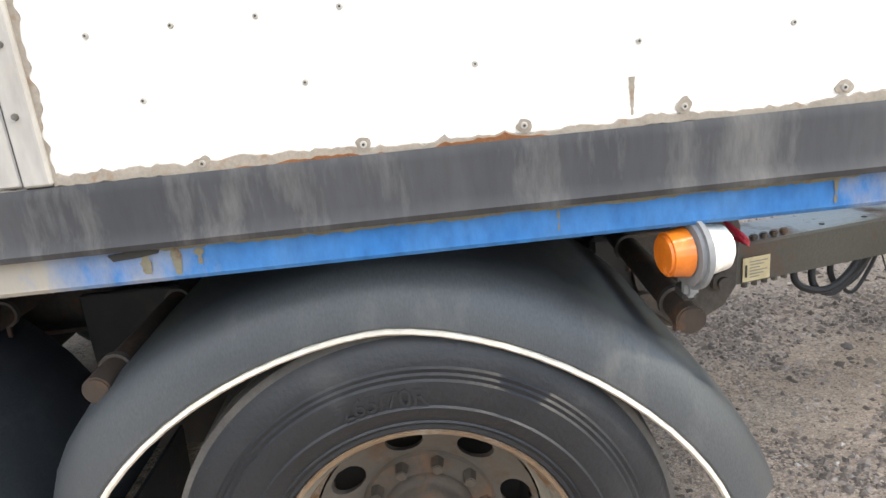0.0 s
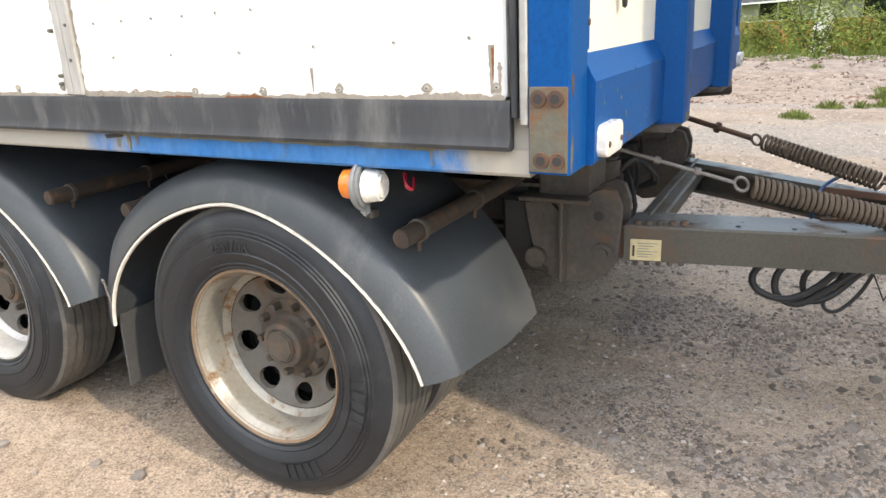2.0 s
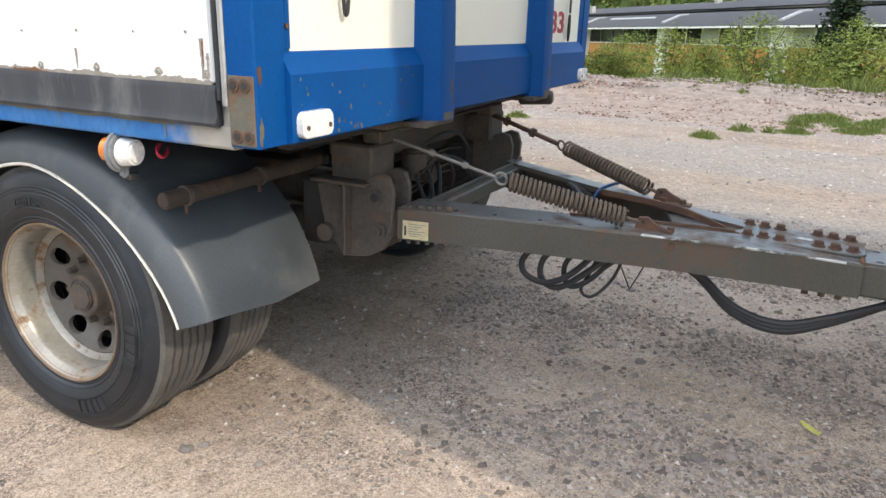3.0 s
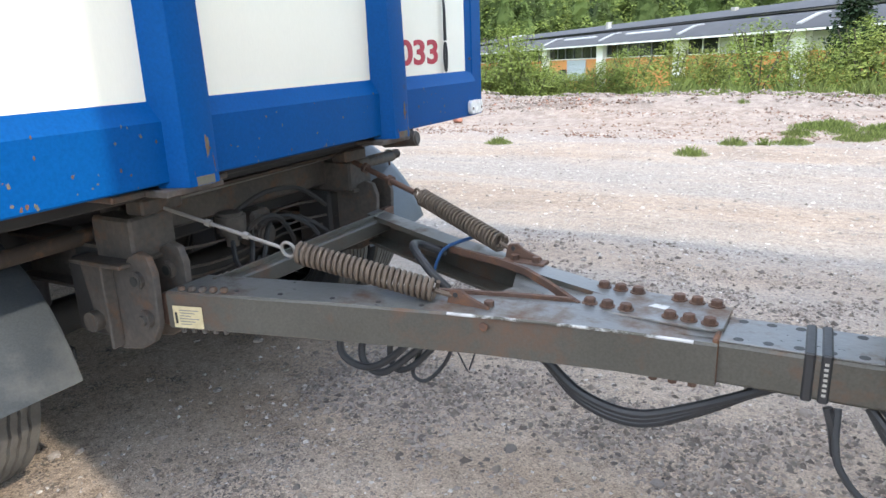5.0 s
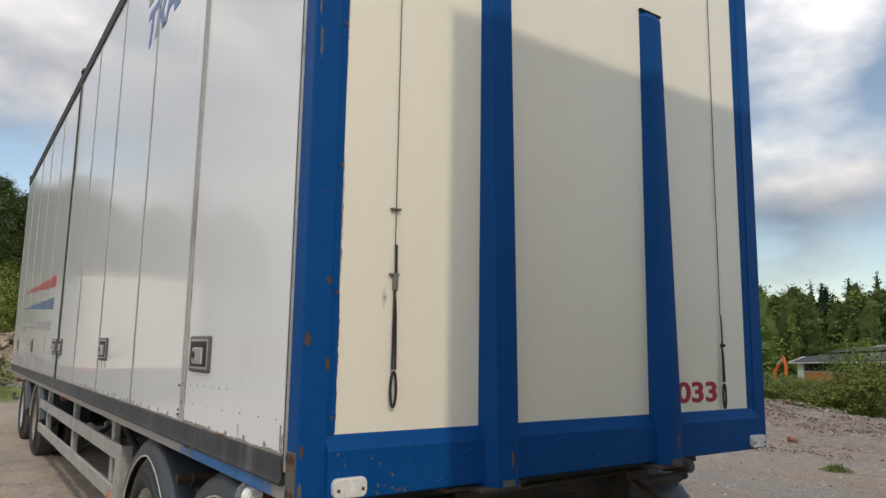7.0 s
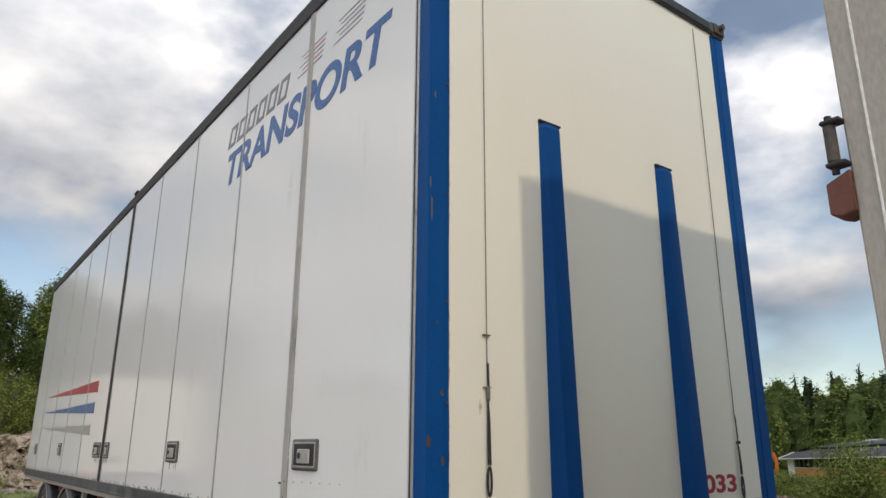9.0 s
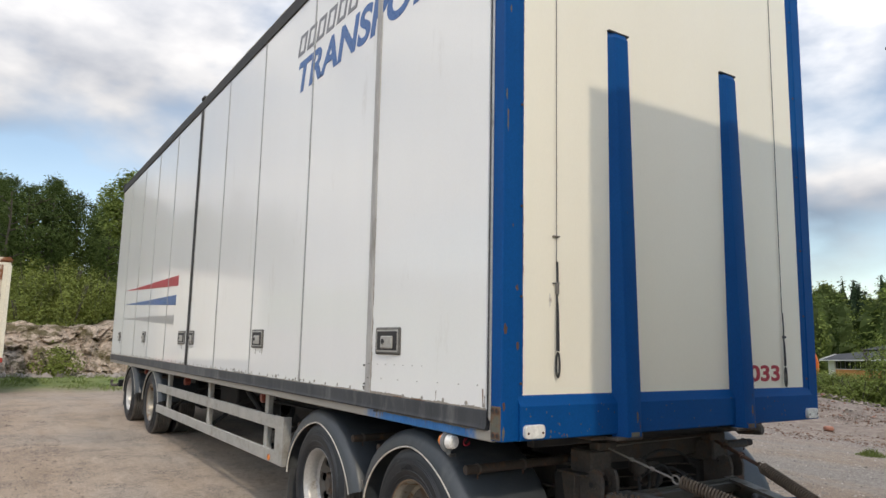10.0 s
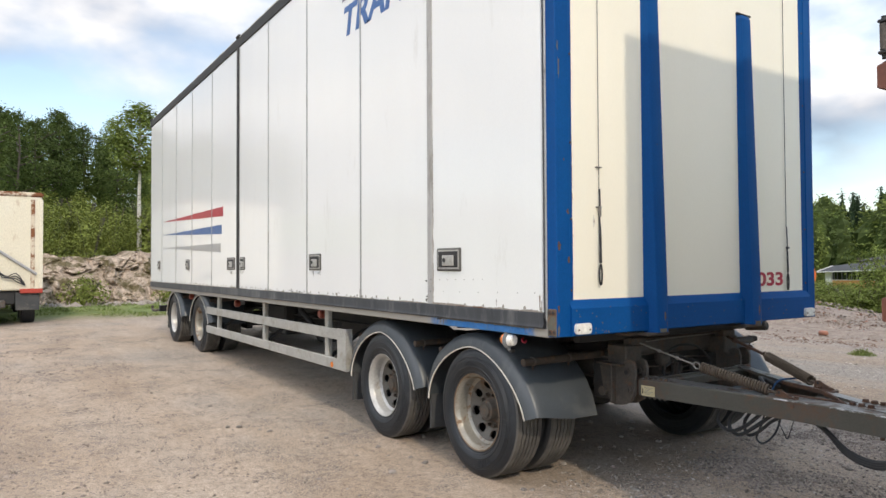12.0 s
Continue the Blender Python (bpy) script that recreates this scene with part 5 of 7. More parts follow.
GUARD, TRIM = guard_mesh()
flip_guard = GUARD[0].copy(), TRIM[0].copy()
for me in flip_guard:
    me.transform(Matrix.Diagonal((1, -1, 1, 1)))
    me.flip_normals()
for x, z, _ in WHEELS:
    dz = z - (AZ - 0.005)
    for s in (0, 1):
        at = lambda mid: Vector((x + GUARD_X + mid.x, (2 * MID - GUARD_Y - mid.y) if s else GUARD_Y + mid.y, mid.z + dz))
        g = put("mudguard", flip_guard[0] if s else GUARD[0], at(GUARD[1]), trailer, "dark grey plastic mudguard with white edge trim")
        put("edge_trim", flip_guard[1] if s else TRIM[0], at(TRIM[1]), g, "worn white edge trim")
        y0, y1 = (1.222, 1.70)
        rows = []
        for k in range(6):
            zz = 0.43 - 0.245 * k / 5
            rows.append([(x - 0.578 + 0.012 * math.sin(2.2 * (y - y0)) - 0.012 * k / 5, (2 * MID - y) if s else y, zz + dz) for y in np.linspace(y0, y1, 7)])
        part("mudflap", strip(rows, thick=0.008), M["flap"], g, "dusty black rubber flap")
        for yy in (1.30, 1.56):
            part("flap_rivet", cyl((x + 0.498, (2 * MID - yy) if s else yy, 0.565 + dz), (x + 0.512, (2 * MID - yy) if s else yy, 0.575 + dz), 0.007, n=8), M["rust"], g)
        # cross pipes that carry the guard
        for dx, dzp in ((0.442, 0.770), (-0.478, 0.758)):
            p0, p1 = (x + dx, 1.241, dzp + dz), (x + dx + 0.02, 1.95, dzp + 0.01 + dz)
            if s:
                p0, p1 = [(p[0], 2 * MID - p[1], p[2]) for p in (p0, p1)]
            pipe = part("guard_pipe", cyl(p0, p1, 0.0235, n=18, bevel=0.003), M["pipe"], trailer, "rusty brown pipe bracket")
            sg = -1 if s else 1
            for off in (0.07, 0.36):
                c = Vector(p0) + (Vector(p1) - Vector(p0)).normalized() * off
                part("clamp", cyl(c, c + Vector((0, 0.012 * sg, 0)), 0.029, n=16), M["grime"], pipe)
                part("clamp_bolt", cyl(c + Vector((0.0, 0.006 * sg, -0.028)), c + Vector((0, 0.006 * sg, -0.05)), 0.005, n=6), M["rust"], pipe)

# chassis
for y in (1.93, 2 * MID - 1.93):
    web = [(y - 0.06, 0.94), (y + 0.06, 0.94), (y + 0.06, 0.925), (y + 0.008, 0.925), (y + 0.008, 0.745), (y + 0.06, 0.745), (y + 0.06, 0.73), (y - 0.06, 0.73), (y - 0.06, 0.745), (y - 0.008, 0.745), (y - 0.008, 0.925), (y - 0.06, 0.925)]
    part("frame_rail", prism(web, REAR + 0.1, -1.9, "x"), M["black"], trailer, "dark steel frame rail")
    part("dolly_rail", prism([(a, 0.62 + (b - 0.73) * 0.7) for a, b in web], -1.75, 0.62, "x"), M["grime"], trailer, "grimy dolly side rail")
for x in np.arange(REAR + 0.5, 0.7, 0.62):
    part("cross_bearer", box((x - 0.025, SIDE + 0.34, FLOOR - 0.07), (x + 0.025, FAR - 0.34, FLOOR + 0.02), 0.004), M["black"], trailer)
ring = lathe([(0.50, 0.0), (0.56, 0.0), (0.56, 0.09), (0.50, 0.09)], 48, closed=True)
bmesh.ops.rotate(ring, verts=ring.verts, matrix=Matrix.Rotation(radians(90), 3, "X"))
bmesh.ops.translate(ring, verts=ring.verts, vec=(-0.55, MID, 0.87))
part("turntable", ring, M["grime"], trailer, "greasy turntable ring")
for x in (-1.15, 0.0, 0.46):
    part("dolly_crossbeam", box((x - 0.06, 1.9, 0.70), (x + 0.06, 2 * MID - 1.9, 0.80), 0.008), M["black"], trailer)
part("front_beam", box((0.50, 1.93, 0.76), (0.60, 2 * MID - 1.93, 0.865), 0.01), M["grime"], trailer, "dark cross beam under the front edge")
part("brake_line", tube([(0.62, 1.98, 0.85), (0.63, 2.3, 0.862), (0.63, 2.75, 0.868), (0.62, 2.95, 0.87)], 0.006, 6), M["rod"], trailer)
part("deck_plate", box((0.45, 1.75, 0.93), (0.80, 3.1, 0.952), 0.004), M["black"], trailer)
part("mount_plate", box((0.76, 1.72, 0.935), (0.86, 2.10, 0.953), 0.004), M["grime"], trailer)
# air valve cluster and hoses behind the drawbar
valve = part("brake_valve", cyl((0.55, 2.45, 0.66), (0.66, 2.45, 0.66), 0.045, n=18, bevel=0.008), M["grime"], trailer, "grimy brake valve with hoses")
part("valve_body", box((0.56, 2.40, 0.68), (0.64, 2.50, 0.75), 0.012), M["grime"], valve)
for k, (ya, yb) in enumerate(((2.42, 2.62), (2.46, 2.70), (2.50, 2.30), (2.40, 2.25))):
    part("valve_hose", tube([(0.63, ya, 0.70), (0.70, (ya + yb) / 2, 0.72 - 0.02 * k), (0.74, yb, 0.63 - 0.03 * k), (0.60, yb + 0.03, 0.56)], 0.009, 7), M["black"], valve)

chamber = part("brake_chamber", cyl((0.64, 2.30, 0.70), (0.64, 2.30, 0.775), 0.048, 0.052, 20, bevel=0.01), M["grime"], trailer, "grimy brake chamber with looped hoses")
part("chamber_neck", cyl((0.64, 2.30, 0.66), (0.64, 2.30, 0.70), 0.022, n=12), M["grime"], chamber)
for k, pts in enumerate((((0.66, 2.31, 0.68), (0.70, 2.37, 0.74), (0.71, 2.45, 0.73), (0.70, 2.53, 0.64), (0.66, 2.58, 0.56)), ((0.66, 2.28, 0.68), (0.71, 2.24, 0.62), (0.70, 2.30, 0.58), (0.67, 2.38, 0.60)), ((0.64, 2.33, 0.77), (0.69, 2.42, 0.82), (0.69, 2.60, 0.80), (0.66, 2.78, 0.70)))):
    part("chamber_hose", tube(pts, 0.0085, 7, smooth=4), M["black"], chamber)
part("pull_rod", tube([(0.70, 2.02, 0.885), (0.71, 2.4, 0.888), (0.71, 2.85, 0.893), (0.70, 3.0, 0.90)], 0.006, 6), M["pipe"], trailer, "thin rusty pull rod")
for x, z in ((0.60, 0.70), (0.615, 0.64), (0.59, 0.60)):
    part("brake_pipe", tube([(x, 2.05, z), (x + 0.01, 2.3, z - 0.02), (x, 2.6, z + 0.02), (x - 0.01, 2.85, z)], 0.005, 5), M["grime"], trailer)

# Dark plates added to black out the sunlit view between the axles.
for s in (0, 1):
    f = (lambda bm: mirror_y(bm)) if s else (lambda bm: bm)
    part("spring_hanger", f(prism([(-0.74, 0.74), (-0.74, 0.46), (-0.68, 0.33), (-0.50, 0.33), (-0.44, 0.46), (-0.44, 0.74)], 1.78, 1.80, "y", 0.004)), M["black"], trailer, "dark plate added to fill the shade between the axles")

# side guard rail between the wheel groups
rail = part("side_guard", box((-6.60, 1.198, 0.69), (-1.93, 1.225, 0.79), 0.005), M["galv"], trailer, "dirty galvanised side guard rails")
part("lower_rail", box((-6.60, 1.198, 0.42), (-1.93, 1.225, 0.52), 0.005), M["galv"], rail)
part("end_plate", box((-2.10, 1.193, 0.425), (-1.92, 1.198, 0.80), 0.002), M["galv"], rail)
part("end_plate_flange", box((-1.925, 1.194, 0.425), (-1.92, 1.26, 0.80), 0.001), M["galv"], rail)
part("reflector", cyl((-2.22, 1.191, 0.455), (-2.22, 1.199, 0.455), 0.025, n=18), M["amber"], rail, "amber side reflector")
for x in (-2.42, -4.20, -6.1):
    part("guard_post", box((x - 0.04, 1.228, 0.42), (x + 0.04, 1.275, 0.96), 0.006), M["galv"], rail)
    part("guard_stay", tube([(x, 1.28, 0.5), (x, 1.6, 0.72), (x, 1.9, 0.80)], 0.02, 8, smooth=2), M["black"], rail)
for x, z in ((-2.69, 0.892), (-5.47, 0.877), (-7.9, 0.89)):
    lamp = part("side_lamp", cyl((x, 1.27, z), (x, 1.34, z), 0.045, n=20, bevel=0.01), M["redlens"], trailer, "faded red round side lamp")
    part("lamp_stalk", box((x - 0.02, 1.33, z - 0.02), (x + 0.02, 1.40, 0.96), 0.004), M["greyp"], lamp)
part("tool_box", box((-5.6, 1.75, 0.48), (-4.9, 2.3, 0.86), 0.02), M["black"], trailer, "dark storage box under the frame")
part("air_tank", cyl((-3.9, 2.2, 0.68), (-3.1, 2.2, 0.68), 0.14, n=24, bevel=0.04), M["black"], trailer)
part("frame_brace", tube([(-3.75, 1.5, 0.88), (-3.25, 1.6, 0.55)], 0.03, 8, smooth=1), M["black"], trailer)
part("rear_bumper", box((REAR - 0.05, 1.3, 0.52), (REAR + 0.05, FAR - 0.15, 0.64), 0.01), M["black"], trailer)
part("bumper_hanger", box((REAR - 0.02, 1.75, 0.6), (REAR + 0.05, 1.85, 0.97), 0.01), M["black"], trailer)
part("bumper_hanger", box((REAR - 0.02, 3.0, 0.6), (REAR + 0.05, 3.1, 0.97), 0.01), M["black"], trailer)
part("rear_hook", tube([(REAR - 0.02, 1.3, 0.55), (REAR - 0.25, 1.25, 0.53), (REAR - 0.34, 1.24, 0.56), (REAR - 0.33, 1.24, 0.62)], 0.025, 8), M["grime"], trailer)

# the two-sided corner lamp on the front mudguard
lamp = part("corner_lamp", cyl((0.418, 1.155, 0.912), (0.436, 1.158, 0.912), 0.052, n=28, bevel=0.006), M["greyp"], trailer, "round corner lamp, amber behind and white ahead, on grey rubber")
part("amber_lens", cyl((0.386, 1.150, 0.914), (0.420, 1.155, 0.914), 0.030, 0.036, 24, bevel=0.004), M["amber"], lamp, "bright amber lens")
part("white_lens", cyl((0.434, 1.158, 0.912), (0.478, 1.165, 0.912), 0.038, 0.031, 24, bevel=0.006), M["lens"], lamp, "milky white lens")
part("lamp_arm", box((0.418, 1.15, 0.845), (0.438, 1.172, 0.875), 0.006, seg=2), M["greyp"], lamp)
part("lamp_foot", box((0.42, 1.165, 0.835), (0.44, 1.20, 0.855), 0.004), M["black"], lamp)
for k, m in ((0, "redprint"), (1, "redprint")):
    part("loose_wire", tube([(0.50, 1.21 + 0.01 * k, 0.93), (0.515, 1.19, 0.915 - 0.006 * k), (0.525, 1.20, 0.90), (0.512, 1.23, 0.905 + 0.012 * k)], 0.003, 5), M[m], trailer, "loose red wire end")


# ---- drawbar ----
def beam(points, w, h, mats, name, label):
    """A box beam along points (x, y, z of its outer top edge), w wide towards +y (or -y if negative)."""
    rows = [[(x, y, z - h), (x, y, z - 0.006), (x, y + 0.006 * math.copysign(1, w), z), (x, y + w, z), (x, y + w, z - h)] for x, y, z in points]
    bm = strip([r + [r[0]] for r in rows])
    bmesh.ops.remove_doubles(bm, verts=bm.verts, dist=1e-5)
    ends = [[v for v in bm.verts if abs(v.co.x - points[i][0]) < 1e-6] for i in (0, -1)]
    for e in ends:
        bmesh.ops.contextual_create(bm, geom=e)
    bmesh.ops.recalc_face_normals(bm, faces=bm.faces)
    me, mid = finish(bm, name, mats[0], 30)
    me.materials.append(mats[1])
    # Faces turned up take the paler tone for sky sheen and wear.
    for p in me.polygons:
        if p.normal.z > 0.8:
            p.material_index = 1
    return put(name, me, mid, trailer, label)


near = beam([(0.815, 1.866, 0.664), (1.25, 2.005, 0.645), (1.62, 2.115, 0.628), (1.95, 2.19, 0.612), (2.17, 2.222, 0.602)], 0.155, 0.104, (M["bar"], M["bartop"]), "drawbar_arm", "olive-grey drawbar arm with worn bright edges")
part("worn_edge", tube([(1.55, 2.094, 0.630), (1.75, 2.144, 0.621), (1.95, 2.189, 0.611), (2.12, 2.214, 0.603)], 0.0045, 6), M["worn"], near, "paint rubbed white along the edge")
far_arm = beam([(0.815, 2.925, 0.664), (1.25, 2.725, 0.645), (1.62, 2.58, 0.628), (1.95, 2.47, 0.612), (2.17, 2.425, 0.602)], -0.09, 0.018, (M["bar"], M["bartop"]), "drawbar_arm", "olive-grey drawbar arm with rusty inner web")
part("arm_web", strip([[(0.815, 2.915, 0.65), (0.815, 2.915, 0.555)], [(1.25, 2.715, 0.63), (1.25, 2.715, 0.535)], [(1.62, 2.57, 0.615), (1.62, 2.57, 0.52)], [(2.1, 2.43, 0.59), (2.1, 2.43, 0.50)]], thick=0.012), M["bar"], far_arm)
part("arm_foot", strip([[(0.815, 2.915, 0.556), (0.815, 2.835, 0.556)], [(1.25, 2.715, 0.536), (1.25, 2.64, 0.536)], [(1.62, 2.57, 0.52), (1.62, 2.49, 0.52)]], thick=0.01), M["bar"], far_arm)
for pts in ([(1.30, 2.175, 0.648), (1.5, 2.235, 0.642), (1.68, 2.295, 0.634), (1.80, 2.34, 0.624)], [(1.30, 2.615, 0.642), (1.52, 2.518, 0.648), (1.62, 2.465, 0.648), (1.72, 2.395, 0.638), (1.82, 2.33, 0.618)]):
    rows = [[(x, y, z - 0.02), (x, y, z + 0.001)] for x, y, z in pts]
    part("arm_flange", strip(rows, thick=0.012), M["rust"], near, "rusty upstanding flange")
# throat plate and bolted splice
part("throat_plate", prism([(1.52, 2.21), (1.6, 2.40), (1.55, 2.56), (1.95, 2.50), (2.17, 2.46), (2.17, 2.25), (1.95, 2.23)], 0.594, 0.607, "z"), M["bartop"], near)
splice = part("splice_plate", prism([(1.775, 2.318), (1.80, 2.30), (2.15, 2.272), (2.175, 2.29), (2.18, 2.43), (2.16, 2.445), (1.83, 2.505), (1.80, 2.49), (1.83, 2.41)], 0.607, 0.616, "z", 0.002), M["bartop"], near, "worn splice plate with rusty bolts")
for dx in (0.0, 0.047, 0.095, 0.205, 0.25, 0.298):
    for y0, dy in ((2.336, -0.09), (2.475, -0.13)):
        x = 1.843 + dx
        y = y0 + dy * dx
        b = part("bolt", cyl((x, y, 0.615), (x, y, 0.632), 0.0155, n=6, bevel=0.002), M["rust"], splice)
        part("washer", cyl((x, y, 0.615), (x, y, 0.6185), 0.0205, n=16), M["rust"], splice)
part("paint_mark", prism([(1.985, 2.37), (2.03, 2.36), (2.035, 2.385), (2.0, 2.392)], 0.6162, 0.6172, "z"), M["worn"], splice)
# the single bar ahead
bar = part("drawbar", box((2.16, 2.235, 0.50), (3.35, 2.405, 0.602), 0.008), M["bar"], trailer, "single grey drawbar with empty bolt holes")
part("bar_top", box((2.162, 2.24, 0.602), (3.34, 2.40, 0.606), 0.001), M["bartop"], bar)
part("weld_collar", box((2.158, 2.228, 0.495), (2.172, 2.412, 0.611), 0.004), M["rust"], bar)
for k in range(16):
    for y in (2.262, 2.378):
        part("bolt_hole", cyl((2.21 + 0.062 * k, y, 0.6035), (2.21 + 0.062 * k, y, 0.6064), 0.0115, n=12), M["ink"], bar)
for k in range(3):
    part("bolt", cyl((2.03 + 0.045 * k, 2.24, 0.50), (2.03 + 0.045 * k, 2.24, 0.482), 0.011, n=6), M["rust"], near)
part("bolt", cyl((1.64, 2.119, 0.60), (1.64, 2.112, 0.60), 0.012, n=6), M["rust"], near)
for x in (0.98, 1.1, 1.24, 1.36, 1.47):
    part("bolt_hole", cyl((x, 1.96 + 0.3 * (x - 0.98), 0.650 - 0.045 * (x - 0.98)), (x, 1.96 + 0.3 * (x - 0.98), 0.6585 - 0.045 * (x - 0.98)), 0.007, n=10), M["ink"], near)
for k in range(5):
    x = 0.845 + 0.03 * k
    part("bolt", cyl((x, 1.895 + 0.3 * 0.03 * k, 0.66), (x, 1.895 + 0.3 * 0.03 * k, 0.674), 0.011, n=10, bevel=0.003), M["grime"], near)
    part("bolt", cyl((x, 1.885 + 0.3 * 0.03 * k, 0.562), (x, 1.885 + 0.3 * 0.03 * k, 0.545), 0.008, n=8), M["grime"], near)
# maker's plate, with plain bars
d = Vector((0.435, 0.139, -0.019)).normalized()
o = Vector((0.832, 1.8690, 0.626))
n_out = Vector((0.304, -0.952, 0)).normalized() * 0.0025


def plate_quad(u0, u1, v0, v1, lift, name, m, parent, label=""):
    pts = [o + d * u + Vector((0, 0, v)) + n_out * lift for u, v in ((u0, v0), (u1, v0), (u1, v1), (u0, v1))]
    return part(name, strip([[pts[0], pts[1]], [pts[3], pts[2]]], thick=0.001), m, parent, label)


label_plate = plate_quad(0.0, 0.085, -0.062, 0.0, 1.0, "maker_plate", M["paper"], near, "yellowed maker's plate with unreadable print")
plate_quad(0.006, 0.012, -0.05, -0.018, 1.8, "print_bar", M["ink"], near)
for k in range(6):
    plate_quad(0.02, 0.075 - 0.012 * (k % 3), -0.012 - 0.008 * k, -0.010 - 0.008 * k, 1.8, "print_bar", M["greyprint"], near)
# hinge ears at the dolly, near and far
for s in (0, 1):
    f = (lambda bm: mirror_y(bm)) if s else (lambda bm: bm)
    ear = [(0.60, 0.50), (0.64, 0.478), (0.72, 0.49), (0.775, 0.52), (0.805, 0.57), (0.812, 0.72), (0.795, 0.765), (0.76, 0.775), (0.725, 0.76), (0.70, 0.735), (0.60, 0.735)]
    for y in (1.838, 1.945):
        e = part("hinge_ear", f(prism(ear, y, y + 0.022, "y", 0.003)), M["grime"], trailer, "grimy brown drawbar hinge plate")
        for x, z, r in ((0.752, 0.697, 0.026), (0.765, 0.588, 0.028)):
            part("hinge_bolt", f(cyl((x, y - 0.016, z), (x, y + 0.004, z), r, r * 0.92, 18, bevel=0.003)), M["grime"], e)
            part("bolt_end", f(cyl((x, y - (0.0175 if z > 0.65 else 0.026), z), (x, y - 0.014, z), r * 0.55, n=12)), M["ink" if z > 0.65 else "grime"], e)
    part("stiffener", f(box((0.642, 1.800, 0.492), (0.654, 1.838, 0.735), 0.003)), M["grime"], trailer, "upright stiffener plate on the hinge")
    part("gusset", f(prism([(0.53, 0.72), (0.60, 0.735), (0.64, 0.70), (0.64, 0.49), (0.56, 0.56)], 1.825, 1.838, "y", 0.002)), M["grime"], trailer)
    box_ = part("hinge_box", f(box((0.56, 1.86, 0.735), (0.72, 2.01, 0.855), 0.008)), M["grime"], trailer, "dark bracket box over the hinge")
    part("box_flange", f(box((0.52, 1.80, 0.73), (0.73, 2.0, 0.742), 0.003)), M["grime"], box_)
    part("box_cover", f(box((0.66, 1.90, 0.855), (0.73, 2.04, 0.90), 0.006)), M["grime"], box_)
    part("hanger", f(box((0.45, 1.84, 0.50), (0.62, 2.02, 0.73), 0.012)), M["black"], trailer)
    part("pivot_pin", f(cyl((0.57, 1.80, 0.56), (0.57, 1.86, 0.56), 0.03, n=16)), M["grime"], trailer)
    part("arm_lug", f(prism([(0.775, 0.56), (0.83, 0.565), (0.83, 0.662), (0.79, 0.655), (0.775, 0.63)], 1.872, 1.94, "y", 0.004)), M["rust"], trailer, "rusty arm lug")
# cross member of the A frame
cross = part("frame_crossbar", box((0.815, 1.98, 0.595), (0.89, 2.92, 0.65), 0.006), M["bar"], trailer, "grey cross bar between the drawbar arms")
part("crossbar_lip", box((0.85, 2.0, 0.65), (0.86, 2.90, 0.666), 0.002), M["bar"], cross)


def coil_spring(top, low, rod_end, m_rod, rod_r):
    top, low = Vector(top), Vector(low)
    ax = (low - top).normalized()
    a = top + ax * 0.018
    b = low - ax * 0.03
    side = ax.orthogonal().normalized()
    side2 = ax.cross(side)
    turns, pts = 25, []
    for k in range(turns * 10 + 1):
        t = k / (turns * 10)
        q = 2 * math.pi * turns * t
        pts.append(a.lerp(b, t) + 0.027 * (math.cos(q) * side + math.sin(q) * side2))
    sp = part("tension_spring", tube(pts, 0.0062, 6, smooth=1), M["coil"], trailer, "rusty steel tension spring", soft=60)
    up = Vector((0, 0, 1))
    hook = [top - ax * 0.012 + 0.019 * (math.cos(q) * ax + math.sin(q) * up) for q in np.linspace(0, 2 * math.pi, 13)[:-1]]
    part("spring_hook", tube(hook, 0.005, 6, closed=True), M["rod"] if rod_r < 0.008 else M["coil"], sp)
    part("spring_hook", tube([b, b + ax * 0.03, low + ax * 0.015], 0.007, 6), M["coil"], sp)
    r = Vector(rod_end)
    end = top - ax * 0.03
    rod = part("tie_rod", cyl(end, r, rod_r, n=10), m_rod, trailer, "adjusting tie rod of the spring")
    for t in (0.30, 0.62):
        c = end.lerp(r, t)
        dd = (r - end).normalized() * 0.008
        part("rod_nut", cyl(c - dd, c + dd, rod_r * 2.0, n=6), m_rod, rod)
    foot = low + ax * 0.02
    return sp, foot


sp1, foot1 = coil_spring((1.105, 2.056, 0.757), (1.515, 2.16, 0.655), (0.745, 1.96, 0.868), M["rod"], 0.0055)
sp2, foot2 = coil_spring((1.084, 2.786, 0.762), (1.50, 2.60, 0.662), (0.63, 2.93, 0.872), M["rust"], 0.0105)
for foot, sgn in ((foot1, 1), (foot2, -1)):
    x, y, z = foot
    lug = part("spring_anchor", prism([(x - 0.02, z - 0.025), (x + 0.10, z - 0.03), (x + 0.10, z - 0.018), (x + 0.045, z + 0.004), (x + 0.02, z + 0.022), (x - 0.008, z + 0.018)], y - 0.006, y + 0.006, "y", 0.002), M["rust"], trailer, "rusty spring anchor lug")
    part("anchor_foot", box((x - 0.02, y - 0.012 if sgn > 0 else y - 0.045, z - 0.036), (x + 0.12, y + 0.045 if sgn > 0 else y + 0.012, z - 0.024), 0.003), M["rust"], lug)
    part("anchor_eye", cyl((x + 0.008, y - 0.008, z + 0.006), (x + 0.008, y + 0.008, z + 0.006), 0.007, n=10), M["ink"], lug)
    for dx in (0.02, 0.09):
        part("bolt", cyl((x + dx, y + 0.022 * sgn, z - 0.026), (x + dx, y + 0.022 * sgn, z - 0.008), 0.013, n=6), M["rust"], lug)
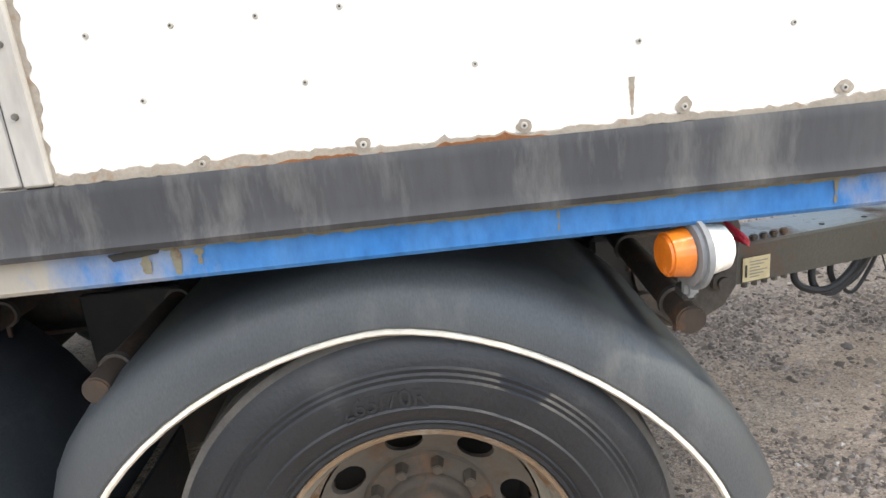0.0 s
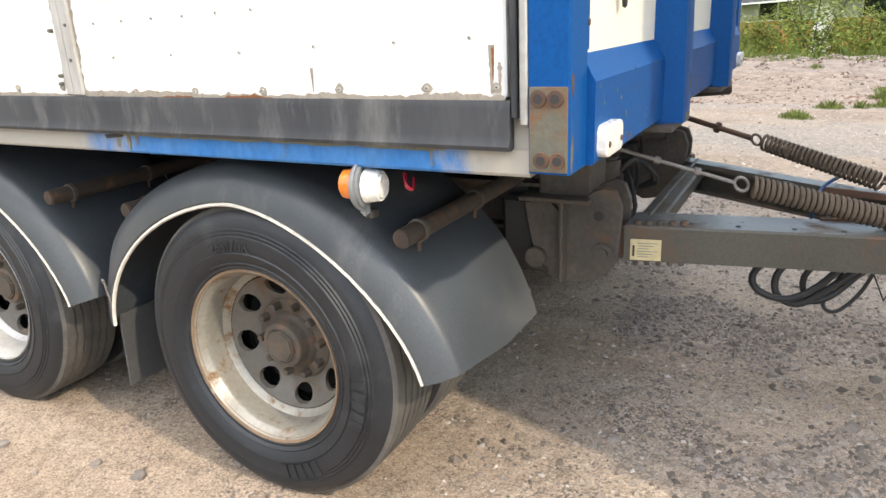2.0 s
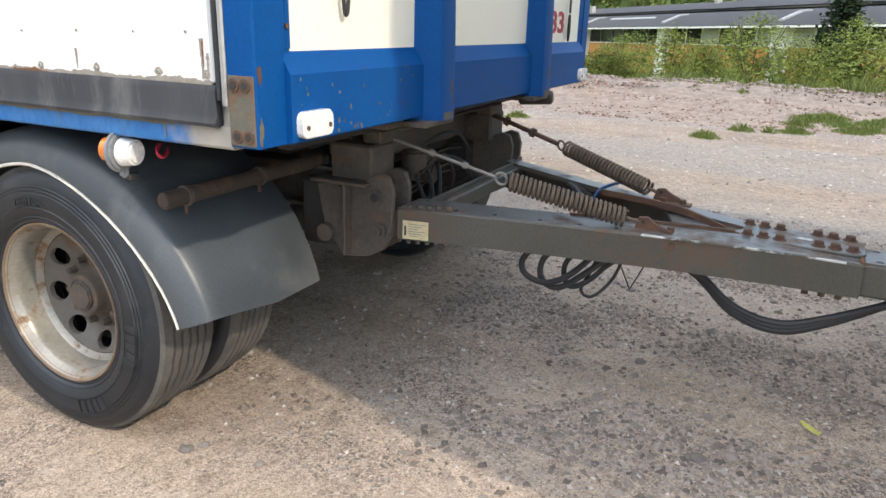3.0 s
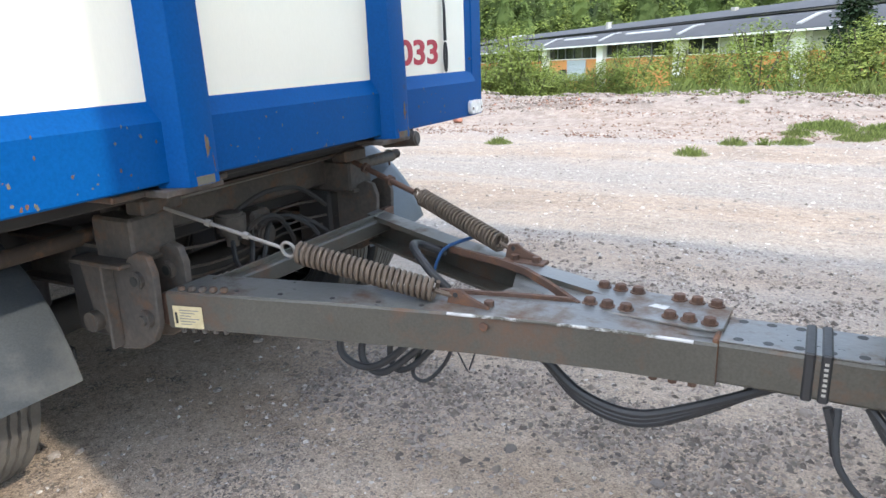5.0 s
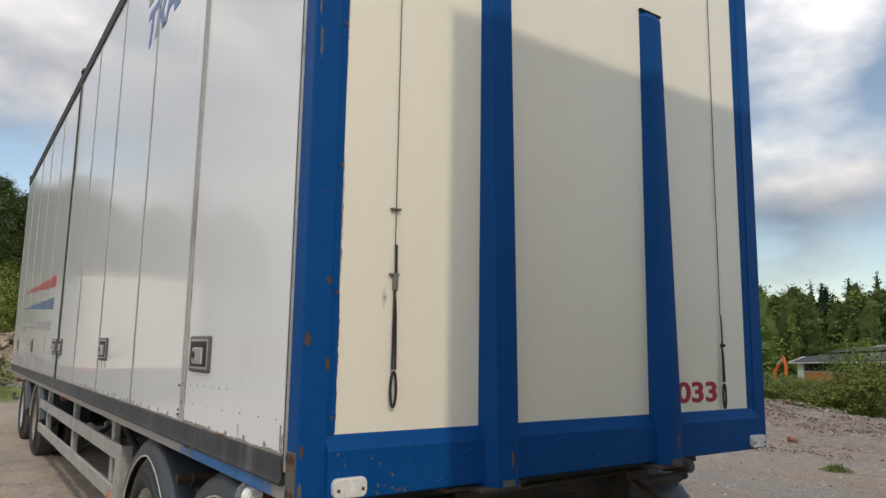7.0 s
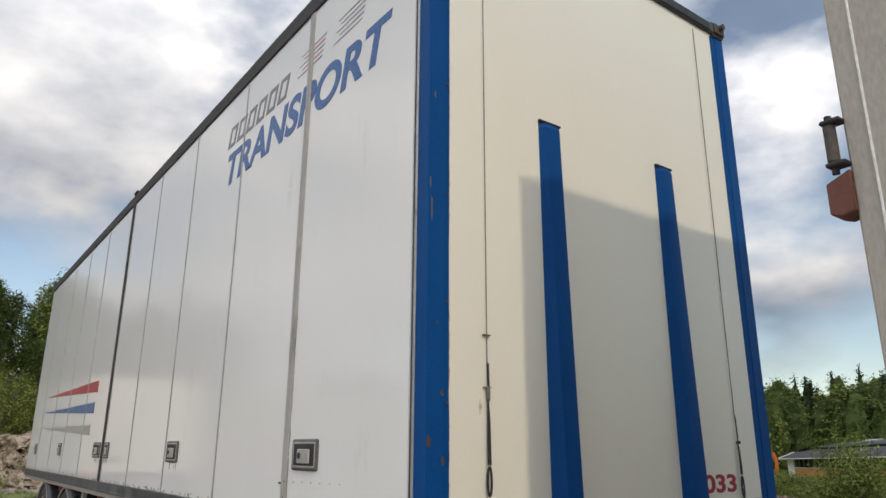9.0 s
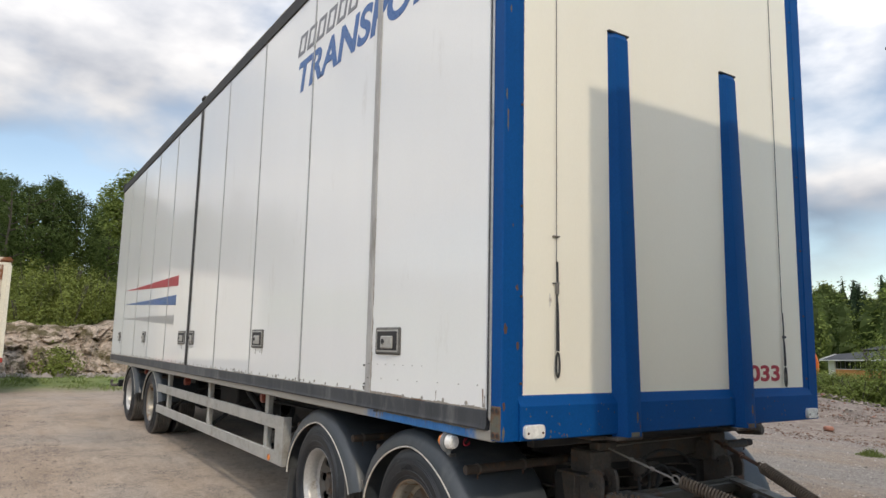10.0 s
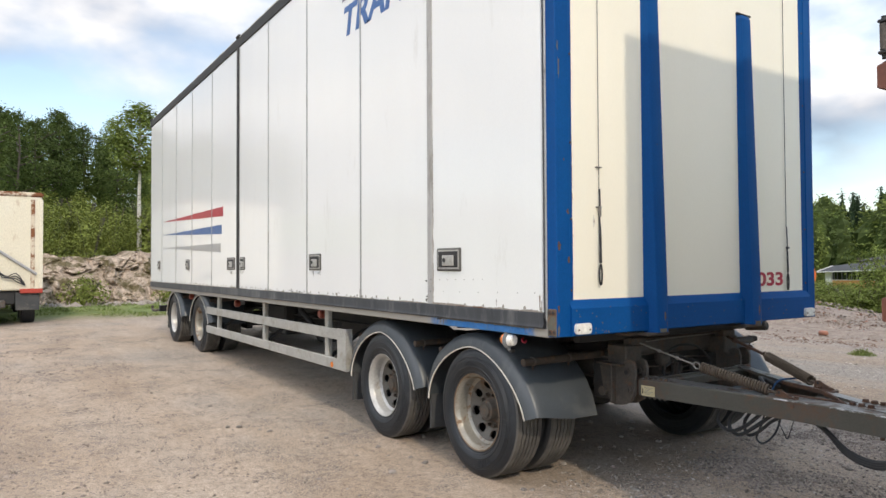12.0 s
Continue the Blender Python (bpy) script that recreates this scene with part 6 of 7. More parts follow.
# lamp bracket, catch and tow eye seen under the front's far end
part("catch", cyl((0.80, 3.0, 0.925), (0.95, 3.02, 0.935), 0.03, n=14, bevel=0.006), M["grime"], trailer)
part("catch_block", box((0.80, 2.96, 0.93), (0.90, 3.06, 0.965), 0.006), M["grime"], trailer)
part("guard_pipe", cyl((0.47, 2.95, 0.775), (0.475, 3.57, 0.765), 0.0235, n=16), M["grime"], trailer)
part("crank_pin", tube([(0.50, 3.20, 0.76), (0.51, 3.20, 0.66), (0.53, 3.19, 0.63), (0.53, 3.25, 0.625)], 0.008, 6), M["grime"], trailer)

# hoses under the drawbar
def hose(points, r=0.0125, label="", m="hose"):
    return part("air_hose", tube(points, r, 9, smooth=6), M[m], trailer, label or "black rubber air hose hanging under the drawbar")


hose([(1.20, 2.20, 0.53), (1.14, 2.19, 0.45), (1.16, 2.18, 0.40), (1.24, 2.18, 0.385), (1.32, 2.20, 0.43), (1.40, 2.24, 0.52)], 0.011)
hose([(1.28, 2.22, 0.53), (1.21, 2.21, 0.46), (1.21, 2.20, 0.39), (1.27, 2.20, 0.365), (1.35, 2.22, 0.42), (1.46, 2.26, 0.52)], 0.011)
hose([(1.34, 2.24, 0.53), (1.28, 2.24, 0.44), (1.30, 2.23, 0.37), (1.36, 2.24, 0.39), (1.44, 2.27, 0.47), (1.55, 2.29, 0.52)], 0.0095)
hose([(1.40, 2.26, 0.52), (1.37, 2.26, 0.43), (1.34, 2.26, 0.35), (1.38, 2.27, 0.33), (1.44, 2.29, 0.40), (1.48, 2.29, 0.52)], 0.006)
for a, b in (((1.44, 2.28, 0.51), (1.50, 2.30, 0.37)), ((1.56, 2.28, 0.51), (1.50, 2.31, 0.37))):
    part("cable_tie", tube([a, b], 0.0025, 5, smooth=1), M["hose"], trailer, "loose black cable tie")
for k in range(3):
    hose([(1.60, 2.30 + 0.012 * k, 0.52), (1.72, 2.29 + 0.01 * k, 0.47 - 0.008 * k), (1.84, 2.285, 0.38 - 0.01 * k), (1.98, 2.285, 0.352 - 0.012 * k), (2.12, 2.29, 0.40 - 0.008 * k), (2.30, 2.30 + 0.01 * k, 0.49)], 0.013)
hose([(1.25, 2.66, 0.60), (1.18, 2.6, 0.64), (1.22, 2.5, 0.655), (1.30, 2.46, 0.60), (1.36, 2.46, 0.55)], 0.014)
part("blue_tie", tube([(1.28, 2.50, 0.55), (1.29, 2.53, 0.62), (1.31, 2.57, 0.655), (1.36, 2.72, 0.66)], 0.006, 6), M["bluetie"], trailer, "blue plastic tie strap")
# straps round the bar
for x in (2.345, 2.378):
    st = part("lashing_strap", box((x, 2.231, 0.496), (x + 0.022, 2.409, 0.611), 0.004), M["hose"], bar, "black lashing strap with pale print bars")
    if x > 2.36:
        for k in range(7):
            part("print_bar", box((x + 0.007, 2.2292, 0.515 + 0.012 * k), (x + 0.015, 2.2312, 0.521 + 0.012 * k)), M["galv"], bar)
part("strap_tail", tube([(2.40, 2.235, 0.49), (2.415, 2.23, 0.44), (2.425, 2.235, 0.38)], 0.011, 6), M["hose"], bar)
hose([(2.42, 2.24, 0.49), (2.43, 2.20, 0.38), (2.50, 2.18, 0.31), (2.57, 2.19, 0.36), (2.54, 2.22, 0.46), (2.50, 2.26, 0.50)], 0.008)
hose([(2.62, 2.16, 0.50), (2.54, 2.19, 0.55), (2.50, 2.24, 0.62), (2.56, 2.28, 0.65), (2.70, 2.26, 0.62), (2.90, 2.24, 0.55)], 0.009)
for k in range(2):
    hose([(2.48, 2.27, 0.49), (2.56, 2.22, 0.42 - 0.03 * k), (2.66, 2.20, 0.40 - 0.03 * k), (2.85, 2.22, 0.45), (3.2, 2.3, 0.52)], 0.011)

# small flat white piece with a ragged outline by the dolly frame
part("torn_scrap", prism([(-0.97, 0.60), (-0.945, 0.615), (-0.955, 0.66), (-0.985, 0.675), (-0.995, 0.715), (-1.03, 0.72), (-1.05, 0.70), (-1.02, 0.67), (-1.0, 0.64)], 1.845, 1.848, "y"), M["scrap"], trailer, "ragged white piece by the dolly frame")
part("twisted_wire", tube([(-0.545, 1.195, 0.53), (-0.555, 1.19, 0.55), (-0.54, 1.185, 0.555), (-0.55, 1.195, 0.52), (-0.543, 1.20, 0.46)], 0.003, 5), M["rod"], trailer, "twisted wire on the mudguard edge")


# ---- the towing truck's box body, close ahead ----
truck = thing("box_truck", (5.6, 2.5, 0), "grey box truck parked nose to tail ahead of the trailer", "truck")
TX, TY0, TY1, TZ = 2.56, 1.21, 3.80, 4.13
M["boxgrey"] = mat("beige_grey_box_panel", (0.40, 0.37, 0.32), (0.35, 0.33, 0.29), rough=0.55, scale=2, fine=120, stain=(0.24, 0.21, 0.17), stain_at=(0.6, 0.85), stretch=(1, 1, 0.3))
M["orange"] = mat("rusty_red_lead_paint", (0.15, 0.05, 0.03), (0.10, 0.036, 0.025), rough=0.6, scale=8, stain=(0.1, 0.05, 0.03), stain_at=(0.55, 0.75))
side = part("side_wall", box((TX + 0.006, TY0, 1.02), (9.6, TY0 + 0.04, TZ), 0.006), M["boxgrey"], truck, "beige-grey ribbed box side")
for k in range(30):
    x = TX + 0.06 + 0.23 * k
    part("rib", box((x, TY0 - 0.0035, 1.06), (x + 0.006, TY0 + 0.002, TZ - 0.03), 0.001), M["lens"], side, "thin pale bead on the box side")
for x in (TX + 0.14, TX + 0.6, TX + 1.06):
    for z in np.arange(1.3, 4.0, 0.36):
        part("rivet", cyl((x, TY0 - 0.006, z), (x, TY0 + 0.002, z), 0.009, 0.007, 10), M["greyprint"], side)
part("far_side_wall", box((TX + 0.006, TY1 - 0.04, 1.02), (9.6, TY1, TZ), 0.006), M["boxgrey"], truck)
# The rear is unseen; its doors are white to throw light on the trailer.
part("rear_doors", box((TX, TY0 + 0.04, 1.02), (TX + 0.05, TY1 - 0.04, TZ), 0.006), M["lens"], truck, "unseen rear doors, white to bounce light onto the trailer")
part("roof", box((TX, TY0, TZ), (9.6, TY1, TZ + 0.03), 0.005), M["boxgrey"], truck)
part("front_wall", box((9.55, TY0 + 0.04, 1.02), (9.6, TY1 - 0.04, TZ), 0.006), M["boxgrey"], truck)
part("floor", box((TX + 0.05, TY0 + 0.04, 1.02), (9.55, TY1 - 0.04, 1.12)), M["black"], truck)
for z in (1.285, 2.125):
    hx = TX + (0.004 if z < 2 else -0.022)
    h = part("door_hinge", cyl((hx, TY0 - 0.012, z), (hx, TY0 - 0.012, z + 0.10), 0.015, n=18, bevel=0.003), M["grime"], truck, "steel door hinge on the rear edge")
    for zz in (z - 0.014, z + 0.10):
        part("hinge_lug", box((hx - 0.017, TY0 - 0.030, zz), (hx + 0.034, TY0 + 0.01, zz + 0.013), 0.004), M["black"], h)
    part("hinge_pin", cyl((hx, TY0 - 0.012, z - 0.03), (hx, TY0 - 0.012, z + 0.125), 0.009, n=10), M["black"], h)
for dz in (0.0, -0.84):
    part("lamp_bracket", prism([(TX - 0.05, 2.075 + dz), (TX + 0.01, 2.10 + dz), (TX + 0.01, 1.995 + dz), (TX - 0.025, 1.985 + dz), (TX - 0.05, 1.995 + dz)], TY0 - 0.015, TY0 + 0.06, "y", 0.003), M["orange"], truck, "rusty red bracket on the rear edge")
for y in (1.95, 2.98):
    post = part("lift_post", box((TX - 0.03, y - 0.05, 0.86), (TX + 0.05, y + 0.05, 1.35), 0.006), M["orange"], truck, "rusty orange rear frame post")
    part("post_band", box((TX - 0.034, y - 0.054, 1.10), (TX + 0.04, y + 0.054, 1.14), 0.004), M["galv"], post)
    part("post_cap", box((TX - 0.034, y - 0.02, 0.88), (TX - 0.03, y + 0.05, 1.10), 0.001), M["black"], post)
for y in (1.95, 2.98):
    part("frame_rail", box((3.0, y - 0.05, 0.78), (11.5, y + 0.05, 1.02), 0.01), M["black"], truck)
part("cab", box((9.75, 1.28, 0.75), (11.9, 3.72, 3.2), 0.12, seg=3), M["boxgrey"], truck, "truck cab ahead of the box")
for x in (4.6, 6.0, 10.6):
    for y in (1.36, 2.5 * 2 - 1.36):
        part("wheel", cyl((x, y - 0.14, 0.5), (x, y + 0.14, 0.5), 0.5, n=40, bevel=0.04), M["tyre"], truck)

# ---- the other trailer, parked by the rock cut ----
M["oldroof"] = mat("rust_eaten_roof_paint", (0.66, 0.58, 0.46), (0.5, 0.4, 0.28), rough=0.7, scale=5, stain=(0.20, 0.075, 0.03), stain_at=(0.46, 0.56), stain_scale=3.0)
M["redlead"] = mat("faded_red_paint", (0.42, 0.05, 0.03), (0.3, 0.04, 0.03), rough=0.6, scale=6)
M["oldcream"] = mat("stained_cream_paint", (0.72, 0.67, 0.54), (0.66, 0.58, 0.42), rough=0.5, scale=1.5, stain=(0.33, 0.18, 0.08), stain_at=(0.6, 0.8), stain_scale=2.5, stretch=(1, 1, 0.4))
old = thing("cargo_trailer", (-17, -1.7, 0.12), "stained cream cargo trailer with rusty roof edge beside the rock cut", "trailer")
OX, OY0, OY1 = -14.4, -2.95, -0.42
part("body", box((OX - 7.5, OY0, 0.86), (OX, OY1, 2.98), 0.03), M["oldcream"], old, "cream box body with rust runs")
part("roof_edge", box((OX - 7.5, OY0 - 0.02, 2.96), (OX + 0.03, OY1 + 0.03, 3.07), 0.035, seg=2), M["oldroof"], old, "rust-eaten roof edge")
part("corner_post", box((OX - 0.05, OY1 - 0.22, 0.9), (OX + 0.02, OY1 - 0.14, 2.9), 0.008), M["oldroof"], old)
part("corner_post", box((OX - 0.05, OY1 - 0.06, 0.9), (OX + 0.03, OY1 + 0.02, 2.9), 0.008), M["oldcream"], old)
part("lamp_strip", box((OX - 0.05, OY1 - 0.42, 0.80), (OX + 0.05, OY1 + 0.02, 0.90), 0.01), M["redlead"], old, "red lower corner strip")
part("strut", tube([(OX + 0.04, OY1 - 0.9, 1.80), (OX + 0.05, OY1 - 0.1, 1.22)], 0.03, 8, smooth=1), M["fadegrey"], old)
for k in range(4):
    part("cable", tube([(OX + 0.04, OY1 - 0.95, 1.6 - 0.1 * k), (OX + 0.08, OY1 - 0.75 + 0.05 * k, 1.15), (OX + 0.08, OY1 - 0.5, 1.25 - 0.06 * k), (OX + 0.05, OY1 - 0.32, 0.98)], 0.012, 6), M["hose"], old, "coiled black cable")
part("chassis", box((OX - 7.3, OY0 + 0.5, 0.55), (OX - 0.1, OY1 - 0.5, 0.86), 0.02), M["black"], old)
part("drawbar_frame", box((OX - 0.1, OY1 - 1.9, 0.5), (OX + 0.5, OY1 - 0.7, 0.66), 0.02), M["grime"], old)
part("mudflap", box((OX - 0.06, OY1 - 0.5, 0.42), (OX - 0.03, OY1 - 0.04, 0.82), 0.006), M["flap"], old)
for x in (OX - 0.7, OX - 1.9, OX - 5.5, OX - 6.7):
    for y in (OY1 - 0.25, OY0 + 0.25):
        part("wheel", cyl((x, y - 0.14, 0.50), (x, y + 0.14, 0.50), 0.42, n=32, bevel=0.03), M["tyre"], old)


# ---- rock cut ----
def rock_face():
    bm = bmesh.new()
    ny, nz = 420, 60
    grid = []
    for j in range(nz + 1):
        row = []
        v = j / nz
        for i in range(ny + 1):
            y = -13 + 27 * i / ny
            top = 1.75 + 0.35 * noise.noise((y * 0.35, 2, 0)) + 0.2 * noise.noise((y * 1.3, 5, 0))
            z = 0.05 + v * top
            p = Vector((0.3, y * 1.05, z * 0.95))
            p += Vector((0, 0.7 * noise.noise(p * 0.9) + 0.3 * noise.noise(p * 2.6), 0.5 * noise.noise(p * 1.1 + Vector((5, 2, 1))) + 0.25 * noise.noise(p * 2.9 + Vector((1, 7, 3)))))
            x = -23.6 - 1.6 * v ** 1.4 + 0.35 * noise.noise(p * 0.5) + 0.10 * noise.noise(p * 3.7) + 0.07 * noise.noise(p * 8.3) + 0.04 * noise.noise(p * 17)
            for sc, am in ((1.3, 0.50), (3.1, 0.26)):
                d, sites = noise.voronoi(p * sc)
                c = sites[0]
                tilt = Vector((0, noise.noise(c * 3.3), noise.noise(c * 4.7 + Vector((9, 0, 0))) - 0.12))
                x += am * (0.55 * noise.noise(c * 7.7) + 1.2 * tilt.dot(p * sc - c)) - 0.16 * am * (1 - smooth01((d[1] - d[0]) / 0.14))
            row.append(bm.verts.new((x, y, z)))
        grid.append(row)
    grid.append([bm.verts.new((v.co.x - 3.0, v.co.y, v.co.z + 0.1)) for v in grid[-1]])
    for a, b in zip(grid, grid[1:]):
        for i in range(ny):
            bm.faces.new((a[i], a[i + 1], b[i + 1], b[i]))
    m = mat("split_granite", (0.50, 0.395, 0.305), (0.24, 0.18, 0.135), rough=0.9, scale=2.4, fine=11, bump=1.0, dist=0.10, stain=(0.11, 0.085, 0.035), stain_at=(0.48, 0.58), stain_scale=1.5, grainy=2.5)
    me, mid = finish(bm, "rock_face", m, 24)
    ob = new("rock_face", me)
    ob.location = mid
    return tagged(ob, "low blasted granite face with mossy patches", "rock face", kind="structure")


rock_face()
M["stone"] = mat("yard_stone", (0.24, 0.205, 0.18), (0.17, 0.155, 0.145), rough=0.9, scale=20, fine=160, bump=0.4, piece=0.35)
M["stones"] = mat("yard_gravel_stones", (0.25, 0.20, 0.17), (0.16, 0.14, 0.125), rough=0.9, scale=20, fine=160, bump=0.4, island=0.4)


def stone_shape(seed, flat=0.6, level=1):
    rr = np.random.default_rng(seed)
    bm = bmesh.new()
    bmesh.ops.create_icosphere(bm, subdivisions=level, radius=1)
    for v in bm.verts:
        v.co *= 0.75 + 0.5 * rr.random()
        v.co.z *= flat
    v = np.array([v.co[:] for v in bm.verts])
    f = np.array([[q.index for q in face.verts] for face in bm.faces])
    bm.free()
    return v, f


def chip_shape(seed):
    """An eight-sided chip of stone."""
    rr = np.random.default_rng(seed)
    v = np.array([(1, 0, 0), (0, 1, 0), (-1, 0, 0), (0, -1, 0), (0, 0, 0.7), (0, 0, -0.5)], float)
    v += rr.uniform(-0.33, 0.33, v.shape)
    f = np.array([(0, 1, 4), (1, 2, 4), (2, 3, 4), (3, 0, 4), (1, 0, 5), (2, 1, 5), (3, 2, 5), (0, 3, 5)])
    return v, f


SHAPES = [chip_shape(k) for k in range(30)]
ROUND = [stone_shape(50 + k, level=2) for k in range(8)]


def scatter(name, count, area, size, material, label, seed, power=2.6, patchy=0.0):
    """Many small stones lying on the ground, joined; patchy: how much they gather in drifts."""
    rr = np.random.default_rng(seed)
    V, F, base = [], [], 0
    while len(V) < count:
        x, y = rr.uniform(area[0], area[1]), rr.uniform(area[2], area[3])
        if patchy and rr.random() < patchy * smooth01(0.62 - 2.2 * (noise.noise((x * 0.9, y * 1.6, 3)) + 0.6 * noise.noise((x * 3.1, y * 4.0, 8)))):
            continue
        s = size[0] + (size[1] - size[0]) * rr.random() ** power
        v, f = SHAPES[rr.integers(len(SHAPES))]
        q = rr.uniform(0, 6.283)
        c, sn = math.cos(q), math.sin(q)
        w = v * s * np.array([rr.uniform(0.8, 1.3), 1, rr.uniform(0.7, 1.1)])
        w = np.stack([w[:, 0] * c - w[:, 1] * sn + x, w[:, 0] * sn + w[:, 1] * c + y, w[:, 2] + height(x, y) - 0.05 * s], 1)
        V.append(w)
        F.append(f + base)
        base += len(w)
    me = bpy.data.meshes.new(name)
    me.from_pydata(np.concatenate(V).tolist(), [], np.concatenate(F).tolist())
    me.materials.append(material)
    return tagged(new(name, me), label, "gravel", kind="stuff")


M["greystones"] = mat("grey_gravel_stones", (0.26, 0.22, 0.19), (0.13, 0.115, 0.104), rough=0.9, scale=20, fine=160, bump=0.4, island=0.55)
scatter("gravel_stones", 9000, (-3.2, 3.2, -0.2, 5.2), (0.0018, 0.0085), M["stones"], "loose pinkish gravel on the yard", 1, 3.0, 0.9)
scatter("gravel_stones", 34000, (0.6, 3.1, 1.75, 4.4), (0.0026, 0.0145), M["greystones"], "coarse grey gravel under the drawbar", 6, 2.9, 0.93)
M["palestones"] = mat("pale_gravel_stones", (0.37, 0.335, 0.30), (0.25, 0.225, 0.20), rough=0.9, scale=20, fine=160, bump=0.4, island=0.55)
scatter("gravel_stones", 4000, (0.2, 3.1, 1.35, 4.4), (0.003, 0.012), M["palestones"], "pale chips among the grey gravel", 12, 2.6)
scatter("gravel_stones", 14000, (-9, 7, 4.6, 13), (0.005, 0.022), M["palestones"], "loose pale gravel on the open yard", 2)
scatter("gravel_stones", 20000, (-11, 4.2, -4.4, 0.1), (0.004, 0.017), M["stones"], "scattered gravel on the lit yard", 8, 2.6, 0.8)
M["brownstones"] = mat("brown_yard_stones", (0.22, 0.18, 0.15), (0.115, 0.095, 0.08), rough=0.9, scale=20, fine=160, bump=0.4, island=0.5)
scatter("gravel_stones", 5200, (0.4, 3.6, 1.5, 5.2), (0.006, 0.021), M["brownstones"], "dark brown stones and clods pressed into the yard", 15, 3.2, 0.8)
M["rubble"] = mat("rubble_stones", (0.27, 0.235, 0.205), (0.18, 0.135, 0.11), rough=0.9, scale=3, fine=40, bump=0.4, island=0.45)
scatter("rubble_heap", 13000, (-14, 9, 12.4, 16.0), (0.009, 0.040), M["rubble"], "low heap of grey-brown rubble and broken brick at the yard's edge", 3, 2.0)
M["brickbits"] = mat("broken_brick", (0.31, 0.14, 0.095), (0.22, 0.10, 0.075), rough=0.9, scale=4, island=0.4)
scatter("brick_rubble", 170, (-9, -1, 12.4, 14.6), (0.012, 0.045), M["brickbits"], "scattered broken red brick on the heap", 4)
M["barkchips"] = mat("brown_bark_chips", (0.15, 0.085, 0.06), (0.09, 0.055, 0.04), rough=0.9, scale=6, island=0.5)
scatter("bark_chips", 9000, (-12, 5, 10.4, 14.2), (0.008, 0.034), M["barkchips"], "brown bark chips and debris strewn before the heap", 9, 2.4, 0.85)
scatter("scree", 900, (-23.6, -21.6, -12, 14), (0.04, 0.22), M["rubble"], "fallen stones at the foot of the rock", 5)


# ---- foliage ----
def leaf_mat(name, a, b):
    return mat(name, a, b, rough=0.8, spec=0.25, scale=0.8, fine=30, bump=0, island=0.45, translucent=0.3)


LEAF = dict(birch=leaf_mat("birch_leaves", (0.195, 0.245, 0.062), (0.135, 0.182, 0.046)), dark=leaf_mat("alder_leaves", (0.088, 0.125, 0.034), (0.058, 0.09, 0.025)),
            bush=leaf_mat("bush_leaves", (0.205, 0.24, 0.058), (0.14, 0.17, 0.043)), spruce=leaf_mat("spruce_needles", (0.022, 0.042, 0.018), (0.032, 0.055, 0.022)),
            grass=leaf_mat("grass_blades", (0.155, 0.21, 0.055), (0.22, 0.235, 0.085)))
M["bark"] = mat("grey_bark", (0.09, 0.075, 0.06), (0.06, 0.05, 0.04), rough=0.9, scale=6, fine=40, bump=0.6)
M["birchbark"] = mat("white_birch_bark", (0.52, 0.49, 0.44), (0.42, 0.39, 0.35), rough=0.8, scale=3, stain=(0.04, 0.035, 0.03), stain_at=(0.56, 0.62), stain_scale=6, stretch=(1, 1, 3))


def leaves(name, centres, size, per, spread, material, seed, out=None):
    """Small bent leaf clumps (two triangles each) round many centres, turned outwards from the crown."""
    rr = np.random.default_rng(seed)
    c = np.repeat(np.asarray(centres, float), per, 0)
    n = len(c)
    c = c + rr.normal(0, 1, (n, 3)) * spread
    u = rr.normal(0, 1, (n, 3))
    u[:, 2] *= 0.6
    u /= np.linalg.norm(u, axis=1)[:, None]
    if out is not None:
        o = np.repeat(np.asarray(out, float), per, 0)
        o = o / (np.linalg.norm(o, axis=1)[:, None] + 1e-6) + rr.normal(0, 0.42, (n, 3)) + (0, 0, 0.25)
        o /= np.linalg.norm(o, axis=1)[:, None]
        u -= o * (u * o).sum(1)[:, None]
        u /= np.linalg.norm(u, axis=1)[:, None]
    w = np.cross(o, u) if out is not None else rr.normal(0, 1, (n, 3))
    w -= u * (w * u).sum(1)[:, None]
    w /= np.linalg.norm(w, axis=1)[:, None]
    s = size * rr.uniform(0.6, 1.3, (n, 1))
    nrm = np.cross(u, w)
    quad = np.stack([c - u * s, c + w * s * 0.5 + nrm * s * 0.15, c + u * s, c - w * s * 0.5 + nrm * s * 0.15], 1).reshape(-1, 3)
    k = np.arange(n)[:, None] * 4
    faces = np.concatenate([k + [[0, 1, 2]], k + [[0, 2, 3]]])
    me = bpy.data.meshes.new(name)
    me.from_pydata(quad.tolist(), [], faces.tolist())
    me.materials.append(material)
    return me


def crown_points(n, seed, h0, h1, r, shape):
    rr = np.random.default_rng(seed)
    out = []
    lumps = [(rr.uniform(0, 6.28), rr.uniform(0.1, 0.9)) for _ in range(7)]
    while len(out) < n:
        t = rr.random()
        a = rr.uniform(0, 6.283)
        if shape == "spruce":
            rad = r * (1 - t) ** 0.9 * (0.75 + 0.25 * math.sin(t * 60)) + 0.05
        else:
            rad = r * math.sin(math.pi * min(t * 0.9 + 0.1, 1)) ** 0.7
            rad *= (0.5 if shape == "bush" else 0.75) + (0.75 if shape == "bush" else 0.35) * max(math.cos(a - la) * math.exp(-((t - lt) / 0.2) ** 2) for la, lt in lumps)
        q = rad * (0.45 + 0.55 * rr.random() ** 0.5)
        out.append((q * math.cos(a), q * math.sin(a), h0 + (h1 - h0) * t))
    return out


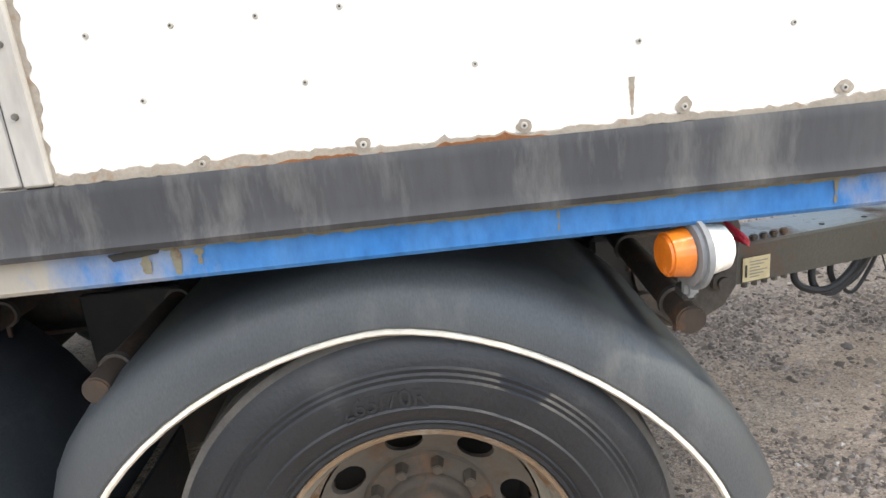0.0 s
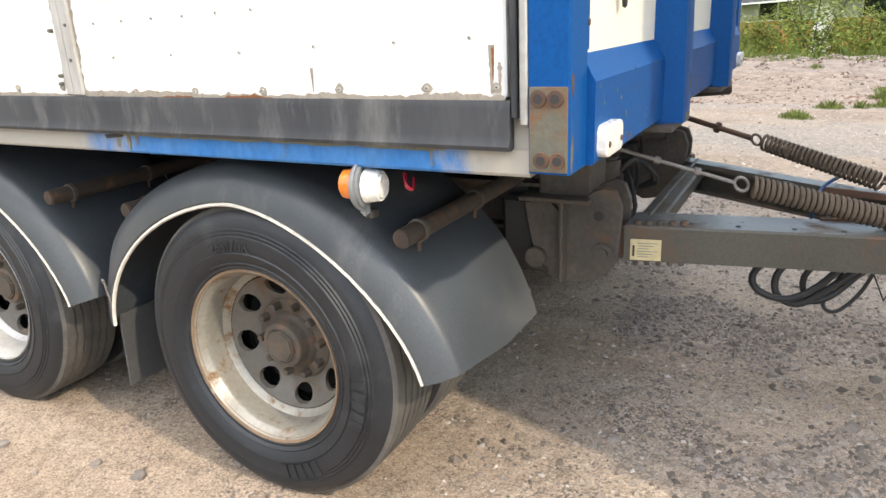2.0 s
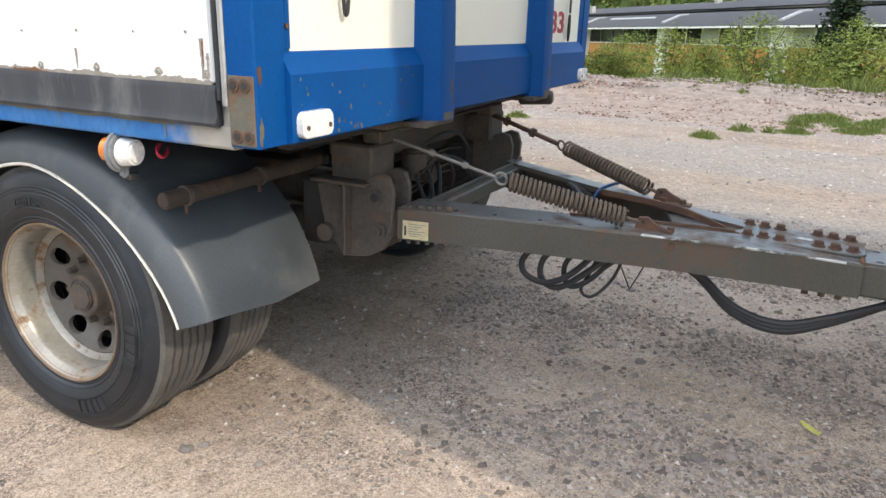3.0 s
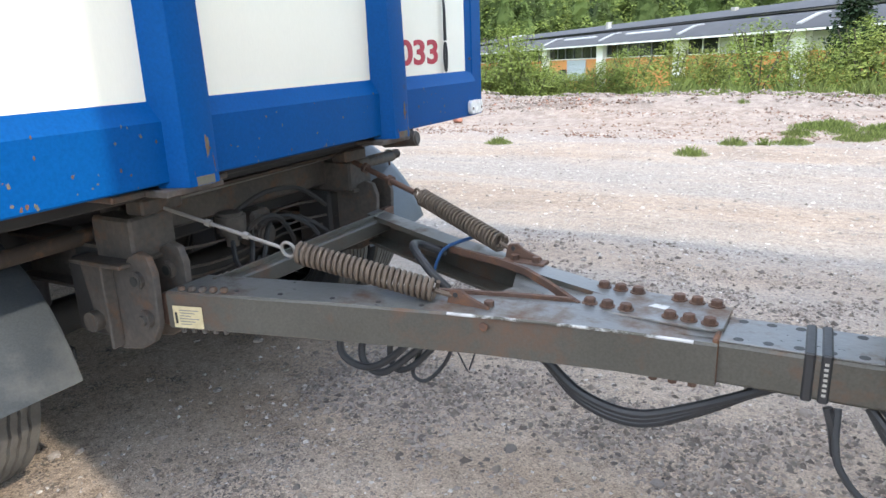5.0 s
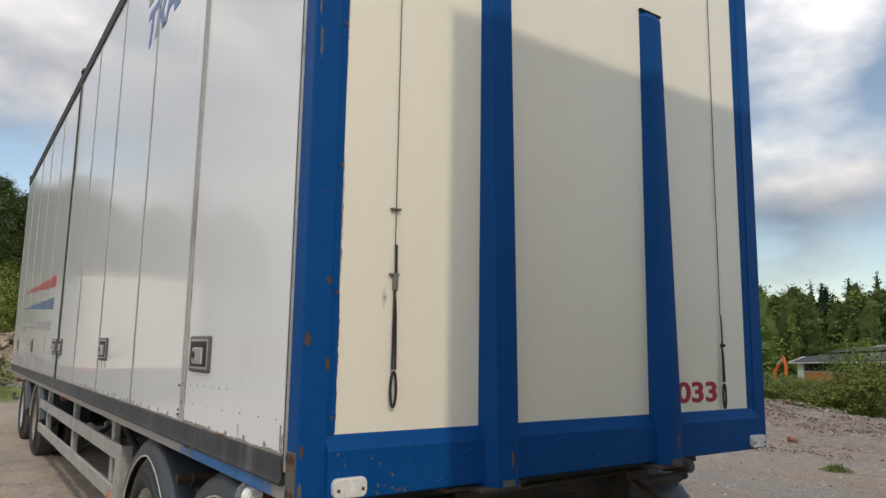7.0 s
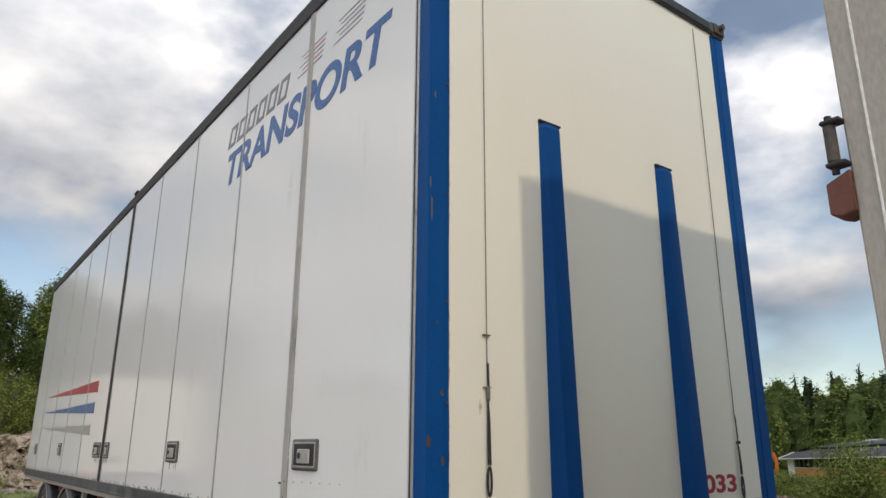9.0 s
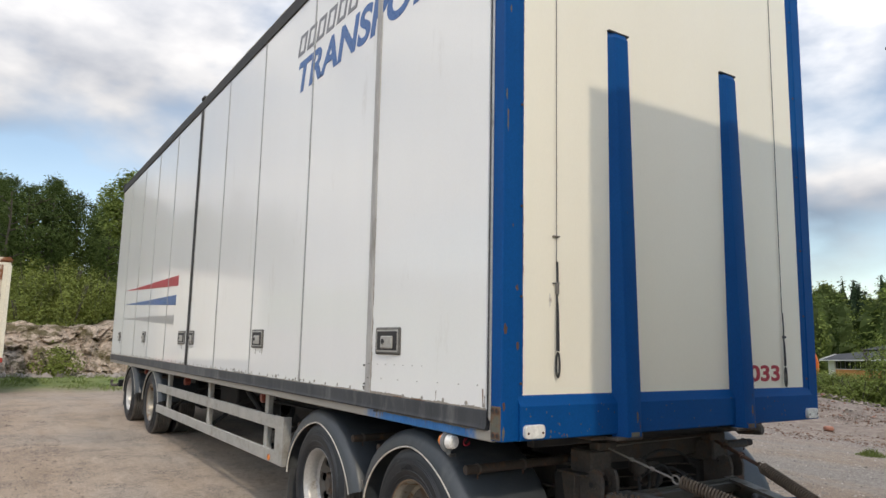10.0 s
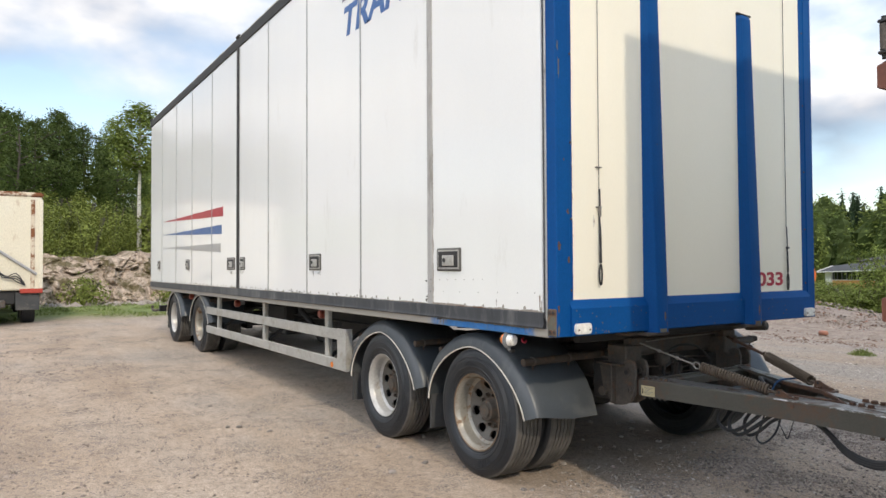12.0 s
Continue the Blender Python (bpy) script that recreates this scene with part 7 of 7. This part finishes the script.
def make_tree(name, kind, h, r, seed, label, category="tree", n=420, per=17, leaf=0.1, bark="bark", at=(0, 0, 0), low_crown=0.16):
    t = thing(name, (0, 0, 0), label, category)
    rr = random.Random(seed)
    th = 0.012 * h + 0.02
    bend = 0.04 if low_crown < 0.4 else 0.012
    sway = [(bend * h * rr.uniform(-0.4, 0.4) * k / 5, bend * h * rr.uniform(-0.4, 0.4) * k / 5, h * 0.96 * k / 5) for k in range(6)]
    bm = tube(sway, [th * (1 - 0.16 * k) for k in range(6)], 8, smooth=2)
    low = 0.15 if kind == "spruce" else max(0.35, low_crown)
    for k in range(10):
        z = h * (low + (0.9 - low) * k / 10)
        a = rr.uniform(0, 6.28)
        ln = r * 0.75 * rr.uniform(0.6, 1.0)
        up = -0.05 if kind == "spruce" else 0.45
        bm = tube([(0, 0, z), (ln * 0.5 * math.cos(a), ln * 0.5 * math.sin(a), z + up * ln * 0.4), (ln * math.cos(a), ln * math.sin(a), z + up * ln)], [th * 0.4, th * 0.3, th * 0.15], 5, bm=bm, smooth=2)
    part("trunk", bm, M[bark], t)
    pts = crown_points(n, seed, h * (0.08 if kind == "spruce" else low_crown), h, r, kind)
    put("crown", leaves("crown", pts, leaf, per, leaf * 2.0, LEAF[kind if kind in LEAF else "birch"], seed, np.array(pts) - (0, 0, h * 0.55)), (0, 0, 0), t)
    t.location = at
    return t


def plant(proto, spots, seed):
    rr = random.Random(seed)
    for k, spot in enumerate(spots):
        x, y, s = spot[:3]
        wide = spot[3] if len(spot) > 3 else 1.0
        m = Matrix.Translation((x, y, height(x, y) - 0.05)) @ Matrix.Rotation(rr.uniform(0, 6.28), 4, "Z") @ Matrix.Diagonal((s * wide * rr.uniform(0.9, 1.1), s * wide * rr.uniform(0.9, 1.1), s, 1))
        if k == 0:
            proto.matrix_basis = m
        else:
            c = copy_thing(proto, m)
            c.matrix_basis = m


# wood above the rock cut
plant(make_tree("birch", "birch", 9.5, 2.2, 11, "tall birch with white trunk above the rock", n=520, bark="birchbark"), [(-36, 7.6, 0.73), (-42, -2.4, 0.71), (-39, 9.5, 0.74)], 1)
plant(make_tree("slender_birch", "birch", 6.4, 1.15, 19, "slender birch with bare white trunk at the bank's edge", n=280, leaf=0.085, bark="birchbark", low_crown=0.58), [(-28.6, 4.07, 1.0)], 12)
plant(make_tree("alder", "dark", 9.0, 2.6, 12, "dense dark green alder in the wood's edge", n=620), [(-41, 3.2, 0.7), (-38, 0.6, 0.66), (-39.5, 1.9, 0.72), (-40, -1.0, 0.74), (-43, 2.0, 0.8), (-38.5, 4.6, 0.64), (-40, -2.8, 0.78), (-45, 0.0, 0.77), (-41, -5.0, 0.72), (-47, 6.0, 0.74), (-44, 12, 0.77), (-40, 14, 0.67), (-46, -9, 0.77), (-43, -13, 0.77)], 2)
plant(make_tree("aspen", "birch", 10.5, 2.0, 13, "slender aspen with light green crown", n=460), [(-43, 4.9, 0.65), (-39, -3.2, 0.69), (-47, 2.5, 0.71), (-48, -4, 0.72), (-38, 12, 0.55)], 3)
plant(make_tree("spruce", "spruce", 12, 1.9, 14, "dark pointed spruce in the wood", n=700), [(-50, -1.5, 0.66), (-51, -6.0, 0.72), (-48, -12, 0.69)], 4)
plant(make_tree("bare_tree", "dark", 7.0, 1.3, 15, "thin half-bare grey tree at the wood's edge", n=70), [(-34.5, -1.4, 0.9), (-35.5, -0.2, 0.85)], 5)


def bush_proto(name, h, r, seed, label, kind="bush", n=150, leaf=0.075, per=11):
    t = thing(name, (0, 0, 0), label, "bush")
    rr = random.Random(seed)
    bm = None
    for k in range(7):
        a = rr.uniform(0, 6.28)
        bm = tube([(0, 0, 0), (0.4 * r * math.cos(a), 0.4 * r * math.sin(a), h * 0.5), (0.7 * r * math.cos(a), 0.7 * r * math.sin(a), h * 0.9)], 0.012, 5, bm=bm, smooth=2)
    tagged(part("stem", bm, M["bark"], t), kind="stuff")
    pts = crown_points(n, seed, 0.03 * h, h, r, "bush")
    put("foliage", leaves("foliage", pts, leaf, per, leaf * (2.0 if per < 12 else 2.8), LEAF[kind], seed, np.array(pts) - (0, 0, h * 0.35)), (0, 0, 0), t)
    return t


rs = random.Random(31)
spots = [(rs.uniform(-35, -26.2), rs.uniform(-9, 11), rs.uniform(0.7, 1.05)) for _ in range(110)]
spots = [p for p in spots if not (p[0] > -29.5 and 3.0 < p[1] < 4.7)]
plant(bush_proto("bush", 2.0, 1.3, 21, "leafy green bush on the bank above the rock", leaf=0.085), spots[:62], 6)
plant(bush_proto("sapling", 2.6, 0.9, 22, "light green birch sapling on the bank", "bush", leaf=0.075), spots[62:], 7)
plant(bush_proto("shrub", 0.9, 0.7, 23, "small shrub at the foot of the rock", leaf=0.06, n=90), [(-22.6, 1.3, 1.0), (-22.2, -1.0, 0.7), (-22.8, 4.2, 0.8)], 8)
# bushes past the rubble heap
rs = random.Random(47)
spots = [(-13 + 26 * (k + rs.random()) / 40, 16.8 + rs.uniform(0, 4.5), rs.uniform(0.5, 0.72)) for k in range(40)]
spots = [(x, y, s * (0.25 if 103.5 < math.degrees(math.atan2(y - 0.67, x - 2.3)) < 112.5 else 1.0)) for x, y, s in spots] + [(-4.35, 17.1, 0.74), (-4.85, 17.3, 0.72), (-4.6, 17.7, 0.62), (-3.9, 17.2, 0.5), (-6.8, 18.0, 0.36), (-7.6, 18.6, 0.36)]
spots = [(x, y, min(s, 0.40) if -9.5 < x < -5.0 else s, 1.7 if -9.5 < x < -5.0 else (0.95 if x < -4.0 else 1.3)) for x, y, s in spots]
spots += [(rs.uniform(-10, -3.6), rs.uniform(16.4, 20), rs.uniform(0.2, 0.36), 2.2) for _ in range(30)]
spots += [(-3.5, 17.1, 0.26, 1.9), (-3.2, 17.7, 0.3, 1.8), (-2.9, 17.0, 0.27, 1.9), (-2.5, 17.3, 0.36, 1.6), (-2.2, 16.9, 0.38, 1.4), (-1.9, 17.4, 0.46, 1.3), (-1.5, 17.0, 0.5, 1.2)]
rs.shuffle(spots)
plant(bush_proto("bush", 1.9, 1.2, 24, "green leafy bush past the rubble heap", n=220, leaf=0.056, per=13), spots[:34], 9)
plant(bush_proto("willow_bush", 2.3, 1.0, 25, "tall light green willow bush by the yard", "birch", n=200, leaf=0.053, per=13), spots[34:], 10)
plant(make_tree("small_spruce", "spruce", 2.9, 0.75, 26, "small dark spruce among the bushes", n=260, leaf=0.07), [(2.9, 21.5, 1.0), (5.2, 22.5, 1.2)], 11)


# far woods round the place, one joined mass
def far_woods(name, spots, seed, label, per=12, leaf=0.16):
    """Broad leafy crowns and pointed spruces that close to one fine-grained mass."""
    rr = np.random.default_rng(seed)
    centres, outs, inner = {}, {}, {}
    levels = np.linspace(0.04, 0.96, 12)
    ring = np.arange(10) * 2 * math.pi / 10
    for x, y, h in spots:
        k = "spruce" if rr.random() < (0.62 if math.hypot(x, y) > 150 else 0.07) else ("birch" if rr.random() < 0.66 else "dark")
        h *= 1.03 if k == "spruce" else 1.0
        base = np.array([x, y, height(x, y)])
        lumps = [(rr.uniform(0, 6.283), rr.uniform(0.2, 0.95)) for _ in range(7)]
        wide = rr.uniform(0.19, 0.30)

        def reach(t, a):
            if k == "spruce":
                return h * 0.17 * (1 - t) ** 0.85 * (0.78 + 0.3 * math.sin(t * 55 + 2 * a)) + 0.04
            q = h * wide * math.sin(math.pi * min(t * 0.84 + 0.14, 1)) ** 0.55
            return q * (0.74 + 0.42 * max(math.cos(a - la) * math.exp(-((t - lt) / 0.16) ** 2) for la, lt in lumps))

        n = 80 if k == "spruce" else 96
        ts, angles = rr.uniform(0.03, 1.0, n), rr.uniform(0, 6.283, n)
        if k == "spruce":
            ts = 1 - (1 - ts) ** 0.8
        q = np.array([reach(t, a) for t, a in zip(ts, angles)]) * rr.uniform(0.72, 1.04, n)
        local = np.stack([q * np.cos(angles), q * np.sin(angles), ts * h], 1)
        centres.setdefault(k, []).append(base + local)
        outs.setdefault(k, []).append(local - (0, 0, 0.45 * h) if k != "spruce" else local * (1, 1, 0) + (0, 0, 0.3))
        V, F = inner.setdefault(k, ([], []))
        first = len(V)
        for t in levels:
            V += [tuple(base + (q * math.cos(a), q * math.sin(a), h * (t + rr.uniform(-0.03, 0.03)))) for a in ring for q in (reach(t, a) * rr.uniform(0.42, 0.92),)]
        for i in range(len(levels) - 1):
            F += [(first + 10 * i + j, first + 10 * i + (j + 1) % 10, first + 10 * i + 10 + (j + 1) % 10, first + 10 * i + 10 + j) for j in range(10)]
    for k, c in centres.items():
        me = leaves(name, np.concatenate(c), leaf, per, leaf * (0.9 if k == "spruce" else 1.35), LEAF[k], seed + 1, np.concatenate(outs[k]))
        tagged(new(name, me), label, "wood", kind="stuff")
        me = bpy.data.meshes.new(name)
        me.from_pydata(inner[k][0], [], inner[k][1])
        # Hull under broad leaves takes the dark tone, painting shade into the gaps.
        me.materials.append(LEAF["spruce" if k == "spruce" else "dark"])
        tagged(new(name, me), "shade-dark inner hull of the " + label, "wood", kind="stuff")


rs = random.Random(5)
spots = []
for k in range(370):
    az = radians(rs.uniform(58, 134))
    d = rs.uniform(112, 190)
    spots.append((2 + d * math.cos(az), d * math.sin(az), rs.uniform(9.5, 13.5) + 0.09 * (d - 112)))
for k in range(90):
    u, w = rs.uniform(-14, 84), rs.uniform(17, 34)
    q = Vector((-41.0, 84.0, 0)) + Vector((57.0, -57.0, 0)).normalized() * u + Vector((57.0, 57.0, 0)).normalized() * w
    spots.append((q.x, q.y, rs.uniform(5.0, 7.5)))
for k in range(150):
    x, y = rs.uniform(-60, -6), rs.uniform(24, 90)
    if x < 1.5 - 0.62 * y and y > 45:
        spots.append((x, y, rs.uniform(3.5, 6)))
spots = [(x, y, h) for x, y, h in spots if not (x + y > 41.0 and x + y < 64.0 and x - y > -127.0)]
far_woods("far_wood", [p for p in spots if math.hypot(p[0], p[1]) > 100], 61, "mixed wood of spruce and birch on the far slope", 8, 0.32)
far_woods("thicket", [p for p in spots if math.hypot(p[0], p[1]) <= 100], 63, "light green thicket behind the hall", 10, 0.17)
spots = []
for k in range(170):
    deg = rs.uniform(136, 420)
    az = radians(deg)
    d = rs.uniform(120, 170) if 200 < deg < 400 else rs.uniform(60, 95)
    spots.append((2 + d * math.cos(az), d * math.sin(az), rs.uniform(6, 9)))
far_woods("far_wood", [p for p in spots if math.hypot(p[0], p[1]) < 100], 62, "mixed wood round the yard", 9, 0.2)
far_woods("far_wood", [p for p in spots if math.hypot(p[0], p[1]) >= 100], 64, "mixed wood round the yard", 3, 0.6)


# grass
def grass(name, blobs, per, h, seed, label, wide=0.006):
    rr = np.random.default_rng(seed)
    V, F = [], []
    for x, y, r in blobs:
        for _ in range(int(per * r * r)):
            q, a = r * rr.random() ** 0.6, rr.uniform(0, 6.283)
            px, py = x + q * math.cos(a), y + q * math.sin(a)
            hh = h * rr.uniform(0.2, 1.4) * (1 - 0.75 * q / r)
            b, w = rr.uniform(0, 6.283), wide * (1 + rr.random())
            z = height(px, py) - 0.01
            lx, ly = 0.45 * hh * math.cos(b), 0.45 * hh * math.sin(b)
            i = len(V)
            V += [(px - w * math.sin(b), py + w * math.cos(b), z), (px + w * math.sin(b), py - w * math.cos(b), z), (px + lx * 0.4, py + ly * 0.4, z + hh * 0.65), (px + lx, py + ly, z + hh)]
            F += [(i, i + 1, i + 2), (i + 2, i + 1, i + 3), (i, i + 2, i + 3)]
    me = bpy.data.meshes.new(name)
    me.from_pydata(V, [], F)
    me.materials.append(LEAF["grass"])
    return tagged(new(name, me), label, "grass", kind="stuff")


grass("grass_tufts", [(-1.58, 9.6, 0.2), (1.05, 9.1, 0.22), (1.4, 10.2, 0.2), (1.75, 10.3, 0.12), (2.05, 10.5, 0.26), (2.27, 11.9, 0.34), (2.5, 12.1, 0.36), (2.1, 11.3, 0.26), (2.78, 11.0, 0.28), (3.07, 11.8, 0.3), (3.4, 12.2, 0.34), (3.0, 11.2, 0.22), (2.65, 11.5, 0.25), (1.2, 13.5, 0.14), (3.6, 11.4, 0.3), (-8.6, 12.0, 0.4)], 11000, 0.11, 71, "low green weed tufts on the gravel", 0.0028)
rs = random.Random(9)
grass("verge_grass", [(rs.uniform(-14, 14), rs.uniform(15.4, 17.6), rs.uniform(0.4, 0.9)) for _ in range(60)], 800, 0.34, 72, "tall pale grass along the heap", 0.004)
grass("bank_grass", [(rs.uniform(-22.5, -15.5), rs.uniform(-9, 11), rs.uniform(0.4, 1.0)) for _ in range(130)], 320, 0.12, 73, "short green grass before the rock cut")
grass("bank_grass", [(rs.uniform(-30, -25.6), rs.uniform(-9, 11), rs.uniform(0.4, 0.9)) for _ in range(60)], 260, 0.4, 74, "tall grass on the bank")

# ---- long building past the bushes ----
M["orangewall"] = mat("orange_rendered_wall", (0.62, 0.26, 0.085), (0.55, 0.23, 0.08), rough=0.85, scale=1, stain=(0.4, 0.2, 0.1), stain_at=(0.6, 0.8))
M["roofing"] = mat("dark_roofing_felt", (0.035, 0.037, 0.042), (0.055, 0.057, 0.062), rough=0.8, scale=0.8)
M["whitewall"] = mat("white_rendered_pier", (0.82, 0.81, 0.78), (0.76, 0.75, 0.72), rough=0.8, scale=1)
M["gatesheet"] = mat("pale_blue_grey_sheet", (0.42, 0.47, 0.52), (0.35, 0.40, 0.46), rough=0.5, scale=2)
M["glass"] = mat("dark_window_glass", (0.015, 0.018, 0.02), (0.02, 0.024, 0.028), rough=0.08, scale=2, bump=0)
M["blind"] = mat("pale_window_blind", (0.45, 0.45, 0.42), (0.38, 0.38, 0.36), rough=0.7, scale=2)
P0, P1 = Vector((-41.0, 84.0, 0)), Vector((16.0, 27.0, 0))
along = (P1 - P0).normalized()
LEN = (P1 - P0).length
hall = thing("factory_hall", (P0 + P1) / 2 + Vector((0, 0, -2.4)), "long low orange-walled factory hall with dark roof and white piers", "building")
into = Vector((-along.y, along.x, 0))
into = into if into.dot(Vector((0, 1, 0))) > 0 else -into
# the yard falls a little along the hall, and the hall with it
BASE = Matrix.Translation(P0) @ Matrix(((along.x, into.x, 0, 0), (along.y, into.y, 0, 0), (0.02, 0, 1, 0), (0, 0, 0, 1)))


def hall_part(name, bm, m, parent=hall, label=""):
    bmesh.ops.transform(bm, matrix=BASE, verts=bm.verts)
    bmesh.ops.recalc_face_normals(bm, faces=bm.faces)
    return part(name, bm, m, parent, label)


Z0, ZB, ZE = -4.2, -0.62, 0.36
hall_part("wall", box((0, 0, Z0), (LEN, 14, ZB)), M["orangewall"], label="orange rendered wall")
hall_part("window_band", box((0, 0.15, ZB), (LEN, 14, ZE)), M["glass"])
hall_part("roof", prism([(-0.9, ZE), (-0.9, ZE + 0.10), (0.9, 1.16), (3.6, 1.50), (14.5, 1.52), (14.5, ZE)], -0.8, LEN + 0.5, "x"), M["roofing"], label="dark low-pitched roof")
hall_part("upper_roof", prism([(3.6, 1.53), (3.4, 1.70), (6.0, 2.32), (14.5, 2.0), (14.5, 1.53)], -0.3, LEN, "x"), M["roofing"])
hall_part("upper_glazing", box((0.2, 3.38, 1.55), (LEN, 3.46, 1.64)), M["glass"])
hall_part("gutter", box((-0.8, -0.98, ZE - 0.03), (LEN + 0.5, -0.90, ZE + 0.07)), M["whitewall"], label="pale eaves gutter")
hall_part("bargeboard", prism([(-0.95, ZE - 0.06), (-0.95, ZE + 0.16), (0.9, 1.24), (0.9, 1.02)], -0.88, -0.78, "x"), M["whitewall"], label="white gable bargeboard")
hall_part("gable_wall", box((-0.5, -0.12, Z0), (1.6, 0.5, ZE)), M["whitewall"], label="white gable pier")
PIERS = [1.6, 18.6, 29.7, 39.7, 49.7, 59.7, 69.7, LEN]
for k in range(len(PIERS) - 1):
    a0, a1 = PIERS[k] + (0.5 if k else 0.0), PIERS[k + 1] - 0.5
    if k:
        hall_part("pier", box((PIERS[k] - 0.5, -0.3, Z0), (PIERS[k] + 0.5, 0.16, ZE)), M["whitewall"], label="white pier")
        hall_part("fire_wall_cap", prism([(-0.35, ZE + 0.25), (-0.35, ZE + 0.40), (0.9, 1.24), (1.5, 1.31), (1.5, 1.2), (0.9, 1.1)], PIERS[k] - 0.16, PIERS[k] + 0.16, "x"), M["fadegrey"], label="pale strip over the roof")
    n = round((a1 - a0) / 1.55)
    step = (a1 - a0) / n
    for j in range(n):
        a = a0 + j * step
        pane = hall_part("window", box((a + 0.07, 0.08, ZB + 0.09), (a + step, 0.15, ZE - 0.05)), M["blind"] if (k * 5 + j) % 7 in (1, 4) and k > 3 else M["glass"])
        hall_part("window_frame", box((a, 0.02, ZB + 0.05), (a + 0.07, 0.10, ZE)), M["whitewall"] if k > 3 else M["greyprint"], pane)
    hall_part("sill", box((a0, -0.08, ZB), (a1, 0.05, ZB + 0.07)), M["whitewall"])
for a in (32.2, 41.6, 53.5):
    hall_part("window", box((a, -0.04, ZB - 1.75), (a + 1.35, 0.04, ZB - 0.80)), M["glass"])
gate = hall_part("gate", box((33.8, -0.05, ZB - 1.75), (37.0, 0.04, ZB - 0.04)), M["gatesheet"], label="pale blue-grey folding gate")
for k in range(4):
    z = ZB - 1.72 + 0.42 * k
    hall_part("fold", prism([(33.8, z), (35.4, z + 0.12), (37.0, z), (37.0, z + 0.40), (35.4, z + 0.28), (33.8, z + 0.40)], -0.10, -0.051, "y"), M["gatesheet"], gate)
for a, b, c in ((6.0, 5.0, 0.2), (33.2, 3.9, 0.4), (47.5, 5.3, 0.4)):
    hall_part("roof_vent", box((a, b, 1.8), (a + 0.35, b + 0.35, 2.0 + c)), M["galv"], label="roof ventilator")
for a, b in ((7.5, 11.5), (32.0, 37.5), (42.0, 47.5)):
    hall_part("roof_light", prism([(5.0, 2.09), (5.0, 2.20), (5.8, 2.39), (5.8, 2.26)], a, b, "x") if a < 20 else prism([(0.5, 0.98), (0.5, 1.06), (0.7, 1.15), (0.7, 1.05)], a, b, "x"), M["fadegrey"], label="pale roof light")

# orange digger arm showing over the bushes
digger = thing("excavator", (-30.3, 60.3, -2.4), "orange excavator with raised arm behind the bushes", "excavator")
dm = mat("orange_digger_paint", (0.62, 0.13, 0.02), (0.5, 0.11, 0.02), rough=0.5, scale=2)
part("boom", tube([(-31.0, 60.3, -1.4), (-30.75, 60.3, -0.1), (-30.35, 60.3, 0.62), (-29.9, 60.3, 1.15)], 0.15, 4, smooth=1), dm, digger)
part("stick", tube([(-29.9, 60.1, 1.2), (-29.65, 60.1, 0.5), (-29.7, 60.1, -0.6)], 0.14, 4, smooth=1), dm, digger)
part("ram", tube([(-30.5, 60.2, 0.5), (-29.95, 60.2, 1.02)], 0.09, 6, smooth=1), M["galv"], digger)
part("house", box((-33.6, 59.3, -2.4), (-31.3, 61.3, -1.3), 0.15), dm, digger)
part("tracks", box((-34.0, 59.1, -3.0), (-31.0, 61.5, -2.3), 0.2), M["black"], digger)
brick = part("broken_brick", prism([(-3.46, 11.86), (-3.34, 11.80), (-3.27, 11.88), (-3.33, 11.97), (-3.42, 12.0), (-3.48, 11.95)], 0.0, 0.075, "z", 0.02), M["brickbits"], None)
brick.location.z = height(-3.36, 11.9) + 0.045
tagged(brick, "lump of broken orange brick on the gravel", "brick")

# loose single stones on the yard
rs = random.Random(77)
meshes = []
for v, f in ROUND:
    me = bpy.data.meshes.new("stone")
    me.from_pydata(v.tolist(), [], f.tolist())
    me.materials.append(M["stone"])
    meshes.append(me)
for k in range(260):
    x, y = rs.uniform(-3.2, 3.2), rs.uniform(0.2, 4.8)
    s = 0.008 + 0.016 * rs.random() ** 2
    ob = new("stone", meshes[k % 8])
    ob.parent = ground
    ob.matrix_basis = Matrix.Translation((x, y, height(x, y) + 0.2 * s)) @ Matrix.Rotation(rs.uniform(0, 6.28), 4, "Z") @ Matrix.Diagonal((s * rs.uniform(0.8, 1.5), s, s, 1))


# a few larger stones and a dropped leaf by the drawbar
for x, y, sz in ((1.814, 1.954, 0.024), (1.91, 2.006, 0.022), (2.15, 2.072, 0.018), (1.535, 2.525, 0.02), (1.406, 1.863, 0.016)):
    ob = new("stone", meshes[int(x * 97) % 8])
    ob.parent = ground
    ob.matrix_basis = Matrix.Translation((x, y, height(x, y) + 0.2 * sz)) @ Matrix.Rotation(x * 9, 4, "Z") @ Matrix.Diagonal((sz * 1.3, sz, sz * 0.8, 1))
leafy = mat("yellowed_leaf", (0.45, 0.42, 0.10), (0.36, 0.36, 0.08), rough=0.6, scale=40)
fallen = part("fallen_leaf", strip([[(2.10 + 0.055 * t, 2.325 - 0.06 * t - 0.012 * math.sin(math.pi * t), 0.012 + height(2.12, 2.31)), (2.10 + 0.055 * t + 0.004, 2.325 - 0.06 * t + 0.003, 0.020 + height(2.12, 2.31)), (2.10 + 0.055 * t + 0.012 * math.sin(math.pi * t), 2.33 - 0.06 * t + 0.006, 0.013 + height(2.12, 2.31))] for t in np.linspace(0.0, 1.0, 9)], thick=0.001), leafy)
tagged(fallen, "single yellow-green leaf lying on the gravel", "leaf")
